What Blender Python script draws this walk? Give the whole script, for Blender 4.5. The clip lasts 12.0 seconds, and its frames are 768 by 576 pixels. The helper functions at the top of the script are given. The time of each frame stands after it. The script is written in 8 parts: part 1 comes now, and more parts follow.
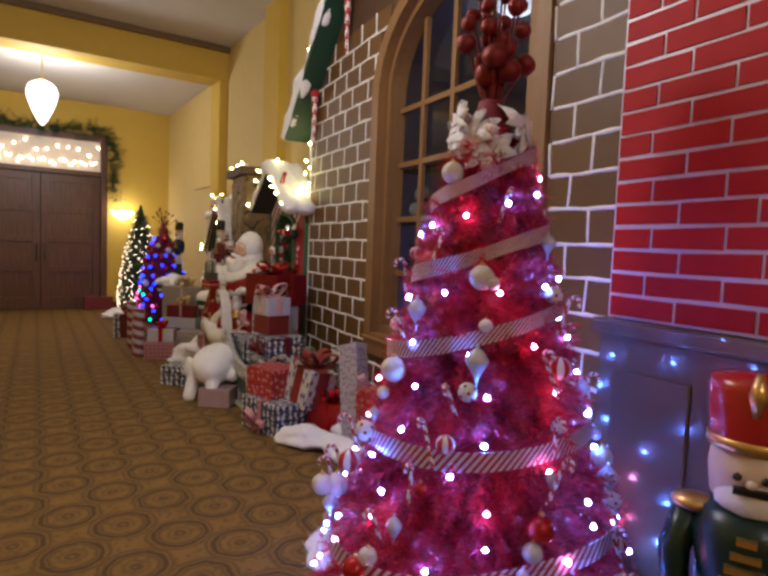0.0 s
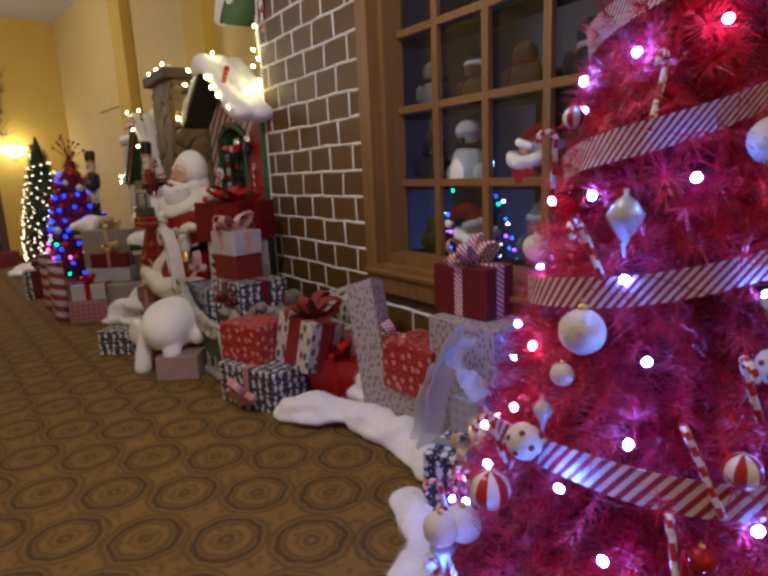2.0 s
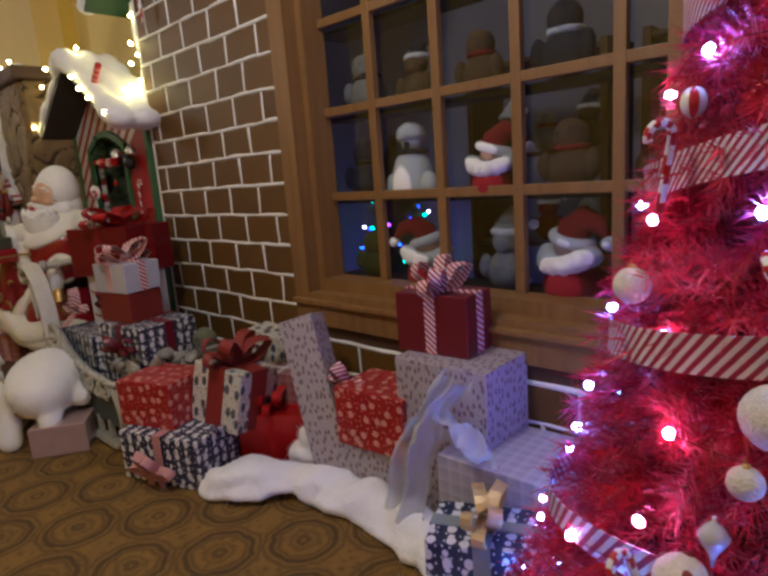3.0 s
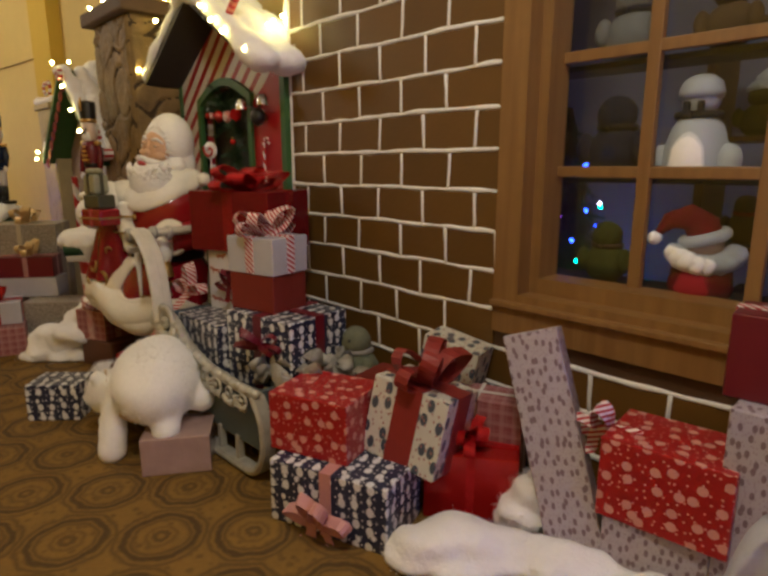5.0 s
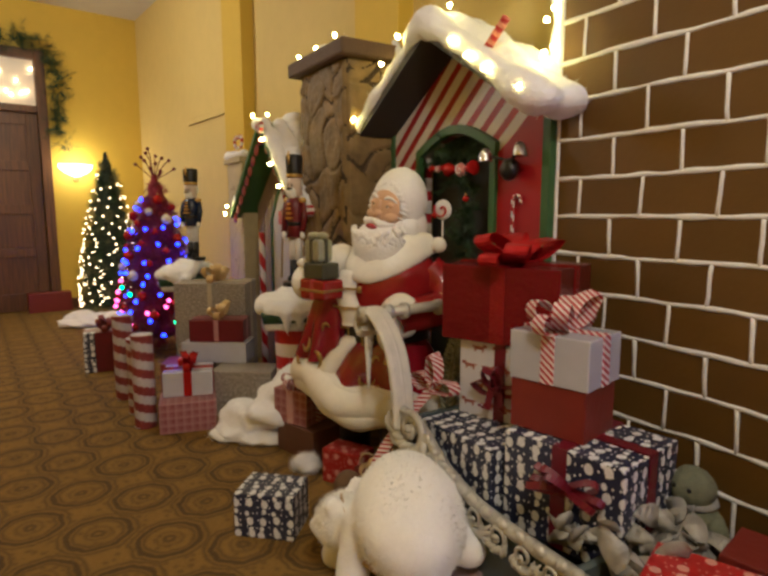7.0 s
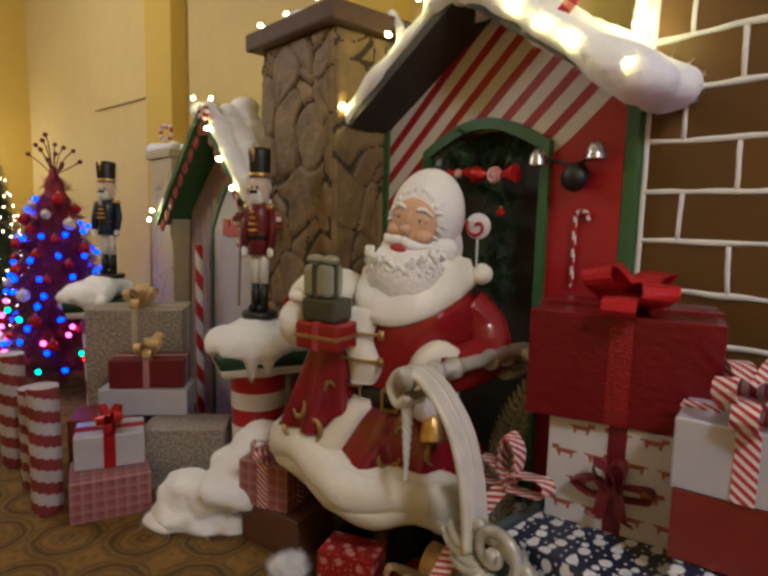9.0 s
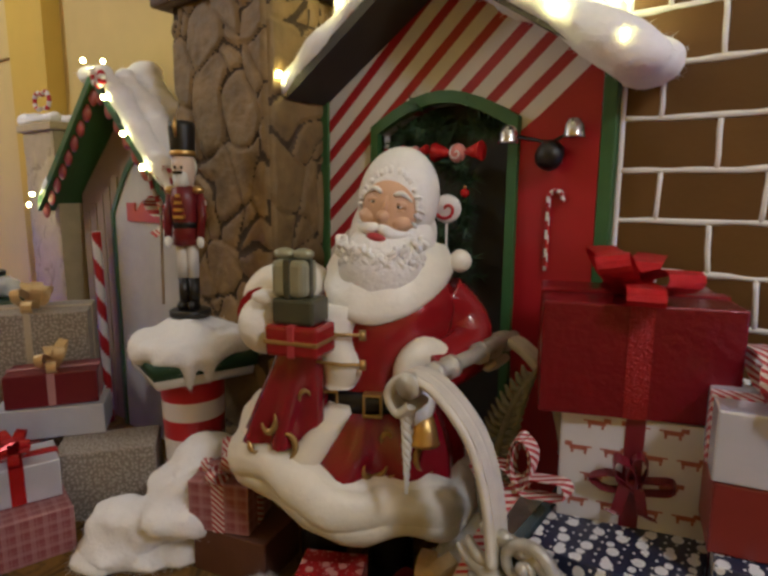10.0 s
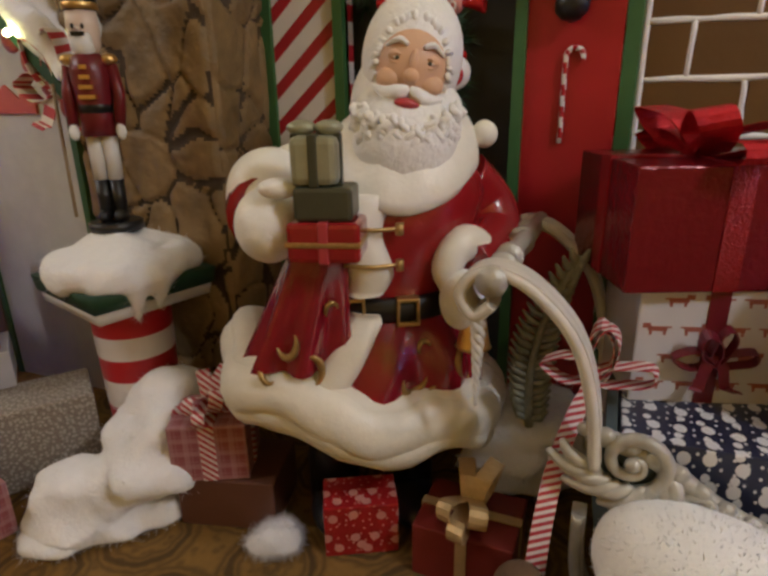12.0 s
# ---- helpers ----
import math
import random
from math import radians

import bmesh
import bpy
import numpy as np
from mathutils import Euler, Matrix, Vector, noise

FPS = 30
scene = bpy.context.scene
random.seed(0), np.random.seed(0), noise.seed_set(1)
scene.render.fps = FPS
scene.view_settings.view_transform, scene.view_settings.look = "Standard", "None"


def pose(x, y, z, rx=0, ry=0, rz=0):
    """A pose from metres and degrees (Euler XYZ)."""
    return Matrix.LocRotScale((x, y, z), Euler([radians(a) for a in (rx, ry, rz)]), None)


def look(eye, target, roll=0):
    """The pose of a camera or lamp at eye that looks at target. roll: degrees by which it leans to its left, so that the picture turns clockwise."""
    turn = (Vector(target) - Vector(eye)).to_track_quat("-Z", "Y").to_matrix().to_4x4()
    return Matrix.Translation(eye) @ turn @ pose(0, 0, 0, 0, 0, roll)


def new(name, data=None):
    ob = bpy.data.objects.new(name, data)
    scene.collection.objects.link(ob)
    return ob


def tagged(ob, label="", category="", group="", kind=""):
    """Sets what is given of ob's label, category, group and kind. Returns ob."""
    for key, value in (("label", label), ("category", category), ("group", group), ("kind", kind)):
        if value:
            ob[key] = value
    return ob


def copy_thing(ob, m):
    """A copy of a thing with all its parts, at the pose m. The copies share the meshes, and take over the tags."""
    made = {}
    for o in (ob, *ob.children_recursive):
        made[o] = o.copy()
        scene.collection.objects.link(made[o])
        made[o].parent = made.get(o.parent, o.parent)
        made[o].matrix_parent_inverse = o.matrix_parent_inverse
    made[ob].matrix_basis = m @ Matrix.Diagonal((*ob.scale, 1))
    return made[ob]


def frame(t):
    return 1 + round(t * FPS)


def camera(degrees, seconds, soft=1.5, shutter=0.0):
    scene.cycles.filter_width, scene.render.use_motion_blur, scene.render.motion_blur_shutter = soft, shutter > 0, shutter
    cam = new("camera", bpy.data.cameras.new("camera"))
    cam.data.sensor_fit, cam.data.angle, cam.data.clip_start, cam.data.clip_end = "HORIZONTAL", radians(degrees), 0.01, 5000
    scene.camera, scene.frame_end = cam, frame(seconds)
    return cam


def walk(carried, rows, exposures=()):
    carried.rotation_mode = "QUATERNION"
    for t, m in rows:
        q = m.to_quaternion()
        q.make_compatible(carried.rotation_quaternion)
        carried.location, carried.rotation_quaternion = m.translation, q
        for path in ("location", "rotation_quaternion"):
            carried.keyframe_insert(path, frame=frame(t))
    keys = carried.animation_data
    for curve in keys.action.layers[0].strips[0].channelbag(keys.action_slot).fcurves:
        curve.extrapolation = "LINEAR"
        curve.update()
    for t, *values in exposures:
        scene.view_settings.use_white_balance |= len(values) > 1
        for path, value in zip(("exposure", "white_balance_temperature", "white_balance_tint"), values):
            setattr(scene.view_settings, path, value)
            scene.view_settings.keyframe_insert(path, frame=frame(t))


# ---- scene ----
cam = camera(67.8, 12.0, soft=3.0)
PATH = [
    (0, (0.465, 0.348, 1.408), (1.386, 2.117, 1.269), 2.2),
    (0.5, (0.486, 0.59, 1.379), (1.376, 2.356, 1.078), 1.8),
    (1, (0.556, 0.891, 1.33), (1.354, 2.709, 1.086), 2.6),
    (1.5, (0.557, 1.189, 1.296), (1.443, 2.95, 0.96), 2.0),
    (2, (0.523, 1.483, 1.297), (1.633, 3.098, 0.895), -2.5),
    (2.5, (0.585, 1.779, 1.31), (1.914, 3.215, 0.896), -3.6),
    (2.7, (0.616, 1.892, 1.326), (2.0, 3.282, 0.938), -4.5),
    (4.3, (0.554, 2.717, 1.27), (2.035, 3.982, 0.817), -2.1),
    (4.5, (0.551, 2.853, 1.277), (1.984, 4.172, 0.825), -1.8),
    (5, (0.545, 3.092, 1.243), (1.9, 4.501, 0.824), -0.0),
    (5.5, (0.467, 3.341, 1.3), (1.787, 4.796, 0.925), -1.6),
    (6, (0.439, 3.554, 1.315), (1.627, 5.132, 1.0), -1.0),
    (6.5, (0.458, 3.833, 1.346), (1.528, 5.505, 1.106), -0.8),
    (7, (0.462, 4.035, 1.325), (1.51, 5.717, 1.057), -0.0),
    (7.2, (0.45, 4.112, 1.331), (1.485, 5.802, 1.059), -0.1),
    (8.8, (0.495, 4.834, 1.355), (1.731, 6.393, 1.15), 0.0),
    (9, (0.513, 4.893, 1.352), (1.827, 6.381, 1.109), 1.5),
    (9.5, (0.495, 5.076, 1.371), (1.974, 6.398, 1.116), 1.8),
    (10, (0.458, 5.244, 1.385), (2.035, 6.429, 1.055), 0.4),
    (10.5, (0.506, 5.408, 1.383), (2.158, 6.46, 0.979), -0.2),
    (11, (0.597, 5.571, 1.382), (2.29, 6.521, 0.899), -0.7),
    (11.5, (0.577, 5.698, 1.32), (2.296, 6.534, 0.732), -0.2),
    (12, (0.471, 5.797, 1.286), (2.217, 6.519, 0.631), -1.0),
]
walk(cam, [(t, look(eye, target, roll)) for t, eye, target, roll in PATH],
     exposures=[(0, -0.36, 5300, 19), (1.5, -0.46, 5250, 20), (2.5, -0.52, 5050, 18), (4.5, -0.37, 5900, 12), (6, -0.12, 6000, 11), (7, -0.06, 5800, 11), (9, -0.13, 5000, 14), (10.5, -0.08, 4950, 15), (12, 0.0, 5000, 15)])

# ---- light ----
world = bpy.data.worlds.new("world")
scene.world = world
world.use_nodes = True
world.node_tree.nodes["Background"].inputs[0].default_value = (0.02, 0.018, 0.014, 1)
world.node_tree.nodes["Background"].inputs[1].default_value = 0.3

HALL = pose(1.95, 13.0, 0, 0, 0, 6)     # far corner of the hall: x along the end wall, y along the long wall


def hall(x, y, z=0.0):
    return HALL @ Vector((x, y, z))


def point_lamp(name, place, watts, colour, size=0.12):
    lamp = bpy.data.lights.new(name, "POINT")
    lamp.energy, lamp.color, lamp.shadow_soft_size = watts, colour, size
    ob = new(name, lamp)
    ob.location = place
    return ob


WARM = (1.0, 0.89, 0.70)
# only the first hangs in view; two unseen ones are added for brightness
PENDANTS = [hall(-2.37, -2.9, 3.25), hall(-2.37, -9.4, 3.25), hall(-2.37, -15.6, 3.25)]
for i, place in enumerate(PENDANTS):
    point_lamp("pendant_glow", place, (100, 152, 120)[i], WARM, 0.22)
point_lamp("sconce_glow", hall(-0.87, -0.2, 1.9), 14, WARM, 0.1)

# ---- materials ----
MATS = {}


def mat(name, colour, rough=0.6, metal=0.0, grain=0.12, scale=30.0, bump=0.1, bump_scale=120.0, coat=0.0, sheen=0.0, vary=0.0):
    """Plain surface: colour with broad and fine variation, and fine relief."""
    if name in MATS:
        return MATS[name]
    m = bpy.data.materials.new(name)
    MATS[name] = m
    m.use_nodes = True
    nt = m.node_tree
    b = nt.nodes["Principled BSDF"]
    b.inputs["Roughness"].default_value = rough
    b.inputs["Metallic"].default_value = metal
    b.inputs["Coat Weight"].default_value = coat
    b.inputs["Sheen Weight"].default_value = sheen
    co = nt.nodes.new("ShaderNodeTexCoord")
    n1 = nt.nodes.new("ShaderNodeTexNoise")
    n1.inputs["Scale"].default_value = scale
    n1.inputs["Detail"].default_value = 5
    n2 = nt.nodes.new("ShaderNodeTexNoise")
    n2.inputs["Scale"].default_value = scale * 0.12
    n2.inputs["Detail"].default_value = 3
    nt.links.new(co.outputs["Object"], n1.inputs["Vector"])
    nt.links.new(co.outputs["Object"], n2.inputs["Vector"])
    add = nt.nodes.new("ShaderNodeMath")
    add.operation = "ADD"
    nt.links.new(n1.outputs["Fac"], add.inputs[0])
    nt.links.new(n2.outputs["Fac"], add.inputs[1])
    last = add
    if vary:
        info = nt.nodes.new("ShaderNodeObjectInfo")
        mul = nt.nodes.new("ShaderNodeMath")
        mul.operation = "MULTIPLY_ADD"
        mul.inputs[1].default_value = vary
        nt.links.new(info.outputs["Random"], mul.inputs[0])
        nt.links.new(add.outputs[0], mul.inputs[2])
        last = mul
    ramp = nt.nodes.new("ShaderNodeMapRange")
    ramp.inputs["From Min"].default_value = 0.5
    ramp.inputs["From Max"].default_value = 1.5 + vary
    ramp.inputs["To Min"].default_value = 1 - grain
    ramp.inputs["To Max"].default_value = 1 + grain
    nt.links.new(last.outputs[0], ramp.inputs["Value"])
    hsv = nt.nodes.new("ShaderNodeHueSaturation")
    hsv.inputs["Color"].default_value = (*colour, 1)
    nt.links.new(ramp.outputs[0], hsv.inputs["Value"])
    nt.links.new(hsv.outputs[0], b.inputs["Base Color"])
    if bump:
        n3 = nt.nodes.new("ShaderNodeTexNoise")
        n3.inputs["Scale"].default_value = bump_scale
        n3.inputs["Detail"].default_value = 4
        nt.links.new(co.outputs["Object"], n3.inputs["Vector"])
        bp = nt.nodes.new("ShaderNodeBump")
        bp.inputs["Strength"].default_value = bump
        bp.inputs["Distance"].default_value = 0.01
        nt.links.new(n3.outputs["Fac"], bp.inputs["Height"])
        nt.links.new(bp.outputs[0], b.inputs["Normal"])
    return m


def glow(name, colour, strength):
    if name in MATS:
        return MATS[name]
    m = bpy.data.materials.new(name)
    MATS[name] = m
    m.use_nodes = True
    b = m.node_tree.nodes["Principled BSDF"]
    b.inputs["Base Color"].default_value = (*colour, 1)
    b.inputs["Emission Color"].default_value = (*colour, 1)
    b.inputs["Emission Strength"].default_value = strength
    return m


def face_plane(nt):
    """Coordinates that lie flat on each face of a wrapped box: along it and up it."""
    co = nt.nodes.new("ShaderNodeTexCoord")
    pos = nt.nodes.new("ShaderNodeSeparateXYZ")
    nrm_ = nt.nodes.new("ShaderNodeSeparateXYZ")
    nt.links.new(co.outputs["Object"], pos.inputs[0])
    nt.links.new(co.outputs["Normal"], nrm_.inputs[0])
    along = nt.nodes.new("ShaderNodeMath")
    along.operation = "ADD"
    nt.links.new(pos.outputs["X"], along.inputs[0])
    nt.links.new(pos.outputs["Y"], along.inputs[1])
    flat = nt.nodes.new("ShaderNodeMath")
    flat.operation = "ABSOLUTE"
    nt.links.new(nrm_.outputs["Z"], flat.inputs[0])
    top_ = nt.nodes.new("ShaderNodeMath")
    top_.operation = "GREATER_THAN"
    top_.inputs[1].default_value = 0.7
    nt.links.new(flat.outputs[0], top_.inputs[0])
    upright = nt.nodes.new("ShaderNodeCombineXYZ")
    nt.links.new(along.outputs[0], upright.inputs[0])
    nt.links.new(pos.outputs["Z"], upright.inputs[1])
    lying = nt.nodes.new("ShaderNodeCombineXYZ")
    nt.links.new(pos.outputs["X"], lying.inputs[0])
    nt.links.new(pos.outputs["Y"], lying.inputs[1])
    mix = nt.nodes.new("ShaderNodeMix")
    mix.data_type = "VECTOR"
    nt.links.new(top_.outputs[0], mix.inputs["Factor"])
    nt.links.new(upright.outputs[0], mix.inputs[4])
    nt.links.new(lying.outputs[0], mix.inputs[5])
    return mix.outputs[1]


def wrap(name, base, dots, cell=22.0, size=0.28, rough=0.35, second=None, stretch=(1, 1, 1), figure=False):
    """Wrapping paper: printed blobs of two sizes on a plain ground, or small two-ball figures."""
    if name in MATS:
        return MATS[name]
    m = mat(name, base, rough, 0, 0.1, 20, 0.12, 60)
    nt = m.node_tree
    b = nt.nodes["Principled BSDF"]
    last = b.inputs["Base Color"].links[0].from_socket
    plane = face_plane(nt)
    prints = [(cell, dots, size, 0.0), (cell * 2.3, second or dots, size * 0.55, 0.37)]
    if figure:
        prints.append((cell, dots, size * 0.66, -0.34))
    for c, colour, r, lift in prints:
        mp = nt.nodes.new("ShaderNodeMapping")
        mp.inputs["Location"].default_value = (0, lift, 0)
        mp.inputs["Scale"].default_value = (stretch[0], stretch[2], 1)
        nt.links.new(plane, mp.inputs["Vector"])
        v = nt.nodes.new("ShaderNodeTexVoronoi")
        v.voronoi_dimensions = "2D"
        v.inputs["Scale"].default_value = c
        v.inputs["Randomness"].default_value = 0.35 if figure else 0.8
        nt.links.new(mp.outputs[0], v.inputs["Vector"])
        th = nt.nodes.new("ShaderNodeMath")
        th.operation = "LESS_THAN"
        th.inputs[1].default_value = r
        nt.links.new(v.outputs["Distance"], th.inputs[0])
        mix = nt.nodes.new("ShaderNodeMix")
        mix.data_type = "RGBA"
        mix.inputs["B"].default_value = (*colour, 1)
        nt.links.new(th.outputs[0], mix.inputs["Factor"])
        nt.links.new(last, mix.inputs["A"])
        last = mix.outputs["Result"]
    nt.links.new(last, b.inputs["Base Color"])
    return m


def plaid(name, base, line, period=0.045, share=0.35, rough=0.5):
    """Paper woven with bands both ways."""
    if name in MATS:
        return MATS[name]
    m = mat(name, base, rough, 0, 0.1, 20, 0.12, 60)
    nt = m.node_tree
    b = nt.nodes["Principled BSDF"]
    last = b.inputs["Base Color"].links[0].from_socket
    sep = nt.nodes.new("ShaderNodeSeparateXYZ")
    nt.links.new(face_plane(nt), sep.inputs[0])
    for axis, p, part_ in (("X", period, share), ("Y", period, share), ("X", period * 0.5, 0.12), ("Y", period * 0.5, 0.12)):
        last_op = sep.outputs[axis]
        for op, k in (("DIVIDE", p), ("FRACT", None), ("LESS_THAN", part_)):
            n = nt.nodes.new("ShaderNodeMath")
            n.operation = op
            nt.links.new(last_op, n.inputs[0])
            if k is not None:
                n.inputs[1].default_value = k
            last_op = n.outputs[0]
        weak = nt.nodes.new("ShaderNodeMath")
        weak.operation = "MULTIPLY"
        weak.inputs[1].default_value = 0.45
        nt.links.new(last_op, weak.inputs[0])
        mix = nt.nodes.new("ShaderNodeMix")
        mix.data_type = "RGBA"
        mix.inputs["B"].default_value = (*line, 1)
        nt.links.new(weak.outputs[0], mix.inputs["Factor"])
        nt.links.new(last, mix.inputs["A"])
        last = mix.outputs["Result"]
    nt.links.new(last, b.inputs["Base Color"])
    return m


def stripes(name, a, c, period, share, direction, rough=0.4):
    """Painted diagonal stripes across a board, in object space."""
    if name in MATS:
        return MATS[name]
    m = mat(name, a, rough, 0, 0.08, 12, 0.05)
    nt = m.node_tree
    b = nt.nodes["Principled BSDF"]
    ground = b.inputs["Base Color"].links[0].from_socket
    co = nt.nodes.new("ShaderNodeTexCoord")
    dot = nt.nodes.new("ShaderNodeVectorMath")
    dot.operation = "DOT_PRODUCT"
    dot.inputs[1].default_value = direction
    nt.links.new(co.outputs["Object"], dot.inputs[0])
    fr = nt.nodes.new("ShaderNodeMath")
    fr.operation = "DIVIDE"
    fr.inputs[1].default_value = period
    nt.links.new(dot.outputs["Value"], fr.inputs[0])
    f2 = nt.nodes.new("ShaderNodeMath")
    f2.operation = "FRACT"
    nt.links.new(fr.outputs[0], f2.inputs[0])
    th = nt.nodes.new("ShaderNodeMath")
    th.operation = "LESS_THAN"
    th.inputs[1].default_value = share
    nt.links.new(f2.outputs[0], th.inputs[0])
    mix = nt.nodes.new("ShaderNodeMix")
    mix.data_type = "RGBA"
    mix.inputs["B"].default_value = (*c, 1)
    nt.links.new(th.outputs[0], mix.inputs["Factor"])
    nt.links.new(ground, mix.inputs["A"])
    nt.links.new(mix.outputs["Result"], b.inputs["Base Color"])
    return m


def carpet_material():
    """Gold-brown carpet woven with rows of ring medallions."""
    m = mat("carpet", (0.235, 0.128, 0.020), 0.95, 0, 0.2, 60, 0.5, 350)
    nt = m.node_tree
    b = nt.nodes["Principled BSDF"]
    ground = b.inputs["Base Color"].links[0].from_socket
    co = nt.nodes.new("ShaderNodeTexCoord")
    wob = nt.nodes.new("ShaderNodeTexNoise")
    wob.inputs["Scale"].default_value = 17
    nt.links.new(co.outputs["Object"], wob.inputs["Vector"])

    def node(kind, op, *ins):
        n = nt.nodes.new(kind)
        n.operation = op
        for i, v in enumerate(ins):
            if isinstance(v, (int, float)):
                n.inputs[i].default_value = v
            else:
                nt.links.new(v, n.inputs[i])
        return n.outputs[0]

    sep = nt.nodes.new("ShaderNodeSeparateXYZ")
    nt.links.new(co.outputs["Object"], sep.inputs[0])
    masks = []
    # two interleaved lattices of medallions, turned a little to the world's axes
    along = node("ShaderNodeMath", "ADD", node("ShaderNodeMath", "MULTIPLY", sep.outputs["X"], 0.9976), node("ShaderNodeMath", "MULTIPLY", sep.outputs["Y"], 0.0698))
    up = node("ShaderNodeMath", "ADD", node("ShaderNodeMath", "MULTIPLY", sep.outputs["Y"], 0.9976), node("ShaderNodeMath", "MULTIPLY", sep.outputs["X"], -0.0698))
    for ox, oy in ((0.122, 0.258), (0.622, 0.758)):
        px = node("ShaderNodeMath", "SUBTRACT", node("ShaderNodeMath", "FRACT", node("ShaderNodeMath", "ADD", node("ShaderNodeMath", "DIVIDE", along, 0.455), ox)), 0.5)
        py = node("ShaderNodeMath", "SUBTRACT", node("ShaderNodeMath", "FRACT", node("ShaderNodeMath", "ADD", node("ShaderNodeMath", "DIVIDE", up, 0.425), oy)), 0.5)
        px = node("ShaderNodeMath", "MULTIPLY", px, 0.455)
        py = node("ShaderNodeMath", "MULTIPLY", py, 0.425)
        ang = node("ShaderNodeMath", "ARCTAN2", py, px)
        r = node("ShaderNodeMath", "SQRT", node("ShaderNodeMath", "ADD", node("ShaderNodeMath", "MULTIPLY", px, px), node("ShaderNodeMath", "MULTIPLY", py, py)))
        r = node("ShaderNodeMath", "ADD", r, node("ShaderNodeMath", "MULTIPLY", node("ShaderNodeMath", "SUBTRACT", wob.outputs["Fac"], 0.5), 0.034))
        # eight-lobed rings
        lobes = node("ShaderNodeMath", "MULTIPLY", node("ShaderNodeMath", "COSINE", node("ShaderNodeMath", "MULTIPLY", ang, 8.0)), 0.0018)
        r = node("ShaderNodeMath", "ADD", r, lobes)
        for radius, half, weight in ((0.120, 0.005, 0.8), (0.096, 0.002, 0.5), (0.052, 0.002, 0.35), (0.020, 0.005, 0.6), (0.150, 0.002, 0.5)):
            d = node("ShaderNodeMath", "ABSOLUTE", node("ShaderNodeMath", "SUBTRACT", r, radius))
            mr = nt.nodes.new("ShaderNodeMapRange")
            mr.inputs["From Min"].default_value = half
            mr.inputs["From Max"].default_value = half + 0.012
            mr.inputs["To Min"].default_value = weight
            mr.inputs["To Max"].default_value = 0.0
            nt.links.new(d, mr.inputs["Value"])
            masks.append(mr.outputs[0])
        # scattered sprigs inside and between the rings
    sprig = nt.nodes.new("ShaderNodeTexVoronoi")
    sprig.inputs["Scale"].default_value = 26
    nt.links.new(co.outputs["Object"], sprig.inputs["Vector"])
    mr = nt.nodes.new("ShaderNodeMapRange")
    mr.inputs["From Min"].default_value = 0.22
    mr.inputs["From Max"].default_value = 0.42
    mr.inputs["To Min"].default_value = 0.38
    mr.inputs["To Max"].default_value = 0.0
    nt.links.new(sprig.outputs["Distance"], mr.inputs["Value"])
    masks.append(mr.outputs[0])
    total = masks[0]
    for k in masks[1:]:
        total = node("ShaderNodeMath", "MAXIMUM", total, k)
    mix = nt.nodes.new("ShaderNodeMix")
    mix.data_type = "RGBA"
    mix.inputs["B"].default_value = (0.050, 0.026, 0.006, 1)
    nt.links.new(total, mix.inputs["Factor"])
    nt.links.new(ground, mix.inputs["A"])
    nt.links.new(mix.outputs["Result"], b.inputs["Base Color"])
    return m


def wood_material(name, colour, dark, scale=3.0, rough=0.4, axis=2):
    m = mat(name, colour, rough, 0, 0.15, 18, 0.1, 90)
    nt = m.node_tree
    b = nt.nodes["Principled BSDF"]
    ground = b.inputs["Base Color"].links[0].from_socket
    co = nt.nodes.new("ShaderNodeTexCoord")
    mp = nt.nodes.new("ShaderNodeMapping")
    s = [14.0, 14.0, 14.0]
    s[axis] = 0.8
    mp.inputs["Scale"].default_value = s
    nt.links.new(co.outputs["Object"], mp.inputs["Vector"])
    n = nt.nodes.new("ShaderNodeTexNoise")
    n.inputs["Scale"].default_value = scale
    n.inputs["Detail"].default_value = 6
    nt.links.new(mp.outputs[0], n.inputs["Vector"])
    mr = nt.nodes.new("ShaderNodeMapRange")
    mr.inputs["From Min"].default_value = 0.4
    mr.inputs["From Max"].default_value = 0.65
    nt.links.new(n.outputs["Fac"], mr.inputs["Value"])
    mix = nt.nodes.new("ShaderNodeMix")
    mix.data_type = "RGBA"
    mix.inputs["B"].default_value = (*dark, 1)
    nt.links.new(mr.outputs[0], mix.inputs["Factor"])
    nt.links.new(ground, mix.inputs["A"])
    nt.links.new(mix.outputs["Result"], b.inputs["Base Color"])
    return m


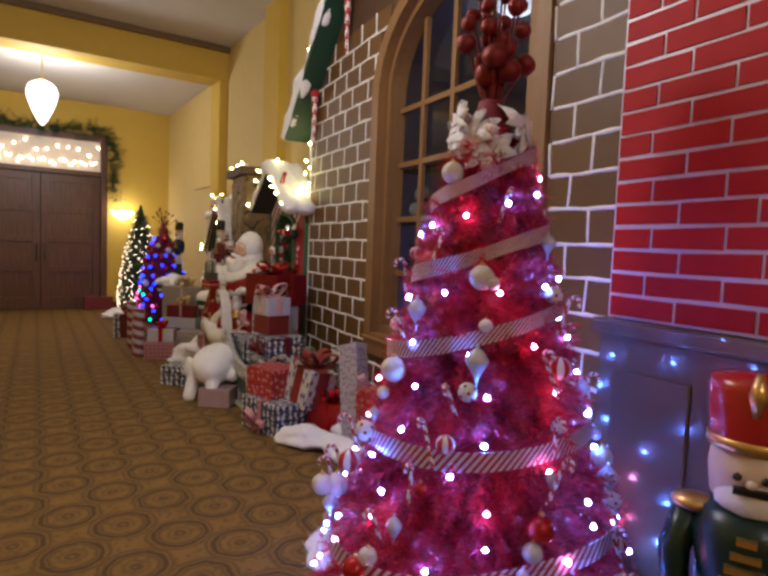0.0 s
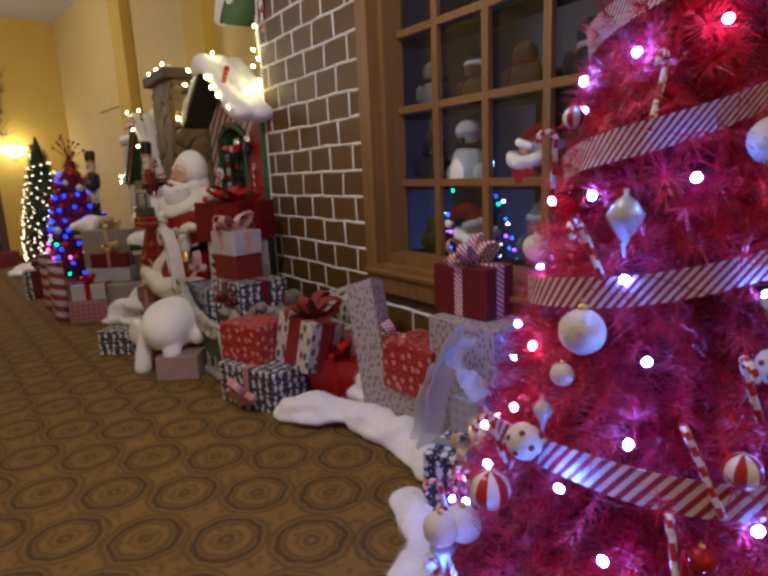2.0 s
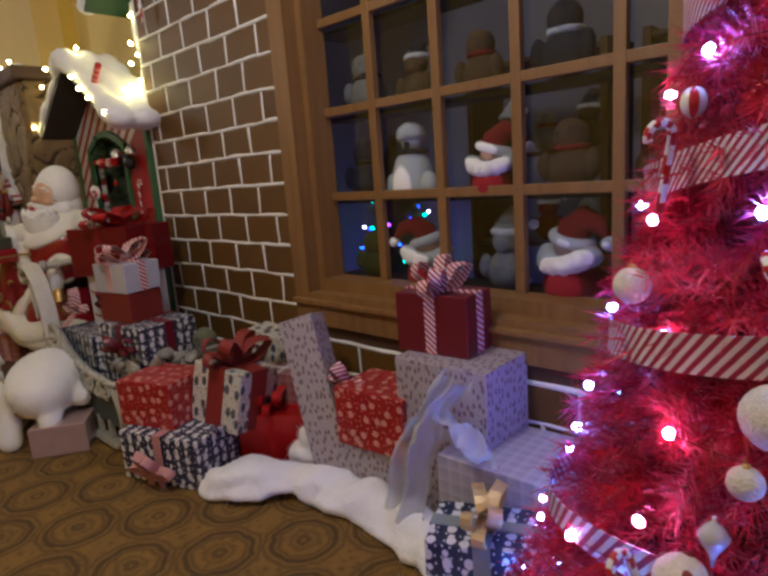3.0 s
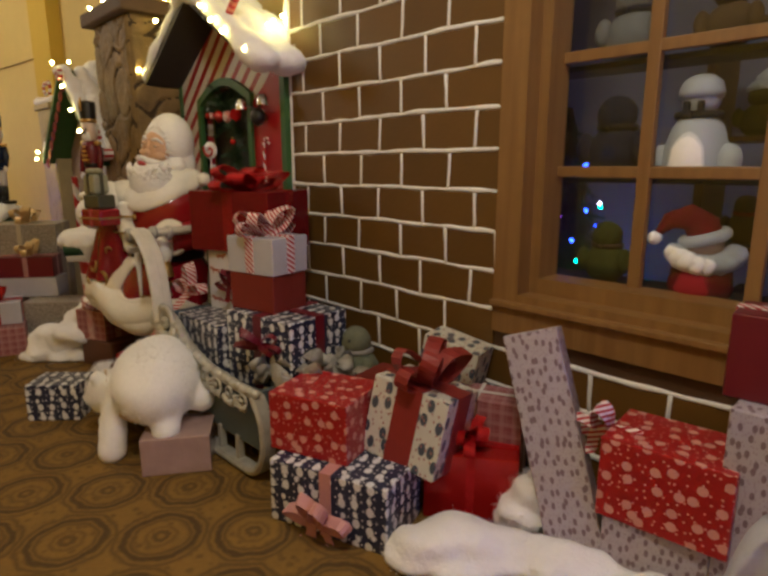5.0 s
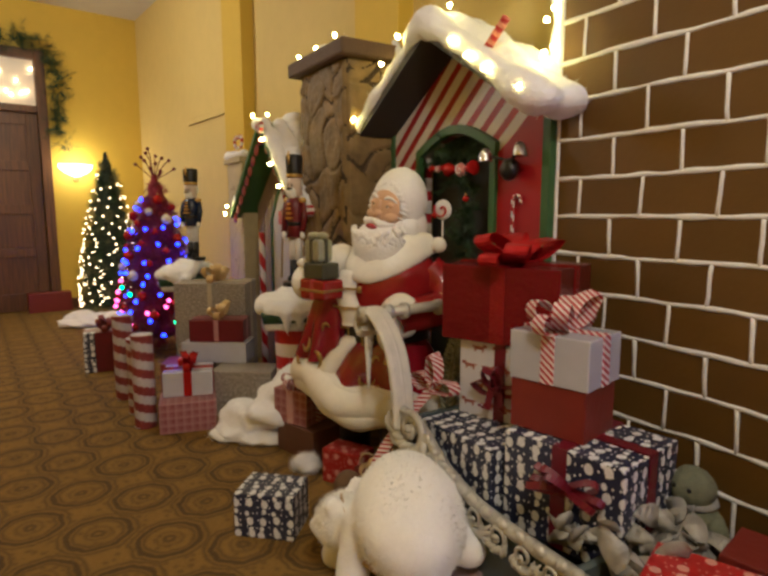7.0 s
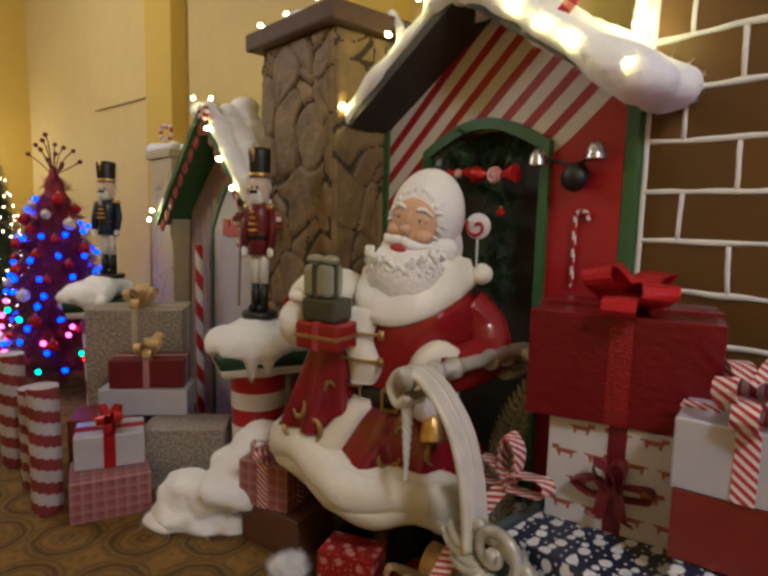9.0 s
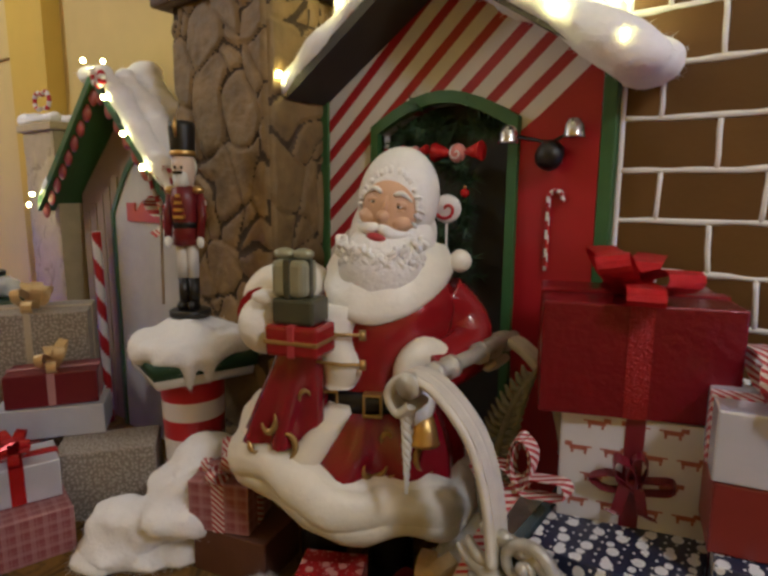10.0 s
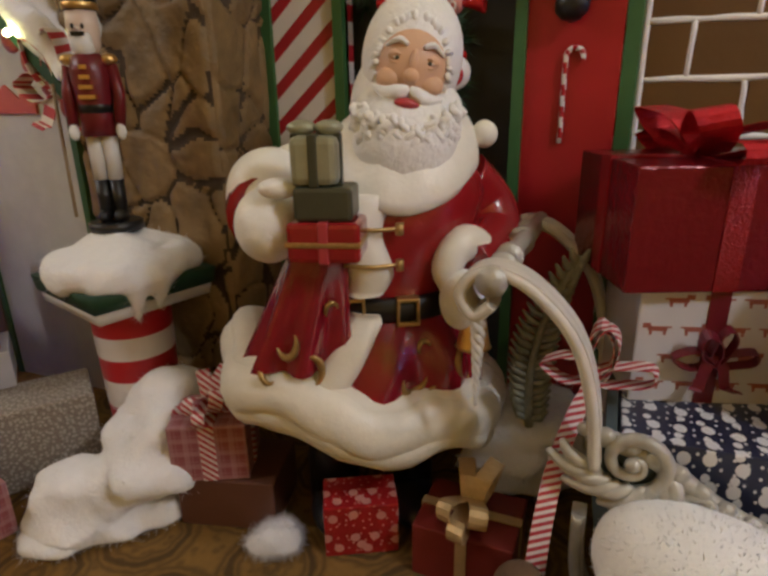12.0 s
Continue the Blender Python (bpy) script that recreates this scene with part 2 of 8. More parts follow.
def glass_material():
    m = bpy.data.materials.new("window_glass")
    m.use_nodes = True
    nt = m.node_tree
    out = nt.nodes["Material Output"]
    nt.nodes.remove(nt.nodes["Principled BSDF"])
    tr = nt.nodes.new("ShaderNodeBsdfTransparent")
    tr.inputs[0].default_value = (0.75, 0.78, 0.8, 1)
    gl = nt.nodes.new("ShaderNodeBsdfGlossy")
    gl.inputs["Roughness"].default_value = 0.03
    facing = nt.nodes.new("ShaderNodeLayerWeight")
    facing.inputs["Blend"].default_value = 0.5
    steep = nt.nodes.new("ShaderNodeMath")
    steep.operation = "POWER"
    steep.inputs[1].default_value = 5.0
    nt.links.new(facing.outputs["Facing"], steep.inputs[0])
    fr = nt.nodes.new("ShaderNodeMath")
    fr.operation = "MULTIPLY_ADD"
    fr.inputs[1].default_value = 0.94
    fr.inputs[2].default_value = 0.055
    nt.links.new(steep.outputs[0], fr.inputs[0])
    mx = nt.nodes.new("ShaderNodeMixShader")
    nt.links.new(fr.outputs[0], mx.inputs[0])
    nt.links.new(tr.outputs[0], mx.inputs[1])
    nt.links.new(gl.outputs[0], mx.inputs[2])
    nt.links.new(mx.outputs[0], out.inputs["Surface"])
    return m


YELLOW = mat("yellow_wall_paint", (0.62, 0.42, 0.045), 0.7, 0, 0.06, 8, 0.06, 60)
CREAM = mat("cream_wall_paint", (0.64, 0.49, 0.17), 0.7, 0, 0.06, 8, 0.06, 60)
CEIL = mat("ceiling_plaster", (0.62, 0.58, 0.50), 0.85, 0, 0.07, 40, 0.35, 160)
CARPET = carpet_material()
DOORWOOD = wood_material("dark_stained_door_wood", (0.135, 0.055, 0.015), (0.075, 0.030, 0.009), 3, 0.4)
CASING = wood_material("gingerbread_brown_casing", (0.235, 0.122, 0.034), (0.20, 0.098, 0.026), 2, 0.5)
BRICK = mat("gingerbread_brown_paint", (0.122, 0.057, 0.006), 0.55, 0, 0.22, 9, 0.12, 40, vary=1.2)
BACKING = mat("gingerbread_backing", (0.075, 0.034, 0.011), 0.6, 0, 0.2, 9)
ICING = mat("white_icing", (0.80, 0.78, 0.74), 0.5, 0, 0.06, 50, 0.15, 90)
REDBRICK = mat("glossy_red_brick_paint", (0.38, 0.006, 0.004), 0.62, 0, 0.15, 12, 0.10, 40, vary=0.5)
REDBRICK.node_tree.nodes["Principled BSDF"].inputs["Specular IOR Level"].default_value = 0.25
MORTAR = mat("pink_mortar_paint", (0.66, 0.56, 0.62), 0.35, 0, 0.12, 30, 0.1)
FIREBOX = mat("glossy_brown_mantel_paint", (0.16, 0.10, 0.065), 0.24, 0, 0.15, 5, 0.25, 12, coat=0.5)
SNOW = mat("cotton_snow", (0.88, 0.87, 0.89), 0.95, 0, 0.05, 30, 0.5, 70, sheen=0.3)
FUR = mat("white_plush_fur", (0.88, 0.86, 0.82), 0.95, 0, 0.06, 60, 0.25, 130, sheen=0.4)
for soft_ in (SNOW, FUR):
    core_ = soft_.node_tree.nodes["Principled BSDF"]
    core_.inputs["Subsurface Weight"].default_value = 0.5
    core_.inputs["Subsurface Radius"].default_value = (0.03, 0.03, 0.03)
    core_.inputs["Subsurface Scale"].default_value = 1.0
GREENP = mat("green_painted_trim", (0.045, 0.12, 0.035), 0.45, 0, 0.12, 20, 0.1)
DARKGREEN = mat("dark_green_paint", (0.012, 0.05, 0.022), 0.5, 0, 0.15, 20, 0.1)
REDP = mat("red_painted_board", (0.36, 0.010, 0.014), 0.35, 0, 0.1, 10, 0.06)
WHITEP = mat("white_painted_board", (0.72, 0.70, 0.68), 0.4, 0, 0.06, 20, 0.06)
BLACKP = mat("black_paint", (0.012, 0.011, 0.011), 0.35, 0, 0.2, 20, 0.05)
GOLD = mat("gold_trim", (0.75, 0.52, 0.18), 0.3, 0.9, 0.1, 40, 0.1)
SILVER = mat("silver_metal", (0.7, 0.7, 0.72), 0.2, 0.95, 0.08, 40, 0.05)
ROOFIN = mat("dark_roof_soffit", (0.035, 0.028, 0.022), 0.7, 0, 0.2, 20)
STONE = [mat("brown_field_stone", (0.225, 0.143, 0.050), 0.6, 0, 0.75, 8, 1.0, 26), mat("dark_stone_joint", (0.06, 0.038, 0.018), 0.9, 0, 0.3, 30, 0.5)]
STONECAP = mat("brown_stone_cap", (0.11, 0.062, 0.034), 0.7, 0, 0.2, 25, 0.4, 60)
CREAMSTONE = mat("cream_stone_tower", (0.46, 0.38, 0.22), 0.8, 0, 0.15, 14, 0.4, 60)
TANBOARD = mat("tan_gingerbread_board", (0.30, 0.22, 0.12), 0.7, 0, 0.15, 14, 0.2)
GLASS = glass_material()
# near-black colour carries the dimness behind the window
SHELFDIM = mat("shelf_dimness_black", (0.011, 0.011, 0.012), 0.8, 0, 0.3, 4)
NEEDLE = mat("green_fir_needles", (0.022, 0.055, 0.018), 0.6, 0, 0.4, 40, 0)
PINKTINSEL = mat("hot_pink_tinsel", (0.66, 0.006, 0.055), 0.38, 0.1, 0.35, 40, 0, sheen=0.3)
# shade between the pink twigs, put into a dark colour; also tints the cable
PINKSHADE = mat("pink_inner_shade", (0.17, 0.003, 0.014), 0.7, 0, 0.4, 30, 0.4)
REDTINSEL = mat("red_tinsel", (0.17, 0.012, 0.03), 0.4, 0.15, 0.35, 40, 0)
# same for the firs: dark colour in place of shade among the needles
GREENSHADE = mat("fir_inner_shade", (0.010, 0.02, 0.008), 0.8, 0, 0.4, 30, 0.4)

# ---- mesh helpers ----


def part(name, bm, material, parent=None, label="", smooth=False):
    me = bpy.data.meshes.new(name)
    bm.to_mesh(me)
    bm.free()
    for m in material if isinstance(material, (list, tuple)) else [material]:
        me.materials.append(m)
    if smooth:
        for p in me.polygons:
            p.use_smooth = True
    ob = new(name, me)
    if parent:
        ob.parent = parent
    if label:
        ob["label"] = label
    return ob


def thing(name, label, category, m=None, group="", kind=""):
    ob = new(name)
    ob.empty_display_size = 0.1
    if m is not None:
        ob.matrix_basis = m
    return tagged(ob, label, category, group, kind)


def add_box(bm, x0, x1, y0, y1, z0, z1, bevel=0.0, m=None, index=0):
    vs = [bm.verts.new((x, y, z)) for x in (x0, x1) for y in (y0, y1) for z in (z0, z1)]
    fs = [bm.faces.new([vs[i] for i in f]) for f in ((0, 1, 3, 2), (4, 6, 7, 5), (0, 4, 5, 1), (2, 3, 7, 6), (0, 2, 6, 4), (1, 5, 7, 3))]
    for f in fs:
        f.material_index = index
    if bevel:
        es = list({e for f in fs for e in f.edges})
        r = bmesh.ops.bevel(bm, geom=es, offset=bevel, segments=2, affect="EDGES", profile=0.5)
        for f in r["faces"]:
            f.material_index = index
        vs = list({v for f in r["faces"] for v in f.verts} | {v for v in vs if v.is_valid})
    if m is not None:
        bmesh.ops.transform(bm, matrix=m, verts=vs)
    return vs


def boxmesh(x0, x1, y0, y1, z0, z1, bevel=0.0):
    bm = bmesh.new()
    add_box(bm, x0, x1, y0, y1, z0, z1, bevel)
    return bm


def add_lathe(bm, profile, n=24, m=None, index=0, twist=None):
    """Turn (radius, z) about z. twist(i_ring, j) may choose the material."""
    rings = []
    for r, z in profile:
        rings.append([bm.verts.new((r * math.cos(2 * math.pi * j / n), r * math.sin(2 * math.pi * j / n), z)) for j in range(n)])
    for i in range(len(rings) - 1):
        for j in range(n):
            f = bm.faces.new((rings[i][j], rings[i][(j + 1) % n], rings[i + 1][(j + 1) % n], rings[i + 1][j]))
            f.material_index = twist(i, j) if twist else index
            f.smooth = True
    for ring, flip in ((rings[0], True), (rings[-1], False)):
        f = bm.faces.new(list(reversed(ring)) if flip else ring)
        f.material_index = index
    vs = [v for r in rings for v in r]
    if m is not None:
        bmesh.ops.transform(bm, matrix=m, verts=vs)
    return vs


def add_ball(bm, c, s, m=None, rough=0.0, freq=6.0, sub=3, index=0):
    """An ellipsoid, or a lump where rough is given."""
    r = bmesh.ops.create_icosphere(bm, subdivisions=sub, radius=1.0)
    c = Vector(c)
    s = Vector(s) if not isinstance(s, (int, float)) else Vector((s, s, s))
    for v in r["verts"]:
        p = v.co.copy()
        k = 1.0
        if rough:
            w = Vector((p.x * s.x, p.y * s.y, p.z * s.z)) + c
            k += rough * noise.noise(w * freq) + rough * 0.5 * noise.noise(w * freq * 2.6)
        v.co = Vector((p.x * s.x, p.y * s.y, p.z * s.z)) * k
        if m is not None:
            v.co = m.to_3x3() @ v.co
        v.co += c
    for f in {f for v in r["verts"] for f in v.link_faces}:
        f.material_index = index
        f.smooth = True
    return r["verts"]


def add_tube(bm, points, radius, n=8, index=0, stripe=None, closed_ends=True):
    """A round bar along points; radius a number or a list; stripe(i, j) picks the material."""
    pts = [Vector(p) for p in points]
    rings = []
    side = None
    for i, p in enumerate(pts):
        t = (pts[min(i + 1, len(pts) - 1)] - pts[max(i - 1, 0)]).normalized()
        if side is None:
            side = t.orthogonal().normalized()
        side = (side - t * side.dot(t)).normalized()
        up = t.cross(side)
        r = float(radius[i] if isinstance(radius, (list, tuple)) else radius)
        rings.append([bm.verts.new(p + r * (side * math.cos(2 * math.pi * j / n) + up * math.sin(2 * math.pi * j / n))) for j in range(n)])
    for i in range(len(rings) - 1):
        for j in range(n):
            f = bm.faces.new((rings[i][j], rings[i][(j + 1) % n], rings[i + 1][(j + 1) % n], rings[i + 1][j]))
            f.material_index = stripe(i, j) if stripe else index
            f.smooth = True
    if closed_ends:
        bm.faces.new(list(reversed(rings[0]))).material_index = index
        bm.faces.new(rings[-1]).material_index = index
    return [v for r in rings for v in r]


def add_strip(bm, points, across, thick=0.002, index=0, stripe=None):
    """A ribbon along points, each with its own width vector."""
    pts = [Vector(p) for p in points]
    ac = [Vector(a) for a in (across if isinstance(across, list) else [across] * len(pts))]
    rows = []
    for i, p in enumerate(pts):
        t = (pts[min(i + 1, len(pts) - 1)] - pts[max(i - 1, 0)]).normalized()
        nrm = t.cross(ac[i]).normalized() * thick
        rows.append([bm.verts.new(p + ac[i] * 0.5 + nrm), bm.verts.new(p - ac[i] * 0.5 + nrm), bm.verts.new(p - ac[i] * 0.5 - nrm), bm.verts.new(p + ac[i] * 0.5 - nrm)])
    for i in range(len(rows) - 1):
        for j in range(4):
            f = bm.faces.new((rows[i][j], rows[i][(j + 1) % 4], rows[i + 1][(j + 1) % 4], rows[i + 1][j]))
            f.material_index = stripe(i) if stripe else index
    bm.faces.new(rows[0])
    bm.faces.new(list(reversed(rows[-1])))


def add_prism(bm, outline, depth, m=None, index=0):
    """A flat outline in the y-z plane, given depth along +x."""
    a = [bm.verts.new((0, y, z)) for y, z in outline]
    b = [bm.verts.new((depth, y, z)) for y, z in outline]
    n = len(outline)
    fs = [bm.faces.new(list(reversed(a))), bm.faces.new(b)]
    for i in range(n):
        fs.append(bm.faces.new((a[i], a[(i + 1) % n], b[(i + 1) % n], b[i])))
    for f in fs:
        f.material_index = index
    bmesh.ops.recalc_face_normals(bm, faces=fs)
    if m is not None:
        bmesh.ops.transform(bm, matrix=m, verts=a + b)
    return a + b


def structure(name, bm, material, label, smooth=False):
    return tagged(part(name, bm, material, smooth=smooth), label, name.split("_")[0], kind="structure")


# ---- the hall ----
LENGTH, WIDTH = 19.0, 4.8
bm = boxmesh(-WIDTH - 0.3, 1.6, -LENGTH, 0.3, -0.1, 0.0)
bmesh.ops.transform(bm, matrix=HALL, verts=bm.verts)
structure("floor", bm, CARPET, "gold brown patterned carpet with ring medallions")


def hall_box(name, x0, x1, y0, y1, z0, z1, material, label, bevel=0.0):
    bm = boxmesh(x0, x1, y0, y1, z0, z1, bevel)
    bmesh.ops.transform(bm, matrix=HALL, verts=bm.verts)
    return structure(name, bm, material, label)


# the long wall, open behind the shop window
bm = bmesh.new()
add_box(bm, 0, 0.2, -LENGTH, -10.9, 0, 4.6)
add_box(bm, 0, 0.2, -7.4, 0, 0, 4.6)
add_box(bm, 0, 0.2, -10.9, -7.4, 3.4, 4.6)
bmesh.ops.transform(bm, matrix=HALL, verts=bm.verts)
structure("wall_east", bm, CREAM, "long cream and yellow painted plaster wall")
hall_box("wall_west", -WIDTH - 0.2, -WIDTH, -LENGTH, 0, 0, 4.6, YELLOW, "yellow painted plaster wall of the hall")
hall_box("wall_south", -WIDTH, 0, -LENGTH - 0.2, -LENGTH, 0, 4.6, YELLOW, "yellow painted end wall behind")
# end wall with the opening of the double door and its transom
bm = bmesh.new()
add_box(bm, -WIDTH, -3.32, 0, 0.2, 0, 4.6)
add_box(bm, -1.22, 0.2, 0, 0.2, 0, 4.6)
add_box(bm, -3.32, -1.22, 0, 0.2, 3.27, 4.6)
bmesh.ops.transform(bm, matrix=HALL, verts=bm.verts)
structure("wall_north", bm, YELLOW, "yellow painted end wall round a double door")
hall_box("ceiling", -WIDTH, 0.2, -LENGTH, -3.6, 4.3, 4.5, CEIL, "off-white textured plaster ceiling")
hall_box("ceiling_far", -WIDTH, 0.2, -3.6, 0, 3.95, 4.2, CEIL, "off-white plaster ceiling of the end bay")
hall_box("beam", -WIDTH, 0, -3.75, -3.3, 3.82, 4.4, YELLOW, "yellow painted ceiling beam")
hall_box("beam_near", -WIDTH, 0, -9.9, -9.5, 3.9, 4.4, YELLOW, "yellow painted ceiling beam")
hall_box("trim_crown", -WIDTH, 0, -3.83, -3.75, 4.22, 4.3, mat("dark_moulding", (0.16, 0.10, 0.04), 0.5), "dark crown moulding under the ceiling", 0.01)
hall_box("pilaster_1", -0.12, 0, -3.72, -3.3, 0, 3.82, YELLOW, "yellow painted wall pilaster")
hall_box("pilaster_2", -0.12, 0, -5.95, -5.5, 0, 4.3, YELLOW, "yellow painted wall pilaster")
hall_box("baseboard", -0.03, 0, -7.4, 0, 0, 0.14, DOORWOOD, "dark wooden baseboard", 0.006)
hall_box("baseboard_near", -0.03, 0, -LENGTH, -10.9, 0, 0.14, DOORWOOD, "dark wooden baseboard", 0.006)
hall_box("baseboard_north", -1.1, 0, -0.03, 0, 0, 0.14, DOORWOOD, "dark wooden baseboard", 0.006)
hall_box("trim_panel", -0.03, -0.002, -3.28, -2.0, 2.30, 2.36, CREAM, "thin wall panel moulding", 0.006)

# double door and transom
door = thing("door_1", "closed dark-stained double door with recessed panels", "door", HALL @ pose(-2.27, 0, 0), kind="structure")
for side in (-1, 1):
    bm = bmesh.new()
    x0, x1 = (0.004, 1.0) if side > 0 else (-1.0, -0.004)
    add_box(bm, x0, x1, 0.07, 0.11, 0.01, 2.57)
    for a, b in ((x0, x0 + 0.13), (x1 - 0.13, x1)):
        add_box(bm, a, b, 0.045, 0.07, 0.01, 2.57, 0.004)
    for z0, z1 in ((0.01, 0.24), (0.72, 0.84), (1.28, 1.40), (1.84, 1.96), (2.42, 2.57)):
        add_box(bm, x0 + 0.132, x1 - 0.132, 0.048, 0.07, z0, z1, 0.004)
    leaf = part("leaf", bm, DOORWOOD, door)
    bm = bmesh.new()
    hx = 0.07 * side
    add_tube(bm, [(hx, 0.03, 0.95), (hx, -0.01, 0.97), (hx, -0.01, 1.2), (hx, 0.03, 1.22)], 0.009)
    add_box(bm, hx - 0.02, hx + 0.02, 0.03, 0.045, 0.92, 1.25, 0.003)
    part("handle", bm, mat("dark_bronze", (0.10, 0.06, 0.03), 0.4, 0.7), leaf, "dark bronze pull handle")
bm = bmesh.new()
for a, b in ((-1.12, -1.005), (1.005, 1.12)):
    add_box(bm, a, b, -0.03, 0.15, 0, 3.36, 0.006)
add_box(bm, -1.0, 1.0, -0.03, 0.15, 2.575, 2.66, 0.004)
add_box(bm, -1.0, 1.0, -0.03, 0.15, 3.24, 3.36, 0.004)
part("frame", bm, DOORWOOD, door, "dark wooden door casing")
bm = boxmesh(-1.0, 1.0, 0.06, 0.07, 2.662, 3.238)
part("transom_pane", bm, mat("frosted_transom", (0.85, 0.78, 0.66), 0.5, 0, 0.05, 10), door, "pale transom panel")

# pendant lamps
bm = bmesh.new()
add_lathe(bm, [(0.012, 0.0), (0.06, 0.06), (0.13, 0.2), (0.185, 0.36), (0.2, 0.46), (0.17, 0.55), (0.1, 0.6), (0.04, 0.62)], 24)
lamp0 = thing("pendant_lamp", "lit white teardrop glass pendant lamp on a thin rod", "lamp", pose(*PENDANTS[0]) @ pose(0, 0, -0.3), "hall pendant lamps")
sh = part("shade", bm, glow("lit_glass_shade", (1.0, 0.86, 0.62), 4.0), lamp0, "lit milk glass shade", True)
sh.visible_shadow = False
bm = bmesh.new()
add_tube(bm, [(0, 0, 0.62), (0, 0, 1.35)], 0.008)
add_lathe(bm, [(0.05, 0.60), (0.05, 0.63), (0.01, 0.66)], 16)
add_lathe(bm, [(0.02, 1.30), (0.07, 1.33), (0.07, 1.355)], 16)
part("rod", bm, GOLD, lamp0, "brass rod and canopy")
# unseen copies, added to go with the extra light over the near hall
for place in PENDANTS[1:]:
    copy_thing(lamp0, pose(*place) @ pose(0, 0, -0.3))

# wall sconce
sc = thing("wall_sconce", "lit white glass wall sconce on the yellow wall", "lamp", HALL @ pose(-0.87, 0, 1.78))
bm = bmesh.new()
add_lathe(bm, [(0.03, 0.0), (0.12, 0.04), (0.19, 0.10), (0.21, 0.15), (0.20, 0.16)], 24)
for v in list(bm.verts):
    v.co.y = min(v.co.y * 0.55, 0.0) - 0.004
s2 = part("shade", bm, glow("lit_sconce_glass", (1.0, 0.80, 0.42), 9.0), sc, "lit bowl shade", True)
s2.visible_shadow = False
part("bracket", boxmesh(-0.04, 0.04, -0.02, 0, -0.06, 0.04, 0.006), GOLD, sc)

# ---- the gingerbread house front ----
FX = 2.435                    # its face
YN, YF = 2.03, 5.78           # near and far edge
ROW, ZERO = 0.158, 0.83       # course height, one joint's height
WIN0, WIN1 = 2.47, 4.40       # window casing
MID = 0.5 * (WIN0 + WIN1)
SPRING, WINZ = 2.55, 0.59


def arch_top(y, half, spring, rise):
    k = max(0.0, 1 - ((y - MID) / half) ** 2)
    return spring + rise * math.sqrt(k)


def arch_outline(half, spring, rise, bottom, n=24):
    pts = [(MID - half, bottom), (MID + half, bottom)]
    for i in range(n + 1):
        a = math.pi * i / n
        pts.append((MID + half * math.cos(a), spring + rise * math.sin(a)))
    return pts


def ring_prism(bm, outer, inner, x0, x1):
    """A frame between two outlines of as many points."""
    n = len(outer)
    o0 = [bm.verts.new((x0, y, z)) for y, z in outer]
    o1 = [bm.verts.new((x1, y, z)) for y, z in outer]
    i0 = [bm.verts.new((x0, y, z)) for y, z in inner]
    i1 = [bm.verts.new((x1, y, z)) for y, z in inner]
    fs = []
    for k in range(n):
        j = (k + 1) % n
        fs += [bm.faces.new((o0[k], o0[j], i0[j], i0[k])), bm.faces.new((o1[k], i1[k], i1[j], o1[j])), bm.faces.new((o0[k], o1[k], o1[j], o0[j])), bm.faces.new((i0[k], i0[j], i1[j], i1[k]))]
    bmesh.ops.recalc_face_normals(bm, faces=fs)


HALF = 0.5 * (WIN1 - WIN0)
RISE = 0.75
front = thing("gingerbread_house", "large brown gingerbread house front with white icing joints", "house", pose(0, 0, 0))
# backing board with the arched window cut through, gable above
EAVE, PEAK, SLOPE = 2.55, 4.22, 0.95


def gable(y):
    return min(EAVE + 0.1 + SLOPE * (YF + 0.1 - y), PEAK)


bm = bmesh.new()
PEAK_Y = YF + 0.1 - (PEAK - EAVE - 0.1) / SLOPE
for far in (True, False):
    arc = [(MID + HALF * math.cos(math.pi * i / 24), SPRING + RISE * math.sin(math.pi * i / 24)) for i in range(25)]
    if far:
        line = [(MID, 0), (YF, 0), (YF, gable(YF)), (PEAK_Y, PEAK), (MID, PEAK)] + list(reversed(arc[:13])) + [(WIN1, WINZ), (MID, WINZ)]
    else:
        line = [(MID, 0), (MID, WINZ), (WIN0, WINZ)] + list(reversed(arc[12:])) + [(MID, PEAK), (YN, PEAK), (YN, 0)]
    add_prism(bm, line, 0.08, pose(FX, 0, 0))
part("wall", bm, BACKING, front)
part("side_wall", boxmesh(FX + 0.08, FX + 0.8, YF - 0.08, YF, 0, 1.9), BACKING, front)


def joint_z(k, y):
    return ZERO + ROW * k + 0.010 * noise.noise(Vector((y * 3.1, k * 7.7, 0.3))) + 0.004 * noise.noise(Vector((y * 11.0, k * 3.1, 2.3)))


rng = random.Random(4)
COURSES = list(range(-6, 15))
JOINTS = {}
for k in COURSES:
    js = [YF]
    y = 5.50
    if k % 2:
        js.append(5.655 + rng.uniform(-0.01, 0.01))
        y = 5.36
    while y > YN + 0.06:
        js.append(y + rng.uniform(-0.012, 0.012))
        y -= 0.2765
    js.append(YN)
    JOINTS[k] = js


def in_window(y, z):
    return WIN0 - 0.005 < y < WIN1 + 0.005 and WINZ - 0.005 < z < arch_top(y, HALF, SPRING, RISE)


# icing beads along the joints
bm = bmesh.new()


def icing_run(pts):
    if len(pts) > 1:
        rad = [0.0105 + 0.005 * noise.noise(Vector((p[1] * 9, p[2] * 9, 1.1))) for p in pts]
        add_tube(bm, pts, rad, 6)


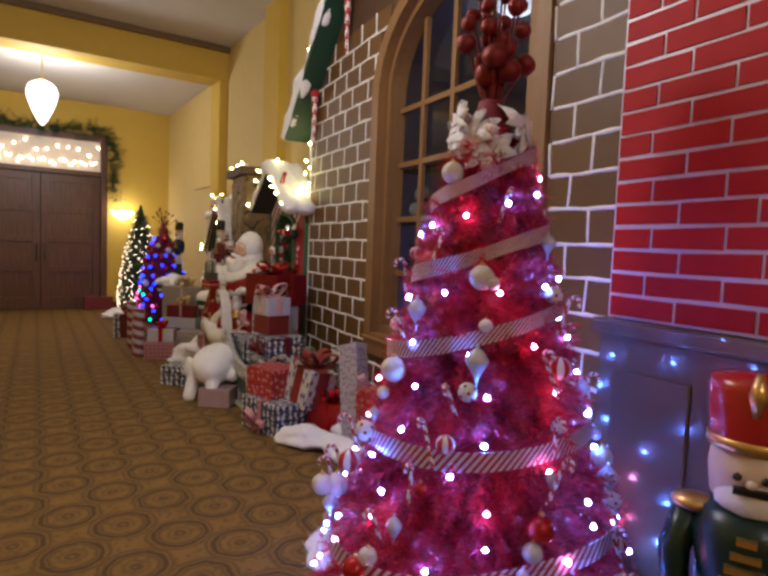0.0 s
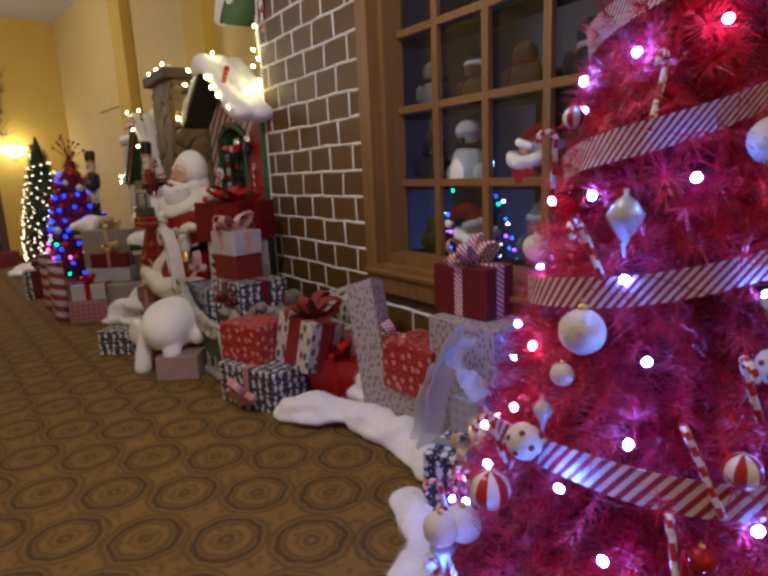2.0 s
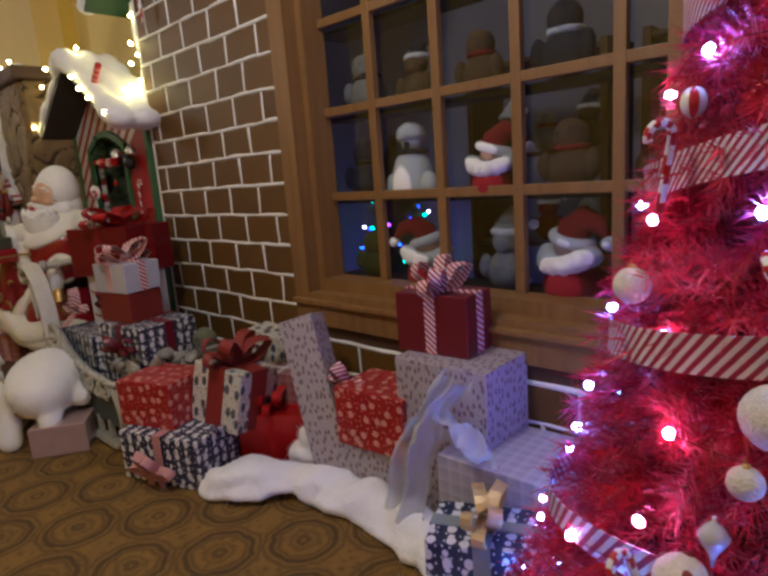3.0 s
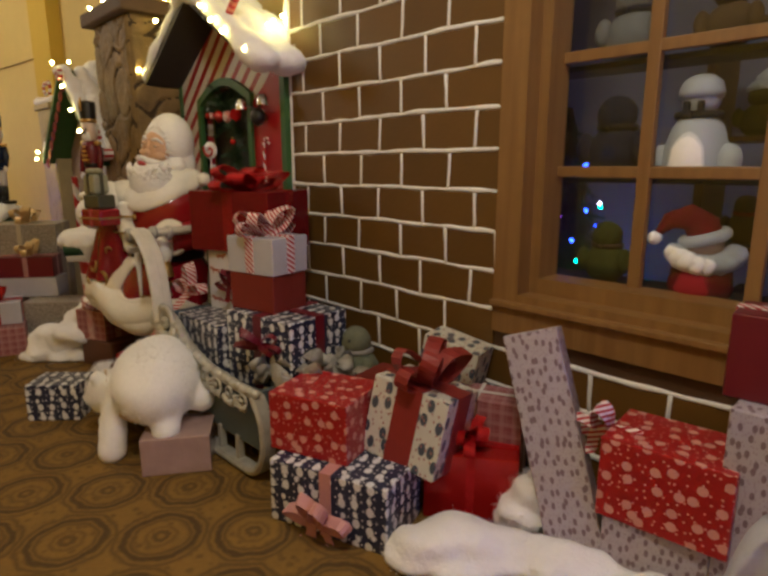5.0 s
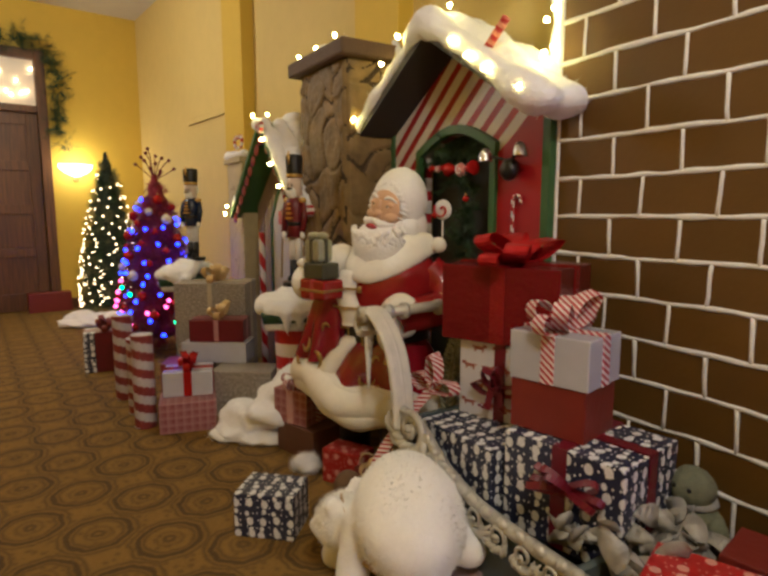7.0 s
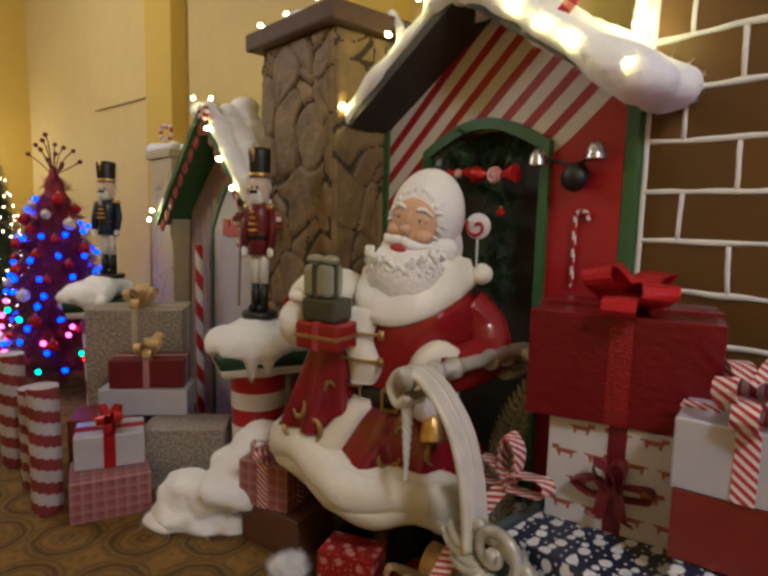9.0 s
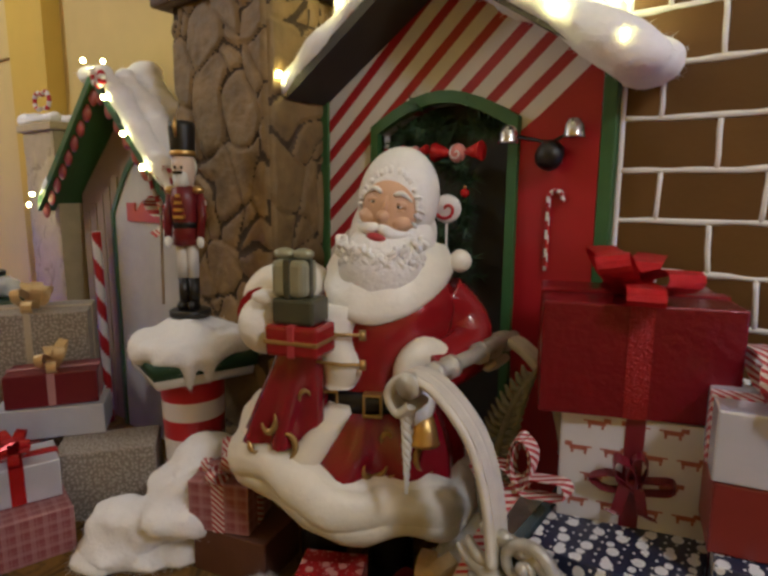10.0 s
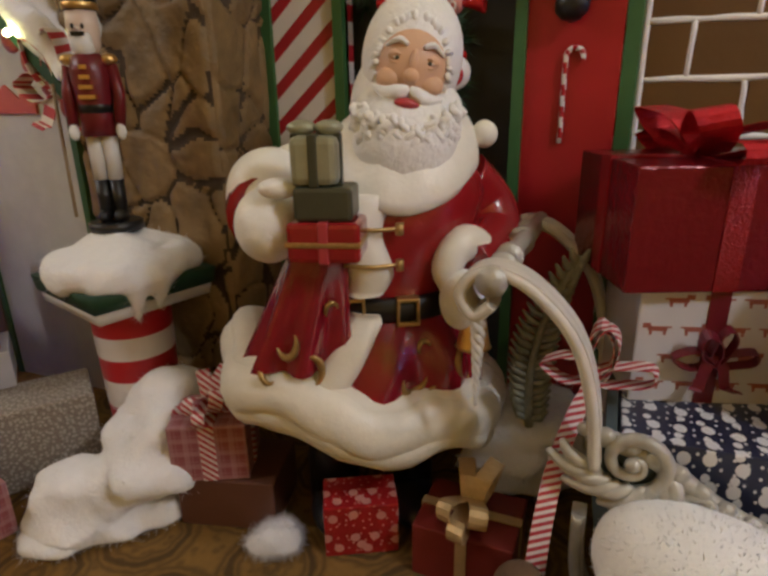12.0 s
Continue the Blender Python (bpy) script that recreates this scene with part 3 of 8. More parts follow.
for k in COURSES:
    run = []
    n = 110
    for i in range(n + 1):
        y = YN + (YF - YN) * i / n
        z = joint_z(k, y)
        if 0.01 < z < gable(y) - 0.02 and not in_window(y, z):
            run.append((FX - 0.003, y, z))
        else:
            icing_run(run)
            run = []
    icing_run(run)
    for yj in JOINTS[k][1:-1]:
        z0, z1 = joint_z(k, yj), joint_z(k + 1, yj)
        if z1 < 0.02 or z1 > gable(yj) or in_window(yj, z0 + 0.03) or in_window(yj, z1 - 0.03):
            continue
        lean = rng.uniform(-0.012, 0.012)
        pts = [(FX - 0.003, yj + lean * f + 0.004 * noise.noise(Vector((k, yj * 5, f * 4))), max(0.004, z0 + (z1 - z0) * f)) for f in (0, 0.25, 0.5, 0.75, 1)]
        add_tube(bm, pts, 0.0095, 6)
pts = [(FX - 0.004, YF - 0.006 + 0.006 * noise.noise(Vector((0, 0, z * 5))), z) for z in np.arange(0.01, EAVE + 0.1, 0.06)]
add_tube(bm, pts, 0.012, 6)
part("icing", bm, ICING, front, "piped white icing joints", True)
# the window casing
bm = bmesh.new()
outer = arch_outline(HALF - 0.003, SPRING, RISE - 0.003, WINZ + 0.002)
inner = arch_outline(HALF - 0.115, SPRING, RISE - 0.10, WINZ + 0.165)
ring_prism(bm, outer, inner, FX - 0.03, FX + 0.06)
inner2 = arch_outline(HALF - 0.155, SPRING, RISE - 0.14, WINZ + 0.225)
ring_prism(bm, [(y, z) for y, z in arch_outline(HALF - 0.112, SPRING, RISE - 0.097, WINZ + 0.162)], inner2, FX + 0.05, FX + 0.19)
add_box(bm, FX - 0.055, FX + 0.0, WIN0 + 0.002, WIN1 - 0.002, WINZ + 0.11, WINZ + 0.135, 0.005)
win = thing("window_1", "tall arched shop window with brown wooden casing and glazing bars", "window", kind="structure")
part("window_frame", bm, CASING, win)
GX = FX + 0.162
for y in (2.80, 3.18, 3.55, 3.92):
    bm = bmesh.new()
    add_box(bm, GX - 0.02, GX + 0.015, y - 0.022, y + 0.022, WINZ + 0.22, arch_top(y, HALF - 0.15, SPRING, RISE - 0.14), 0.004)
    part("glazing_bar", bm, CASING, win)
for z in (1.22, 1.63, 2.04, 2.45):
    bm = bmesh.new()
    add_box(bm, GX - 0.017, GX + 0.012, WIN0 + 0.15, WIN1 - 0.15, z - 0.02, z + 0.02, 0.004)
    part("glazing_bar", bm, CASING, win)
bm = bmesh.new()
out_ = arch_outline(HALF - 0.154, SPRING, RISE - 0.139, WINZ + 0.224)
add_prism(bm, out_, 0.004, pose(GX + 0.016, 0, 0))
pane = part("pane", bm, GLASS, win, "dark reflecting window glass")
pane.visible_shadow = False
# the shop room behind the glass
# lilac grey of the walls stands in for hall reflections on the glass
SHOPWALL = mat("lilac_pane_reflection_wall", (0.30, 0.28, 0.33), 0.8, 0, 0.12, 4, 0.1)
bm = bmesh.new()
add_box(bm, 4.42, 4.5, 2.06, 5.6, 0, 3.3)
add_box(bm, FX + 0.085, 4.42, 2.06, 2.12, 0, 3.3)
add_box(bm, FX + 0.085, 4.42, 5.54, 5.6, 0, 3.3)
add_box(bm, FX + 0.085, 4.5, 2.06, 5.6, 3.305, 3.36)
structure("wall_shop", bm, SHOPWALL, "shop walls behind the window, lilac grey for the reflections on its panes")
# fixture out of view, added to brighten the toys and room behind the glass
shop_fill_lamp = thing("ceiling_light", "unseen round fixture added to brighten the shop and its toys", "lamp", pose(3.35, 3.9, 3.30))
bm = bmesh.new()
add_lathe(bm, [(0.15, 0.0), (0.15, -0.03), (0.12, -0.06), (0.05, -0.075), (0.005, -0.078)], 24)
part("diffuser", bm, glow("shop_fill_diffuser", (1.0, 0.93, 0.86), 1.5), shop_fill_lamp, "", True)
point_lamp("shop_glow", (3.35, 3.9, 3.1), 3.2, (1.0, 0.93, 0.86), 0.12)
# shelves take that dimness as their colour
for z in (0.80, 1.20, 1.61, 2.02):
    sh_ = structure("shelf_display", boxmesh(GX + 0.06, GX + 0.24, WIN0 + 0.05, WIN1 - 0.05, z - 0.02, z), SHELFDIM, "display shelf coloured near-black for the dimness behind the window")


def plush(name, label, place, body, trim, hat=None, s=1.0):
    bm = bmesh.new()
    add_ball(bm, (0, 0, 0.075), (0.075, 0.085, 0.085), rough=0.08, freq=14, sub=3)
    add_ball(bm, (-0.01, 0, 0.19), (0.058, 0.06, 0.055), rough=0.08, freq=16, sub=3)
    for sy in (-1, 1):
        add_ball(bm, (-0.03, 0.085 * sy, 0.09), (0.03, 0.028, 0.05), rough=0.1, freq=20, sub=2)
    if hat:
        add_ball(bm, (0, 0, 0.235), (0.055, 0.06, 0.035), sub=2, index=1)
        add_tube(bm, [(0, 0, 0.25), (0, -0.03, 0.29), (0, -0.075, 0.29), (0, -0.10, 0.26)], [0.045, 0.035, 0.02, 0.01], 8, 1)
        add_ball(bm, (0, -0.105, 0.25), 0.02, sub=2, index=2)
        add_tube(bm, [(-0.05 * math.cos(a), 0.055 * math.sin(a), 0.225) for a in np.linspace(0, 6.3, 14)], 0.016, 6, 2)
    else:
        for sy in (-1, 1):
            add_ball(bm, (-0.062, 0.02 * sy, 0.20), 0.007, sub=1, index=3)
        add_tube(bm, [(-0.052 * math.cos(a), 0.052 * math.sin(a), 0.15) for a in np.linspace(0, 6.3, 14)], 0.012, 6, 1)
    bmesh.ops.scale(bm, vec=(s, s, s), verts=bm.verts)
    ob = part(name, bm, [body, trim, FUR, BLACKP])
    ob.matrix_basis = pose(*place)
    return tagged(ob, label, "plush toy", "plush toys in the window")


REDFELT = mat("red_felt", (0.30, 0.012, 0.014), 0.9, 0, 0.15, 40, 0.3, 150)
BROWNPL = mat("brown_plush", (0.14, 0.08, 0.04), 0.95, 0, 0.2, 40, 0.6, 150)
GREYPL = mat("grey_plush", (0.30, 0.29, 0.28), 0.95, 0, 0.2, 40, 0.6, 150)
GREENPL = mat("green_plush", (0.10, 0.11, 0.02), 0.95, 0, 0.2, 40, 0.6, 150)
BLUEPL = mat("blue_plush", (0.015, 0.02, 0.05), 0.95, 0, 0.2, 40, 0.6, 150)
PX = GX + 0.105
bm = bmesh.new()
add_lathe(bm, [(0.095, 0.0), (0.105, 0.03), (0.100, 0.10), (0.080, 0.17), (0.055, 0.205)], 28)
add_ball(bm, (0, 0, 0.262), (0.058, 0.062, 0.062), None, 0.06, 14, 3)
add_lathe(bm, [(0.066, 0.262), (0.070, 0.285), (0.060, 0.315), (0.035, 0.335), (0.008, 0.342)], 20)
for sy in (-1, 1):
    add_ball(bm, (-0.02, 0.105 * sy, 0.055), (0.040, 0.045, 0.06), None, 0.08, 14, 3)
    add_box(bm, -0.074, -0.05, 0.022 * sy - 0.009, 0.022 * sy + 0.009, 0.205, 0.250, 0.003, index=1)
add_tube(bm, [(-0.064 * math.cos(a), 0.066 * math.sin(a), 0.208) for a in np.linspace(0, 6.283, 18)], 0.013, 8, 1)
snowman = part("plush_snowman", bm, [FUR, mat("charcoal_felt", (0.03, 0.03, 0.035), 0.9, 0, 0.2, 40, 0.3)])
snowman.matrix_basis = pose(PX, 3.80, 1.20)
tagged(snowman, "white plush snowman in a hood with a dark scarf", "plush toy", "plush toys in the window")


def hat_doll(label, place, turn, s, lean):
    """A plush elf: red coat, wide white beard, red cap with a white brim that flops over."""
    bm = bmesh.new()
    add_lathe(bm, [(0.10, 0.0), (0.11, 0.03), (0.10, 0.09), (0.07, 0.14)], 24)
    for k in range(9):
        a = -1.3 + 2.6 * k / 8
        add_ball(bm, (-0.075 * math.cos(a), 0.10 * math.sin(a), 0.135 - 0.02 * math.cos(2 * a)), (0.045, 0.042, 0.038), None, 0.2, 16, 3, 1)
    add_ball(bm, (-0.01, 0, 0.185), (0.062, 0.062, 0.055), None, 0.05, 12, 3, 3)
    add_tube(bm, [(0.064 * math.cos(a), 0.066 * math.sin(a), 0.212 + 0.3 * lean * 0.066 * math.sin(a)) for a in np.linspace(0, 6.283, 20)], 0.022, 10, 1)
    add_tube(bm, [(0, 0, 0.20), (0, -0.01 * lean, 0.25), (0, -0.06 * lean, 0.285), (0, -0.12 * lean, 0.27), (0, -0.16 * lean, 0.22)], [0.064, 0.06, 0.048, 0.032, 0.012], 16, 0)
    add_ball(bm, (0, -0.165 * lean, 0.205), 0.026, None, 0.1, 14, 3, 1)
    bmesh.ops.scale(bm, vec=(s, s, s), verts=bm.verts)
    ob = part("plush_gnome", bm, [REDFELT, FUR, BLACKP, mat("doll_face_cloth", (0.5, 0.32, 0.24), 0.8)])
    ob.matrix_basis = pose(*place, 0, 0, turn)
    return tagged(ob, label, "plush toy", "plush toys in the window")


hat_doll("red plush elf with a wide white beard and flopped cap", (PX - 0.03, 3.34, 1.20), 10, 0.88, 1.0)
plush("plush_bear", "brown plush bear sitting on a shelf", (PX, 3.02, 1.20), BROWNPL, REDFELT, None, 1.1)
plush("plush_bear", "dark brown plush bear", (PX, 4.08, 1.20), BLUEPL, BLACKP, None, 1.2)
hat_doll("red plush elf in a tilted cap with white trim", (PX, 3.74, 0.80), 30, 0.95, -1.0)
plush("plush_frog", "green plush toy lying on the shelf", (PX, 4.08, 0.80), GREENPL, BROWNPL, None, 0.95)
hat_doll("red plush elf slumped under a white-brimmed cap", (PX, 3.02, 0.80), -20, 1.05, 1.0)
plush("plush_cat", "grey plush toy with a long beard", (PX, 3.30, 0.80), GREYPL, GREYPL, True, 1.1)
plush("plush_bear", "blue grey plush toy on a shelf", (PX, 4.05, 1.61), GREYPL, BLUEPL, None, 1.1)
plush("plush_bear", "brown and orange plush toy", (PX, 3.40, 1.61), BROWNPL, REDFELT, None, 1.0)
plush("plush_bear", "dark blue plush toy on a shelf", (PX, 3.04, 1.61), BLUEPL, FUR, None, 1.1)
plush("plush_bear", "brown plush toy in a blue cap", (PX, 3.74, 1.61), BROWNPL, BLUEPL, True, 0.9)
plush("plush_gnome", "brown plush doll with a cap", (PX, 2.68, 1.20), BROWNPL, REDFELT, True, 0.9)

# roof over the gable: dark green soffit, snow and candy sticks on the rake
roof = thing("gable_roof", "green roof edge with cotton snow and warm string lights", "roof")
bm = bmesh.new()
L0 = Vector((0, YF + 0.26, gable(YF) - 0.06 - SLOPE * 0.24))
L1 = Vector((0, YF + 0.26 - (PEAK - L0.z) / SLOPE, PEAK))
for a, b, x0, x1, th, mi in ((L0, L1, FX - 0.20, FX + 0.25, 0.05, 0),):
    nrm = Vector((0, SLOPE, 1)).normalized() * th
    vs = [bm.verts.new((x, p.y + q.y, p.z + q.z)) for x in (x0, x1) for p in (a, b) for q in (Vector((0, 0, 0)), nrm)]
    for f in ((0, 1, 3, 2), (4, 6, 7, 5), (0, 4, 5, 1), (2, 3, 7, 6), (0, 2, 6, 4), (1, 5, 7, 3)):
        bm.faces.new([vs[i] for i in f])
bmesh.ops.recalc_face_normals(bm, faces=bm.faces)
part("roof_board", bm, DARKGREEN, roof)



def soften(ob, voxel=0.012):
    """Melt lumps into one soft mass."""
    r_ = ob.modifiers.new("remesh", "REMESH")
    r_.mode, r_.voxel_size, r_.use_smooth_shade = "VOXEL", voxel, True
    s_ = ob.modifiers.new("smooth", "SMOOTH")
    s_.factor, s_.iterations = 0.5, 9


def fibres(ob, bm, count, seed, length=0.016):
    """Loose cotton fibres that stand off a soft mass."""
    r_ = random.Random(seed)
    bm.normal_update()
    pool = [(v.co.copy(), v.normal.copy()) for v in bm.verts]
    verts, faces = [], []
    for _ in range(count):
        p, n_ = pool[r_.randrange(len(pool))]
        d = (n_ + 0.8 * Vector((r_.gauss(0, 1), r_.gauss(0, 1), r_.gauss(0, 1)))).normalized()
        sd = d.cross(Vector((r_.gauss(0, 1), r_.gauss(0, 1), r_.gauss(0, 1)))).normalized() * 0.0010
        q = p - n_ * 0.006
        k = len(verts)
        verts.extend((tuple(q - sd), tuple(q + sd), tuple(q + d * length * r_.uniform(0.7, 1.8))))
        faces.append((k, k + 1, k + 2))
    me = bpy.data.meshes.new("fibres")
    me.from_pydata(verts, [], faces)
    me.materials.append(SNOW)
    fb_ = new("fibres", me)
    fb_.parent = ob
    fb_["kind"] = "stuff"


def snow_run(points, radius, parent, name="snow", squash=0.7, step=0.05, label="cotton snow"):
    """Cotton wool laid along a line: overlapping lumps."""
    bm = bmesh.new()
    pts = [Vector(p) for p in points]
    for a, b in zip(pts, pts[1:]):
        n = max(1, int((b - a).length / (radius * 0.75)))
        for i in range(n + 1):
            p = a.lerp(b, i / n)
            r = radius * (0.8 + 0.45 * noise.noise(p * 5.0))
            add_ball(bm, p, (r * 1.15, r * 1.15, r * squash * 1.25), rough=0.3, freq=7, sub=2)
    keep = bm.copy()
    ob = part(name, bm, SNOW, parent, label, True)
    soften(ob)
    fibres(ob, keep, int(9000 * radius * sum((b - a).length for a, b in zip(pts, pts[1:]))), 3)
    keep.free()
    return ob


nrm = Vector((0, SLOPE, 1)).normalized()
snow_run([(FX - 0.16, *(L0 + nrm * 0.07).yz), (FX - 0.16, *(L1 + nrm * 0.07).yz)], 0.075, roof)
# the lit end of the snow runs down the corner
snow_run([(FX + 0.06, YF + 0.10, 2.5), (FX + 0.05, YF + 0.06, 2.2), (FX + 0.05, YF + 0.05, 1.95), (FX + 0.02, YF + 0.03, 1.82)], 0.045, roof)
RW = [mat("candy_white", (0.74, 0.70, 0.68), 0.3, 0, 0.06, 30, 0.05), mat("candy_red", (0.42, 0.012, 0.014), 0.3, 0, 0.08, 30, 0.05)]


POLE = [mat("glittered_pale_pole", (0.50, 0.46, 0.48), 0.5, 0, 0.2, 60, 0.3), mat("glittered_brick_red_pole", (0.22, 0.03, 0.03), 0.5, 0, 0.2, 60, 0.3)]


def stick(name, label, a, b, r, parent=None, group=""):
    a, b = Vector(a), Vector(b)
    n = 64
    bm = bmesh.new()
    add_tube(bm, [a.lerp(b, i / n) for i in range(n + 1)], r, 24, stripe=lambda i, j: ((i * 2 + j) // 12) % 2)
    ob = part(name, bm, POLE if r > 0.05 else RW)
    if parent:
        ob.parent = parent
    else:
        tagged(ob, label, "decoration", group)
    return ob


for y in (5.58, 4.86, 4.1):
    z = gable(y) - 0.12
    bm = bmesh.new()
    n = 20
    add_tube(bm, [(FX - 0.06, y, z - 0.5 * i / n) for i in range(n + 1)], [0.032 - 0.0012 * i for i in range(n + 1)], 12, stripe=lambda i, j: ((i * 2 + j) // 4) % 2)
    add_ball(bm, (FX - 0.06, y, z + 0.02), 0.045, sub=2, index=1)
    tagged(part("candy_icicle", bm, RW), "red and white striped candy icicle on the gable", "decoration", "candy icicles")

BULBW = glow("warm_white_bulb", (1.0, 0.82, 0.22), 75.0)
BULBC = glow("cool_white_bulb", (0.14, 0.29, 1.0), 260.0)
BULBP = glow("pink_white_bulb", (1.0, 0.30, 0.66), 95.0)
BULBS = {"blue": glow("blue_bulb", (0.015, 0.03, 1.0), 12.0), "red": glow("red_bulb", (1.0, 0.01, 0.01), 8.0),
         "green": glow("green_bulb", (0.02, 1.0, 0.35), 5.0), "pink": glow("pink_bulb", (1.0, 0.10, 0.35), 6.0)}


def bulb_mesh(name, material, r):
    bm = bmesh.new()
    bmesh.ops.create_icosphere(bm, subdivisions=2, radius=r)
    bmesh.ops.scale(bm, vec=(1, 1, 1.25), verts=bm.verts)
    me = bpy.data.meshes.new(name)
    bm.to_mesh(me)
    bm.free()
    me.materials.append(material)
    return me


def light_string(label, places, meshes, cable=None, cable_material=None, order=None):
    s = thing("string_lights", label, "string lights")
    if cable:
        bm = bmesh.new()
        add_tube(bm, cable, 0.0010, 4)
        part("cable", bm, cable_material or WHITEP, s)
    for i, p in enumerate(places):
        ob = new("bulb", meshes[(order[i] if order else i) % len(meshes)])
        ob.location = p
        ob.rotation_euler = (i * 1.3, i * 0.7, i)
        ob.parent = s
    return s


warm_big = bulb_mesh("bulb", BULBW, 0.0115)
rp = []
for i in range(12):
    p = L0.lerp(L1, i / 16) + nrm * (0.075 + 0.05 * (i % 2))
    rp.append((FX - 0.20 + 0.05 * (i % 3), p.y, p.z))
rp += [(FX + 0.0, YF + 0.07, 2.42), (FX + 0.0, YF + 0.05, 2.18), (FX - 0.01, YF + 0.04, 2.02), (FX - 0.02, YF + 0.02, 1.86)]
light_string("warm white string lights along the snowy roof edge", rp, [warm_big])

# ---- red brick chimney breast and brown mantel ----
RX, RY0, RY1, RZ0, RZ1 = FX - 0.035, 0.35, 2.025, 1.16, 4.2
red = thing("red_chimney_breast", "glossy red painted brick chimney breast with pink mortar", "chimney")
part("backing", boxmesh(RX, RX + 0.11, RY0, RY1, RZ0, RZ1), MORTAR, red)
mantel = thing("mantel", "glossy dark brown painted fireplace surround", "fireplace")
bm = bmesh.new()
add_box(bm, RX - 0.02, RX + 0.11, RY0, RY1 + 0.02, 0.0, RZ0 - 0.07, 0.008)
part("surround", bm, FIREBOX, mantel)
part("shelf", boxmesh(RX - 0.06, RX + 0.11, RY0, RY1 + 0.04, RZ0 - 0.068, RZ0 - 0.004, 0.012), FIREBOX, mantel)
for y in (0.75, 1.62):
    part("panel", boxmesh(RX - 0.034, RX - 0.022, y, y + 0.34, 0.12, RZ0 - 0.2, 0.006), FIREBOX, mantel)


def painted_figure(label, place, turn, h, coat, hat, trousers, slim=1.0):
    """A wooden soldier doll: boots, trousers, coat, head with beard, tall hat."""
    bm = bmesh.new()
    add_lathe(bm, [(0.17, 0), (0.17, 0.03), (0.15, 0.035)], 20, index=0)
    for sx in (-1, 1):
        add_ball(bm, (0.048 * sx, -0.025, 0.055), (0.042, 0.075, 0.03), sub=2, index=0)
        add_tube(bm, [(0.045 * sx, 0, 0.04), (0.045 * sx, 0, 0.2)], [0.042, 0.046], 12, 0)
        add_tube(bm, [(0.045 * sx, 0, 0.2), (0.045 * sx, 0, 0.4)], [0.045, 0.052], 12, 1)
        add_tube(bm, [(0.125 * sx, 0, 0.62), (0.15 * sx, -0.01, 0.52), (0.14 * sx, -0.04, 0.41)], [0.036, 0.038, 0.032], 10, 2)
        add_ball(bm, (0.14 * sx, -0.045, 0.385), 0.032, sub=2, index=4)
        add_ball(bm, (0.115 * sx, 0, 0.645), (0.055, 0.05, 0.022), sub=2, index=5)
        add_ball(bm, (0.028 * sx, -0.088, 0.755), 0.011, sub=1, index=0)
    add_lathe(bm, [(0.11, 0.37), (0.1, 0.44), (0.105, 0.5), (0.12, 0.6), (0.10, 0.655), (0.05, 0.67)], 20, index=2)
    add_lathe(bm, [(0.104, 0.455), (0.104, 0.485), (0.1, 0.49)], 20, index=0)
    for k in range(4):
        add_box(bm, -0.05 + 0.01 * k, 0.05 - 0.01 * k, -0.125, -0.095, 0.505 + 0.035 * k, 0.52 + 0.035 * k, index=5)
    add_lathe(bm, [(0.06, 0.66), (0.085, 0.69), (0.092, 0.76), (0.085, 0.82)], 20, index=3)
    add_ball(bm, (0, -0.045, 0.70), (0.07, 0.06, 0.05), rough=0.2, freq=20, sub=2, index=4)
    add_ball(bm, (0, 0.02, 0.76), (0.098, 0.085, 0.075), rough=0.15, freq=18, sub=2, index=4)
    add_box(bm, -0.035, 0.035, -0.112, -0.09, 0.722, 0.736, index=0)
    add_ball(bm, (0, -0.1, 0.745), (0.014, 0.016, 0.012), sub=1, index=3)
    add_lathe(bm, [(0.094, 0.81), (0.096, 0.83), (0.105, 0.95), (0.10, 0.975), (0.03, 0.985)], 20, index=6)
    add_lathe(bm, [(0.1, 0.812), (0.1, 0.835), (0.095, 0.838)], 20, index=5)
    add_tube(bm, [(0, -0.1, 0.9), (0, -0.11, 0.95), (0, -0.1, 1.0)], [0.008, 0.02, 0.008], 8, 5)
    bmesh.ops.scale(bm, vec=(h * slim, h * slim, h), verts=bm.verts)
    SKIN = mat("painted_flesh", (0.66, 0.52, 0.42), 0.35, 0, 0.05, 20, 0.03)
    ob = part("nutcracker", bm, [BLACKP, trousers, coat, SKIN, FUR, GOLD, hat])
    ob.matrix_basis = pose(*place, 0, 0, turn)
    return tagged(ob, label, "nutcracker", "nutcracker dolls")


REDG = mat("glossy_red_paint", (0.42, 0.014, 0.012), 0.2, 0, 0.08, 20, 0.03, coat=0.5)
NAVYG = mat("glossy_dark_blue_paint", (0.012, 0.022, 0.06), 0.25, 0, 0.1, 20, 0.03)
painted_figure("large nutcracker with a red hat and dark green coat", (2.06, 1.22, 0), -60, 1.13, mat("glossy_dark_green", (0.008, 0.03, 0.025), 0.25), REDG, REDG)

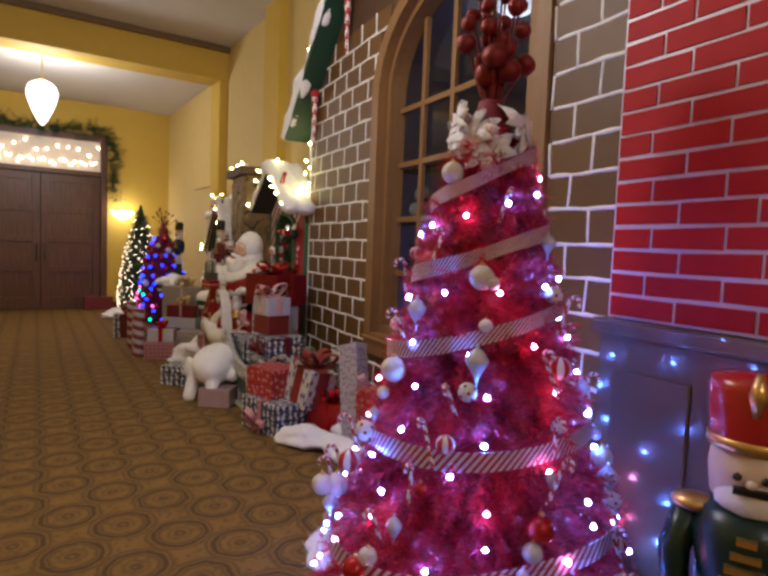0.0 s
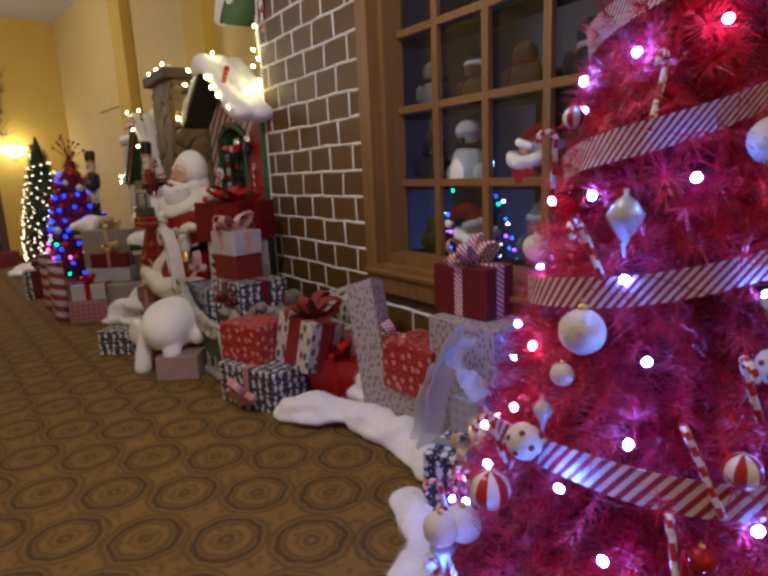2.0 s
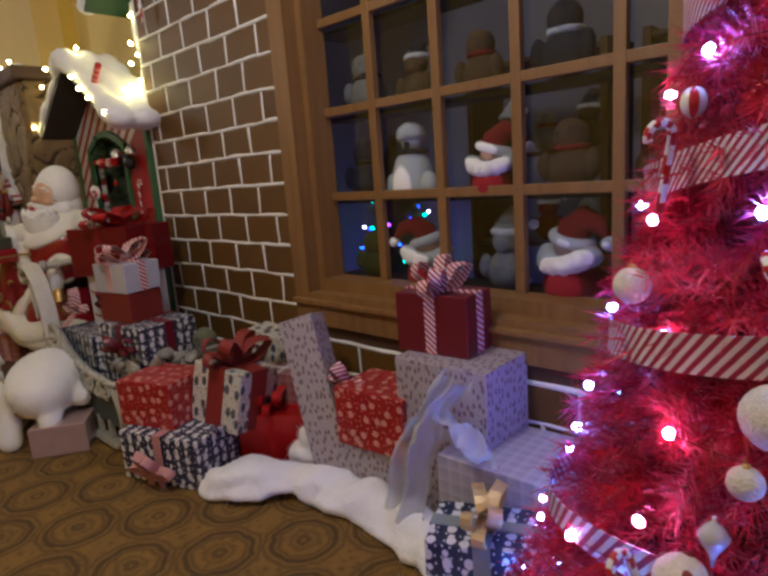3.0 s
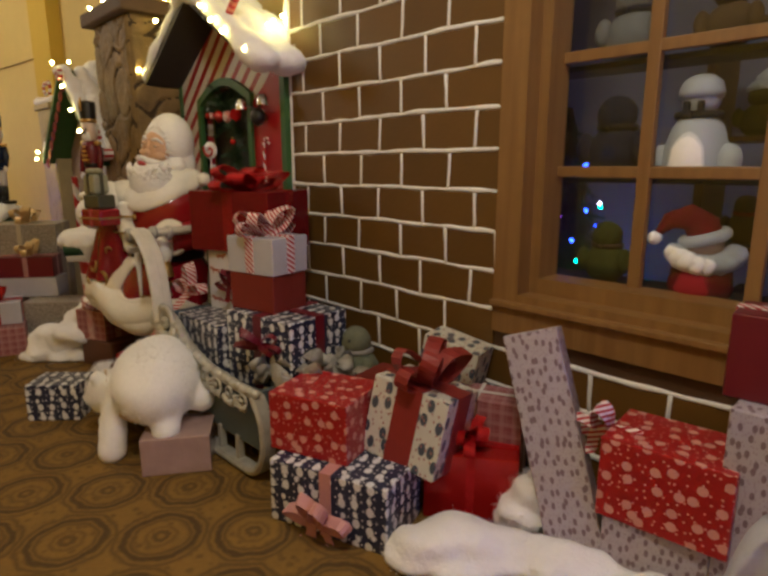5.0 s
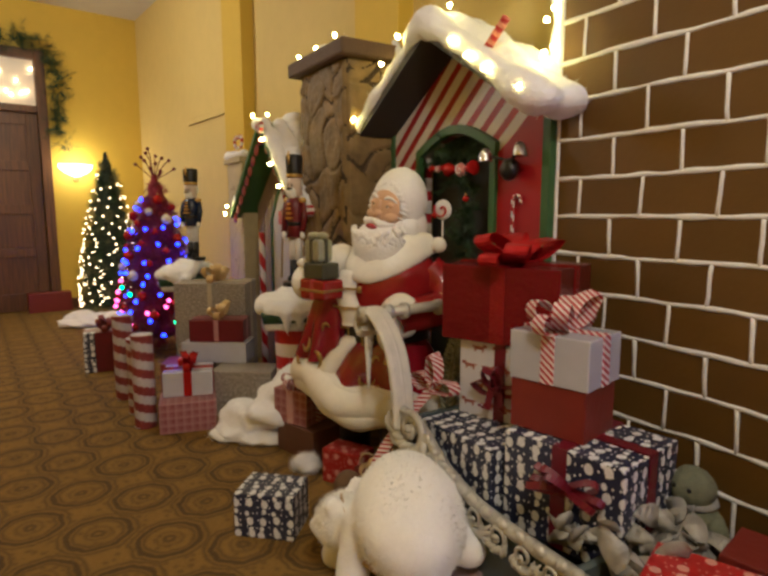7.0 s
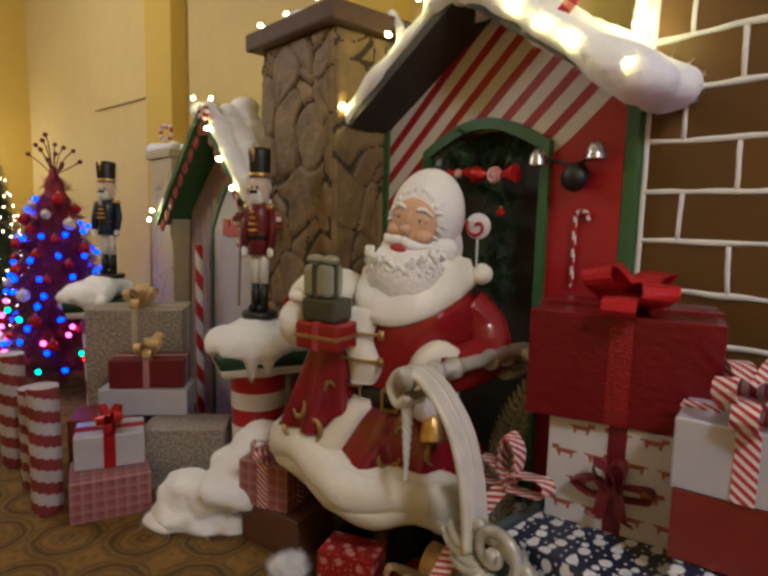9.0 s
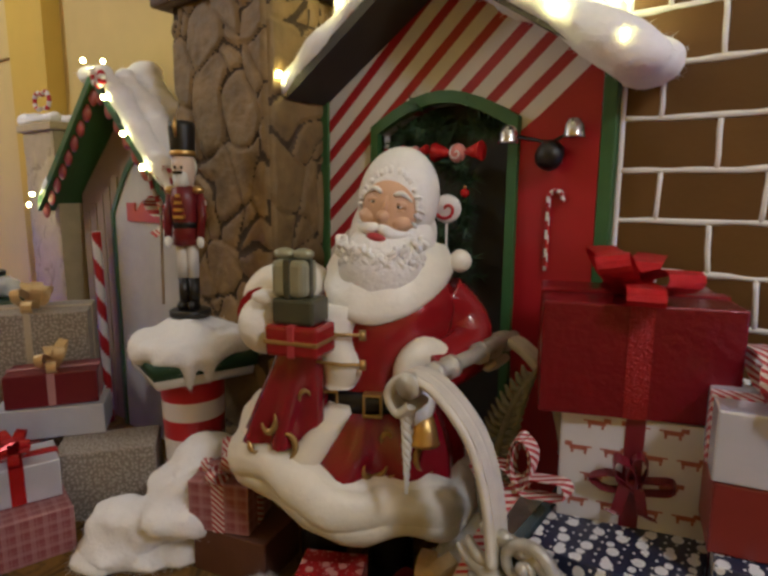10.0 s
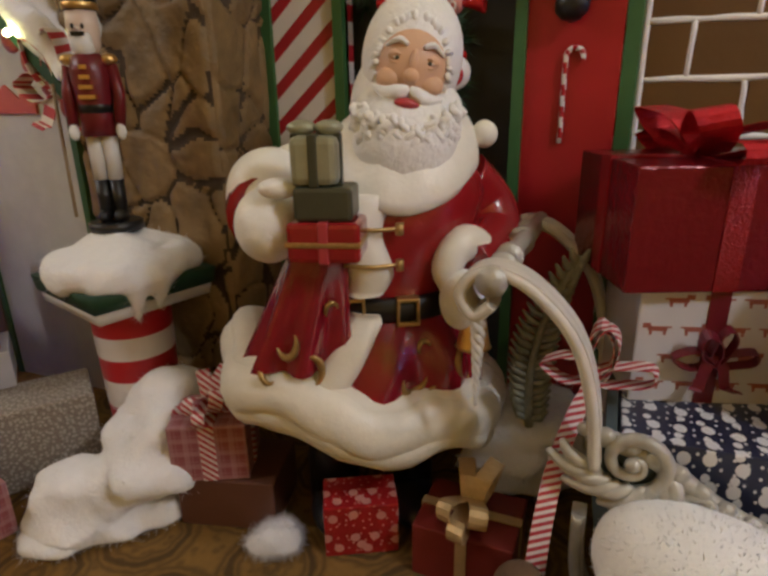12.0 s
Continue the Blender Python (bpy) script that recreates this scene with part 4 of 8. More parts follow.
# ---- red door house behind the statue ----
HX = 2.40
hs = thing("red_door_house", "small red and striped playhouse front with a snowy roof", "house")
hy0, hy1, hmid, hev, hpk = 5.80, 7.03, 6.40, 1.78, 2.16
bm = bmesh.new()
A0, A1, AZ = 6.14, 6.72, 1.62      # door opening
arch = [(A0 + (A1 - A0) * i / 12, AZ + 0.10 * math.sin(math.pi * i / 12)) for i in range(13)]
top = [(hy1, hev), (hmid, hpk), (hy0, hev)]
add_prism(bm, [(hy0, 0), (A0, 0), *arch, (A1, 0), (hy1, 0), *top], 0.06, pose(HX, 0, 0))
part("striped_wall", bm, stripes("red_and_white_board", (0.70, 0.67, 0.66), (0.36, 0.012, 0.02), 0.128, 0.42, (0, 0.88, 1.0)), hs, "diagonal red and white striped board")
bm = bmesh.new()
add_prism(bm, [(hy0 + 0.03, 0), (A0 - 0.035, 0), (A0 - 0.035, 1.60), (hy0 + 0.03, 1.80)], 0.008, pose(HX - 0.008, 0, 0))
part("red_panel", bm, REDP, hs, "plain red board beside the door")
bm = bmesh.new()
add_prism(bm, [(A0 - 0.036, 0), (A0, 0), *arch, (A1, 0), (A1 + 0.036, 0)] + [(A1 + 0.036 - (A1 - A0 + 0.072) * i / 12, AZ + 0.03 + 0.115 * math.sin(math.pi * i / 12)) for i in range(13)], 0.05, pose(HX - 0.03, 0, 0))
part("door_arch", bm, GREENP, hs, "green painted arched door frame")
# plain near-black board set behind the arched opening
part("door_leaf", boxmesh(HX + 0.09, HX + 0.12, A0 - 0.03, A1 + 0.03, 0, 1.74), mat("near_black_board", (0.02, 0.018, 0.014), 0.5), hs)
bm = bmesh.new()
add_box(bm, HX - 0.012, HX + 0.034, hy0 - 0.018, hy0 + 0.028, 0, 1.80, 0.004)
part("corner_post", bm, GREENP, hs, "green corner board")
bm = bmesh.new()
add_box(bm, HX - 0.012, HX + 0.03, hy1 - 0.02, hy1 + 0.025, 0, 1.78, 0.004)
part("corner_post", bm, GREENP, hs)
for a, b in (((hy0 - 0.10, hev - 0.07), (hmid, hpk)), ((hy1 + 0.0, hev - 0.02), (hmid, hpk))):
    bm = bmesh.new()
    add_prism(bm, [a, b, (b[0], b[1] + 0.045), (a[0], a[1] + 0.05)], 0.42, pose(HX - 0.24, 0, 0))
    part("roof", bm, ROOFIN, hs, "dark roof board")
rp = [(HX - 0.20, hy0 - 0.11, hev - 0.03), (HX - 0.21, hy0 + 0.16, hev + 0.16), (HX - 0.21, hmid, hpk + 0.06), (HX - 0.21, hmid + 0.3, hpk - 0.11), (HX - 0.21, hy1 + 0.03, hev + 0.02)]
bm = bmesh.new()
for a, b in zip(rp, rp[1:]):
    a, b = Vector(a), Vector(b)
    n = int((b - a).length / 0.05)
    for i in range(n + 1):
        for dx, rr in ((0.0, 0.085), (0.14, 0.095), (0.28, 0.095)):
            p = a.lerp(b, i / n) + Vector((dx, 0, 0.015))
            r = rr * (0.85 + 0.4 * noise.noise(p * 6)) * (0.72 if p.y > hmid + 0.1 else 1.0)
            add_ball(bm, p, (r * 1.1, r * 1.15, r * 0.85), rough=0.15, freq=8, sub=2)
keep = bm.copy()
roof_snow = part("snow", bm, SNOW, hs, "thick cotton snow on the roof", True)
soften(roof_snow, 0.014)
fibres(roof_snow, keep, 7000, 7)
keep.free()
light_string("warm string lights half buried in the roof snow", [(HX - 0.285, hy0 - 0.1, hev + 0.02), (HX - 0.29, hy0 + 0.1, hev + 0.13), (HX - 0.29, hy0 + 0.32, hev + 0.29), (HX - 0.26, hmid, hpk + 0.10), (HX - 0.27, hmid + 0.34, hpk - 0.06), (HX - 0.28, hy1, hev + 0.07), (HX - 0.05, hy0 + 0.0, hev + 0.2), (HX - 0.12, hy0 - 0.06, hev + 0.16), (HX - 0.30, hy0 + 0.2, hev + 0.2), (HX - 0.16, hmid - 0.1, hpk + 0.13), (HX - 0.29, hmid + 0.15, hpk + 0.03), (HX - 0.02, hy0 + 0.02, hev + 0.34), (HX - 0.01, hy0 + 0.01, hev + 0.46)], [warm_big])
for k, (y, z, rot) in enumerate(((5.93, hev + 0.27, 40), (6.75, hev + 0.2, -40))):
    bm = bmesh.new()
    for s in range(9):
        add_tube(bm, [(0, -0.09 + 0.02 * s, 0), (0, -0.07 + 0.02 * s, 0)], 0.02, 10, s % 2)
    ob = part("candy_stick", bm, [RW[1], mat("orange_candy", (0.6, 0.2, 0.12), 0.4)])
    ob.matrix_basis = pose(HX - 0.21, y, z, rot if k else -rot, 0, 0)
    tagged(ob, "red candy stick lying in the roof snow", "decoration", "roof candies")


def add_needles(verts, faces, base, tip, count, length, rng, width=0.003, droop=0.0):
    """Needles round a twig, as thin triangles."""
    base, tip = np.array(base), np.array(tip)
    ax = tip - base
    n_ = np.linalg.norm(ax) or 1.0
    ax = ax / n_
    o = np.cross(ax, (0.3, 0.5, 0.81))
    o /= np.linalg.norm(o)
    o2 = np.cross(ax, o)
    for i in range(count):
        f = rng.random()
        a = rng.random() * 6.283
        p = base + ax * n_ * f
        d = (o * math.cos(a) + o2 * math.sin(a)) * 0.85 + ax * rng.uniform(0.1, 1.0)
        d[2] -= droop
        l = length * (0.6 + 0.6 * rng.random()) * (1.15 - 0.4 * f)
        side = np.cross(d, ax)
        side = side / (np.linalg.norm(side) or 1.0) * width
        k = len(verts)
        verts.extend((tuple(p - side), tuple(p + side), tuple(p + d * l)))
        faces.append((k, k + 1, k + 2))


def needle_part(name, verts, faces, material, parent, label=""):
    me = bpy.data.meshes.new(name)
    me.from_pydata(verts, [], faces)
    me.materials.append(material)
    ob = new(name, me)
    if parent:
        ob.parent = parent
    if label:
        ob["label"] = label
    return ob


def garland(label, points, thick, material, name="garland", needles=70, length=0.06, seed=1):
    r_ = random.Random(seed)
    verts, faces = [], []
    pts = [Vector(p) for p in points]
    for a, b in zip(pts, pts[1:]):
        n = max(1, int((b - a).length / 0.05))
        for i in range(n):
            p = a.lerp(b, i / n)
            for k in range(3):
                d = Vector((r_.uniform(-1, 1), r_.uniform(-1, 1), r_.uniform(-1, 1))) * thick
                add_needles(verts, faces, p, p + d, needles // 3, length, r_)
    return tagged(needle_part(name, verts, faces, material, None), label, "garland")


# swag of fir hung inside the doorway, with sweets and bells
wr = [(HX + 0.03, A0 + 0.08 + 0.42 * i / 8, 1.62 + 0.04 * math.sin(math.pi * i / 8)) for i in range(9)]
garland("dark green fir swag filling the small doorway", wr + [(HX + 0.04, 6.40, 1.5), (HX + 0.04, 6.32, 1.38), (HX + 0.04, 6.42, 1.2), (HX + 0.04, 6.34, 1.0)], 0.11, NEEDLE, "fir_swag", 110, 0.07, 3)
WRAPRED = mat("shiny_red_sweet_wrap", (0.50, 0.015, 0.012), 0.2, 0.2, 0.1, 40, 0.2)
for y, z, s in ((6.33, 1.53, 1.0), (6.52, 1.545, 0.55)):
    bm = bmesh.new()
    add_lathe(bm, [(0.001, -0.012), (0.03, -0.012), (0.036, 0), (0.03, 0.012), (0.001, 0.012)], 16, pose(0, 0, 0, 0, 90, 0), 1)
    for sy in (-1, 1):
        add_tube(bm, [(0, 0.03 * sy, 0), (0, 0.055 * sy, 0.004), (0, 0.10 * sy, 0.006)], [0.008, 0.02, 0.038], 8, 0)
    sp = [(-0.014, 0.004 * a * math.cos(a), 0.004 * a * math.sin(a)) for a in np.linspace(0.5, 7.5, 22)]
    add_tube(bm, sp, 0.003, 5, 2)
    ob = part("wrapped_sweet", bm, [WRAPRED, mat("pink_sweet", (0.6, 0.22, 0.2), 0.3), RW[0]])
    ob.matrix_basis = pose(HX - 0.05, y, z) @ Matrix.Scale(s, 4)
    tagged(ob, "shiny red wrapped sweet hung on the fir swag", "decoration", "sweets on the swag")
for y, z in ((6.30, 1.385), (6.56, 1.30)):
    bm = bmesh.new()
    add_ball(bm, (0, 0, 0), 0.018, sub=2)
    add_lathe(bm, [(0.006, 0.016), (0.006, 0.026)], 8, index=1)
    ob = part("bauble", bm, [WRAPRED, GOLD])
    ob.location = (HX - 0.04, y, z)
    tagged(ob, "small red bauble on the fir swag", "ornament", "red baubles")
# jingle-bell door lamp and candy cane on the red board
bell = thing("bell_lamp", "dark round door lamp between two silver bells", "lamp", pose(HX - 0.01, 5.975, 1.52))
bm = bmesh.new()
add_ball(bm, (-0.05, 0, -0.01), (0.04, 0.05, 0.05), rough=0.1, freq=25, sub=2)
add_tube(bm, [(-0.06, -0.07, 0.06), (-0.05, 0, 0.03), (-0.06, 0.13, 0.06)], 0.006, 6)
part("lamp_body", bm, BLACKP, bell)
for dy, dz in ((-0.085, 0.07), (0.14, 0.06)):
    bm = bmesh.new()
    add_lathe(bm, [(0.004, 0.035), (0.02, 0.03), (0.03, 0.01), (0.034, -0.02), (0.036, -0.028), (0.03, -0.026)], 16)
    ob = part("bell", bm, SILVER, bell, "silver bell", True)
    ob.location = (-0.07, dy, dz)


def cane_points(h, hook, n=14):
    pts = [(0, 0, h * i / 8) for i in range(9)]
    for i in range(1, n + 1):
        a = math.pi * 1.15 * i / n
        pts.append((0, -hook + hook * math.cos(a), h + hook * math.sin(a)))
    return pts


def cane(label, m, h, hook, r, group):
    bm = bmesh.new()
    pts = [Vector(p) for p in cane_points(h, hook)]
    fine = []
    for a, b in zip(pts, pts[1:]):
        k = max(1, round((b - a).length / (r * 1.6)))
        fine += [a.lerp(b, i / k) for i in range(k)]
    add_tube(bm, fine + [pts[-1]], r, 8, stripe=lambda i, j: ((i * 2 + j) // 4) % 2)
    ob = part("candy_cane", bm, RW)
    ob.matrix_basis = m
    return tagged(ob, label, "candy cane", group)


cane("thin red and white candy cane hung on the red board", pose(HX - 0.022, 5.985, 1.12), 0.25, 0.025, 0.008, "hung candy canes")

# ---- stone chimney ----
ch = thing("stone_chimney", "brown field stone chimney with a snowy cap", "chimney")


def stone_face(origin, u, v, n, w, h, nu, nv, depth=0.02):
    """A wall of irregular stones: raised lumps with sunk joints between."""
    bm = bmesh.new()
    u, v, n, origin = Vector(u), Vector(v), Vector(n), Vector(origin)
    rows, joint = [], {}
    for j in range(nv + 1):
        row = []
        for i in range(nu + 1):
            a, b = w * i / nu, h * j / nv
            q_ = Vector((a * 5.2, b * 4.4, n.x * 3.0 + 0.7))
            q_ += Vector((noise.noise(q_ * 0.9), noise.noise(q_ * 0.9 + Vector((5, 2, 1))), 0)) * 0.6
            dist, _ = noise.voronoi(q_)
            edge = min(1.0, (dist[1] - dist[0]) * 4.0)
            k = depth * min(1.0, edge * 2.2) ** 0.6 + 0.006 * noise.noise(q_ * 2.2) + 0.003 * noise.noise(q_ * 7.0)
            if i in (0, nu) or j in (0, nv):
                k = 0.0
            row.append(bm.verts.new(origin + u * a + v * b + n * k))
            joint[i, j] = edge < 0.22
        rows.append(row)
    for j in range(nv):
        for i in range(nu):
            f = bm.faces.new((rows[j][i], rows[j][i + 1], rows[j + 1][i + 1], rows[j + 1][i]))
            f.material_index = 1 if joint[i, j] and joint[i + 1, j + 1] else 0
    return bm


cx0, cx1, cy0, cy1, cz = 2.09, 2.46, 7.06, 7.68, 2.2
part("core", boxmesh(cx0 + 0.002, cx1, cy0 + 0.002, cy1, 0, cz), STONE, ch)
part("stonework", stone_face((cx0, cy1, 0), (0, -1, 0), (0, 0, 1), (-1, 0, 0), cy1 - cy0, cz, 62, 200), STONE, ch, smooth=True)
part("stonework", stone_face((cx0, cy0, 0), (1, 0, 0), (0, 0, 1), (0, -1, 0), cx1 - cx0, cz, 38, 200), STONE, ch, smooth=True)
part("cap", boxmesh(cx0 - 0.07, cx1 + 0.06, cy0 - 0.08, cy1 + 0.08, cz, cz + 0.09, 0.012), STONECAP, ch)
snow_run([(cx0 + 0.02, cy0 + 0.05, cz + 0.10), (cx0 + 0.05, cy1 - 0.05, cz + 0.11), (cx1, cy0 + 0.3, cz + 0.11)], 0.05, ch)
snow_run([(cx1 - 0.05, cy0 - 0.03, cz + 0.12), (cx1 - 0.08, cy0 - 0.12, cz + 0.02), (cx1 - 0.08, cy0 - 0.13, cz - 0.12), (cx1 - 0.07, cy0 - 0.12, cz - 0.24)], 0.035, ch)
light_string("warm string lights on the chimney snow", [(cx0 - 0.02, cy0 + 0.1, cz + 0.14), (cx0 + 0.0, cy0 + 0.4, cz + 0.14), (cx1 - 0.12, cy0 - 0.16, cz - 0.05), (cx1 - 0.12, cy0 - 0.16, cz - 0.22), (cx0 - 0.02, cy1, cz + 0.13)], [warm_big])

# ---- tan playhouse with a green roof ----
h2 = thing("tan_playhouse", "tan playhouse front with an arched white door and green snowy roof", "house")
tx, ty0, ty1, tmid, tev, tpk = 2.18, 7.70, 8.86, 8.26, 1.36, 1.93
bm = bmesh.new()
add_prism(bm, [(ty0, 0), (ty1, 0), (ty1, tev), (tmid, tpk - 0.06), (ty0, tev)], 0.08, pose(tx, 0, 0))
part("wall", bm, TANBOARD, h2)
for k in range(5):
    y = ty1 - 0.02 - 0.085 * k
    part("board", boxmesh(tx - 0.012, tx - 0.001, y - 0.075, y, 0, tev - 0.1 + 0.05 * k, 0.003), TANBOARD, h2)
d0, d1 = 7.80, 8.42
darch = [(d0 + (d1 - d0) * i / 14, 1.25 + 0.30 * math.sin(math.pi * i / 14)) for i in range(15)]
bm = bmesh.new()
add_prism(bm, [(d0, 0), *darch, (d1, 0)], 0.02, pose(tx - 0.035, 0, 0))
part("door", bm, mat("white_door_panel", (0.55, 0.54, 0.48), 0.5, 0, 0.15, 10, 0.3, 30), h2, "white arched door")
bm = bmesh.new()
add_prism(bm, [(d0 - 0.03, 0), (d0, 0), *darch, (d1, 0), (d1 + 0.03, 0)] + [(d1 + 0.03 - (d1 - d0 + 0.06) * i / 14, 1.26 + 0.33 * math.sin(math.pi * i / 14)) for i in range(15)], 0.03, pose(tx - 0.045, 0, 0))
part("door_arch", bm, GREENP, h2)
bm = bmesh.new()
add_prism(bm, [(7.95, 1.22), (8.27, 1.22), (8.27, 1.32), (8.19, 1.32), (8.19, 1.27), (8.11, 1.33), (8.03, 1.27), (8.03, 1.32), (7.95, 1.32)], 0.01, pose(tx - 0.047, 0, 0))
part("red_motif", bm, mat("salmon_red_paint", (0.50, 0.10, 0.06), 0.5), h2, "red painted motif on the door")
for a, b in (((ty0 - 0.12, tev - 0.12), (tmid, tpk)), ((ty1 + 0.14, tev - 0.1), (tmid, tpk))):
    bm = bmesh.new()
    add_prism(bm, [a, b, (b[0], b[1] + 0.05), (a[0], a[1] + 0.06)], 0.36, pose(tx - 0.2, 0, 0))
    part("roof", bm, DARKGREEN if a[0] < tmid else GREENP, h2, "green roof board")
    bm = bmesh.new()
    for i in range(9):
        f = (i + 0.5) / 9
        y, z = a[0] + (b[0] - a[0]) * f, a[1] + (b[1] - a[1]) * f
        add_ball(bm, (tx - 0.17, y, z - 0.03), (0.012, 0.05, 0.05), sub=2)
    part("scalloped_fringe", bm, mat("red_brown_fringe", (0.24, 0.04, 0.02), 0.5), h2, "red scalloped fringe", True)
snow_run([(tx - 0.16, ty0 - 0.1, tev + 0.0), (tx - 0.17, tmid - 0.1, tpk + 0.04), (tx - 0.14, tmid + 0.1, tpk + 0.05)], 0.07, h2)
snow_run([(tx - 0.06, ty0 - 0.1, tev + 0.0), (tx - 0.06, tmid - 0.08, tpk + 0.04)], 0.10, h2)
snow_run([(tx + 0.05, ty0 - 0.1, tev + 0.0), (tx + 0.05, tmid - 0.08, tpk + 0.05)], 0.105, h2)
snow_run([(tx - 0.18, ty1 + 0.12, tev - 0.02), (tx - 0.18, ty1 + 0.0, tev + 0.08)], 0.035, h2)
light_string("warm string lights on the playhouse roof", [(tx - 0.24, tmid - 0.02, tpk + 0.09), (tx - 0.24, tmid - 0.2, tpk - 0.1), (tx - 0.24, tmid - 0.35, tpk - 0.28), (tx - 0.24, tmid - 0.5, tpk - 0.44), (tx - 0.24, ty1 + 0.1, tev + 0.0), (tx - 0.24, ty1 + 0.16, tev - 0.06), (tx - 0.1, tmid + 0.05, tpk + 0.12)], [warm_big])
bm = bmesh.new()
for i in range(13):
    a = i / 12 * 4.5
    add_ball(bm, (0, 0.016 * a * math.cos(a * 1.5) * 0.7, 0.016 * a * math.sin(a * 1.5) * 0.7), 0.024, sub=1, index=i % 2)
ob = part("roof_candy", bm, RW)
ob.matrix_basis = pose(tx - 0.24, tmid - 0.17, tpk + 0.0)
tagged(ob, "red and white swirl candy in the roof snow", "decoration", "roof candies")
stick("candy_post", "red and white striped post beside the arched door", (tx - 0.08, 8.56, 0.0), (tx - 0.08, 8.56, 1.15), 0.025)
# ribbon bow with sticks at the near edge of the playhouse
RWR = [mat("ribbon_white", (0.70, 0.62, 0.58), 0.6, 0, 0.1, 60, 0.2), mat("ribbon_red", (0.40, 0.03, 0.035), 0.6, 0, 0.1, 60, 0.2)]


def bow(name, m, size, mats, width=None, loops=4, tails=True, stripe=True, parent=None, label="", seed=2):
    """Ribbon loops round a knot, with hanging tails."""
    r_ = random.Random(seed)
    w = width or size * 0.32
    st = (lambda i: i % 2) if stripe else (lambda i: 0)
    bm = bmesh.new()
    add_ball(bm, (0, 0, 0.01), size * 0.13, sub=2)
    ob = part(name, bm, mats, parent, label)
    ob.matrix_basis = m
    for k in range(loops):
        bm = bmesh.new()
        a = 2 * math.pi * k / loops + r_.uniform(-0.2, 0.2)
        d = Vector((0.25 * math.sin(a * 2), math.cos(a), abs(math.sin(a)) * 0.32 + 0.12)).normalized()
        up = Vector((1, 0, 0)) if abs(d.x) < 0.9 else Vector((0, 1, 0))
        side = d.cross(up).normalized()
        pts = [d * size * 0.5 * (1 - math.cos(t)) + side * size * 0.22 * math.sin(t) + Vector((0, 0, 0.04 * size * math.sin(3 * t))) for t in np.linspace(0.15, 2 * math.pi - 0.15, 18)]
        ws = [(d.cross(side) + 0.25 * d * math.sin(4 * t + k)).normalized() * w for t in np.linspace(0, 1, 18)]
        add_strip(bm, pts, ws, 0.0015, stripe=st)
        part("loop", bm, mats, ob)
    if tails:
        for sy in (-1, 1):
            bm = bmesh.new()
            pts = [Vector((-0.02 * i * 0.3, sy * (0.08 + 0.05 * i) * size, -size * 0.09 * i + 0.02 * math.sin(i))) for i in range(9)]
            add_strip(bm, pts, Vector((0.1, 0.9, 0.3)).normalized() * w, 0.0015, stripe=st)
            part("tail", bm, mats, ob)
    return ob


tagged(bow("ribbon_bow", pose(2.02, 7.66, 1.30), 0.2, RWR, seed=5), "red and white striped ribbon bow on the playhouse corner", "bow")

# ---- cream tower ----
tw = thing("cream_tower", "cream stone tower with a snowy top", "tower")
tb = (2.08, 2.42, 8.95, 9.36)
part("shaft", stone_face((tb[0], tb[3], 0), (0, -1, 0), (0, 0, 1), (-1, 0, 0), tb[3] - tb[2], 1.74, 30, 90, 0.008), [CREAMSTONE, mat("cream_joint", (0.36, 0.29, 0.17), 0.9)], tw, smooth=True)
part("core", boxmesh(tb[0] + 0.002, tb[1], tb[2], tb[3] - 0.002, 0, 1.74), CREAMSTONE, tw)
part("cap", boxmesh(tb[0] - 0.03, tb[1] + 0.03, tb[2] - 0.03, tb[3] + 0.03, 1.742, 1.79, 0.008), CREAMSTONE, tw)
snow_run([(tb[0] + 0.02, tb[2] + 0.02, 1.82), (tb[0] + 0.02, tb[3] - 0.02, 1.82), (tb[0] + 0.2, tb[3] - 0.1, 1.83), (tb[0] + 0.2, tb[2], 1.82)], 0.055, tw)
bm = bmesh.new()
for sy in (-1, 1):
    add_tube(bm, [(0, 0.05 * sy * math.cos(a) + 0.05 * sy, 0.05 + 0.05 * math.sin(a)) for a in np.linspace(-2, 2.5, 16)], 0.013, 8, stripe=lambda i, j: (i // 2) % 2)
ob = part("curled_candy", bm, RW)
ob.matrix_basis = pose(2.12, 9.15, 1.88)
tagged(ob, "curled red and white candy on the tower", "decoration")

# ---- presents ----
DARKCOAT = mat("deep_red_doll_coat", (0.14, 0.010, 0.014), 0.3, 0, 0.15, 20, 0.1)
NAVY = wrap("navy_snowman_paper", (0.022, 0.026, 0.06), (0.72, 0.72, 0.74), 16, 0.25, 0.35, None, (1.1, 1, 0.9), True)
REDFLAKE = wrap("red_snowflake_paper", (0.36, 0.014, 0.014), (0.60, 0.27, 0.22), 17, 0.24, 0.3)
GREYDEER = wrap("grey_reindeer_paper", (0.42, 0.37, 0.39), (0.19, 0.13, 0.14), 34, 0.26, 0.5, (0.28, 0.20, 0.22), (1.3, 1, 0.7))
DOGS = mat("white_printed_paper", (0.60, 0.59, 0.64), 0.4, 0, 0.08, 12, 0.15, 25)
PENGUIN = wrap("white_print_paper", (0.60, 0.58, 0.50), (0.06, 0.075, 0.10), 15, 0.27, 0.4, (0.36, 0.16, 0.14), (1.3, 1, 0.8))
REDFOIL = mat("red_foil_paper", (0.42, 0.012, 0.010), 0.18, 0.35, 0.12, 15, 0.25, 25)
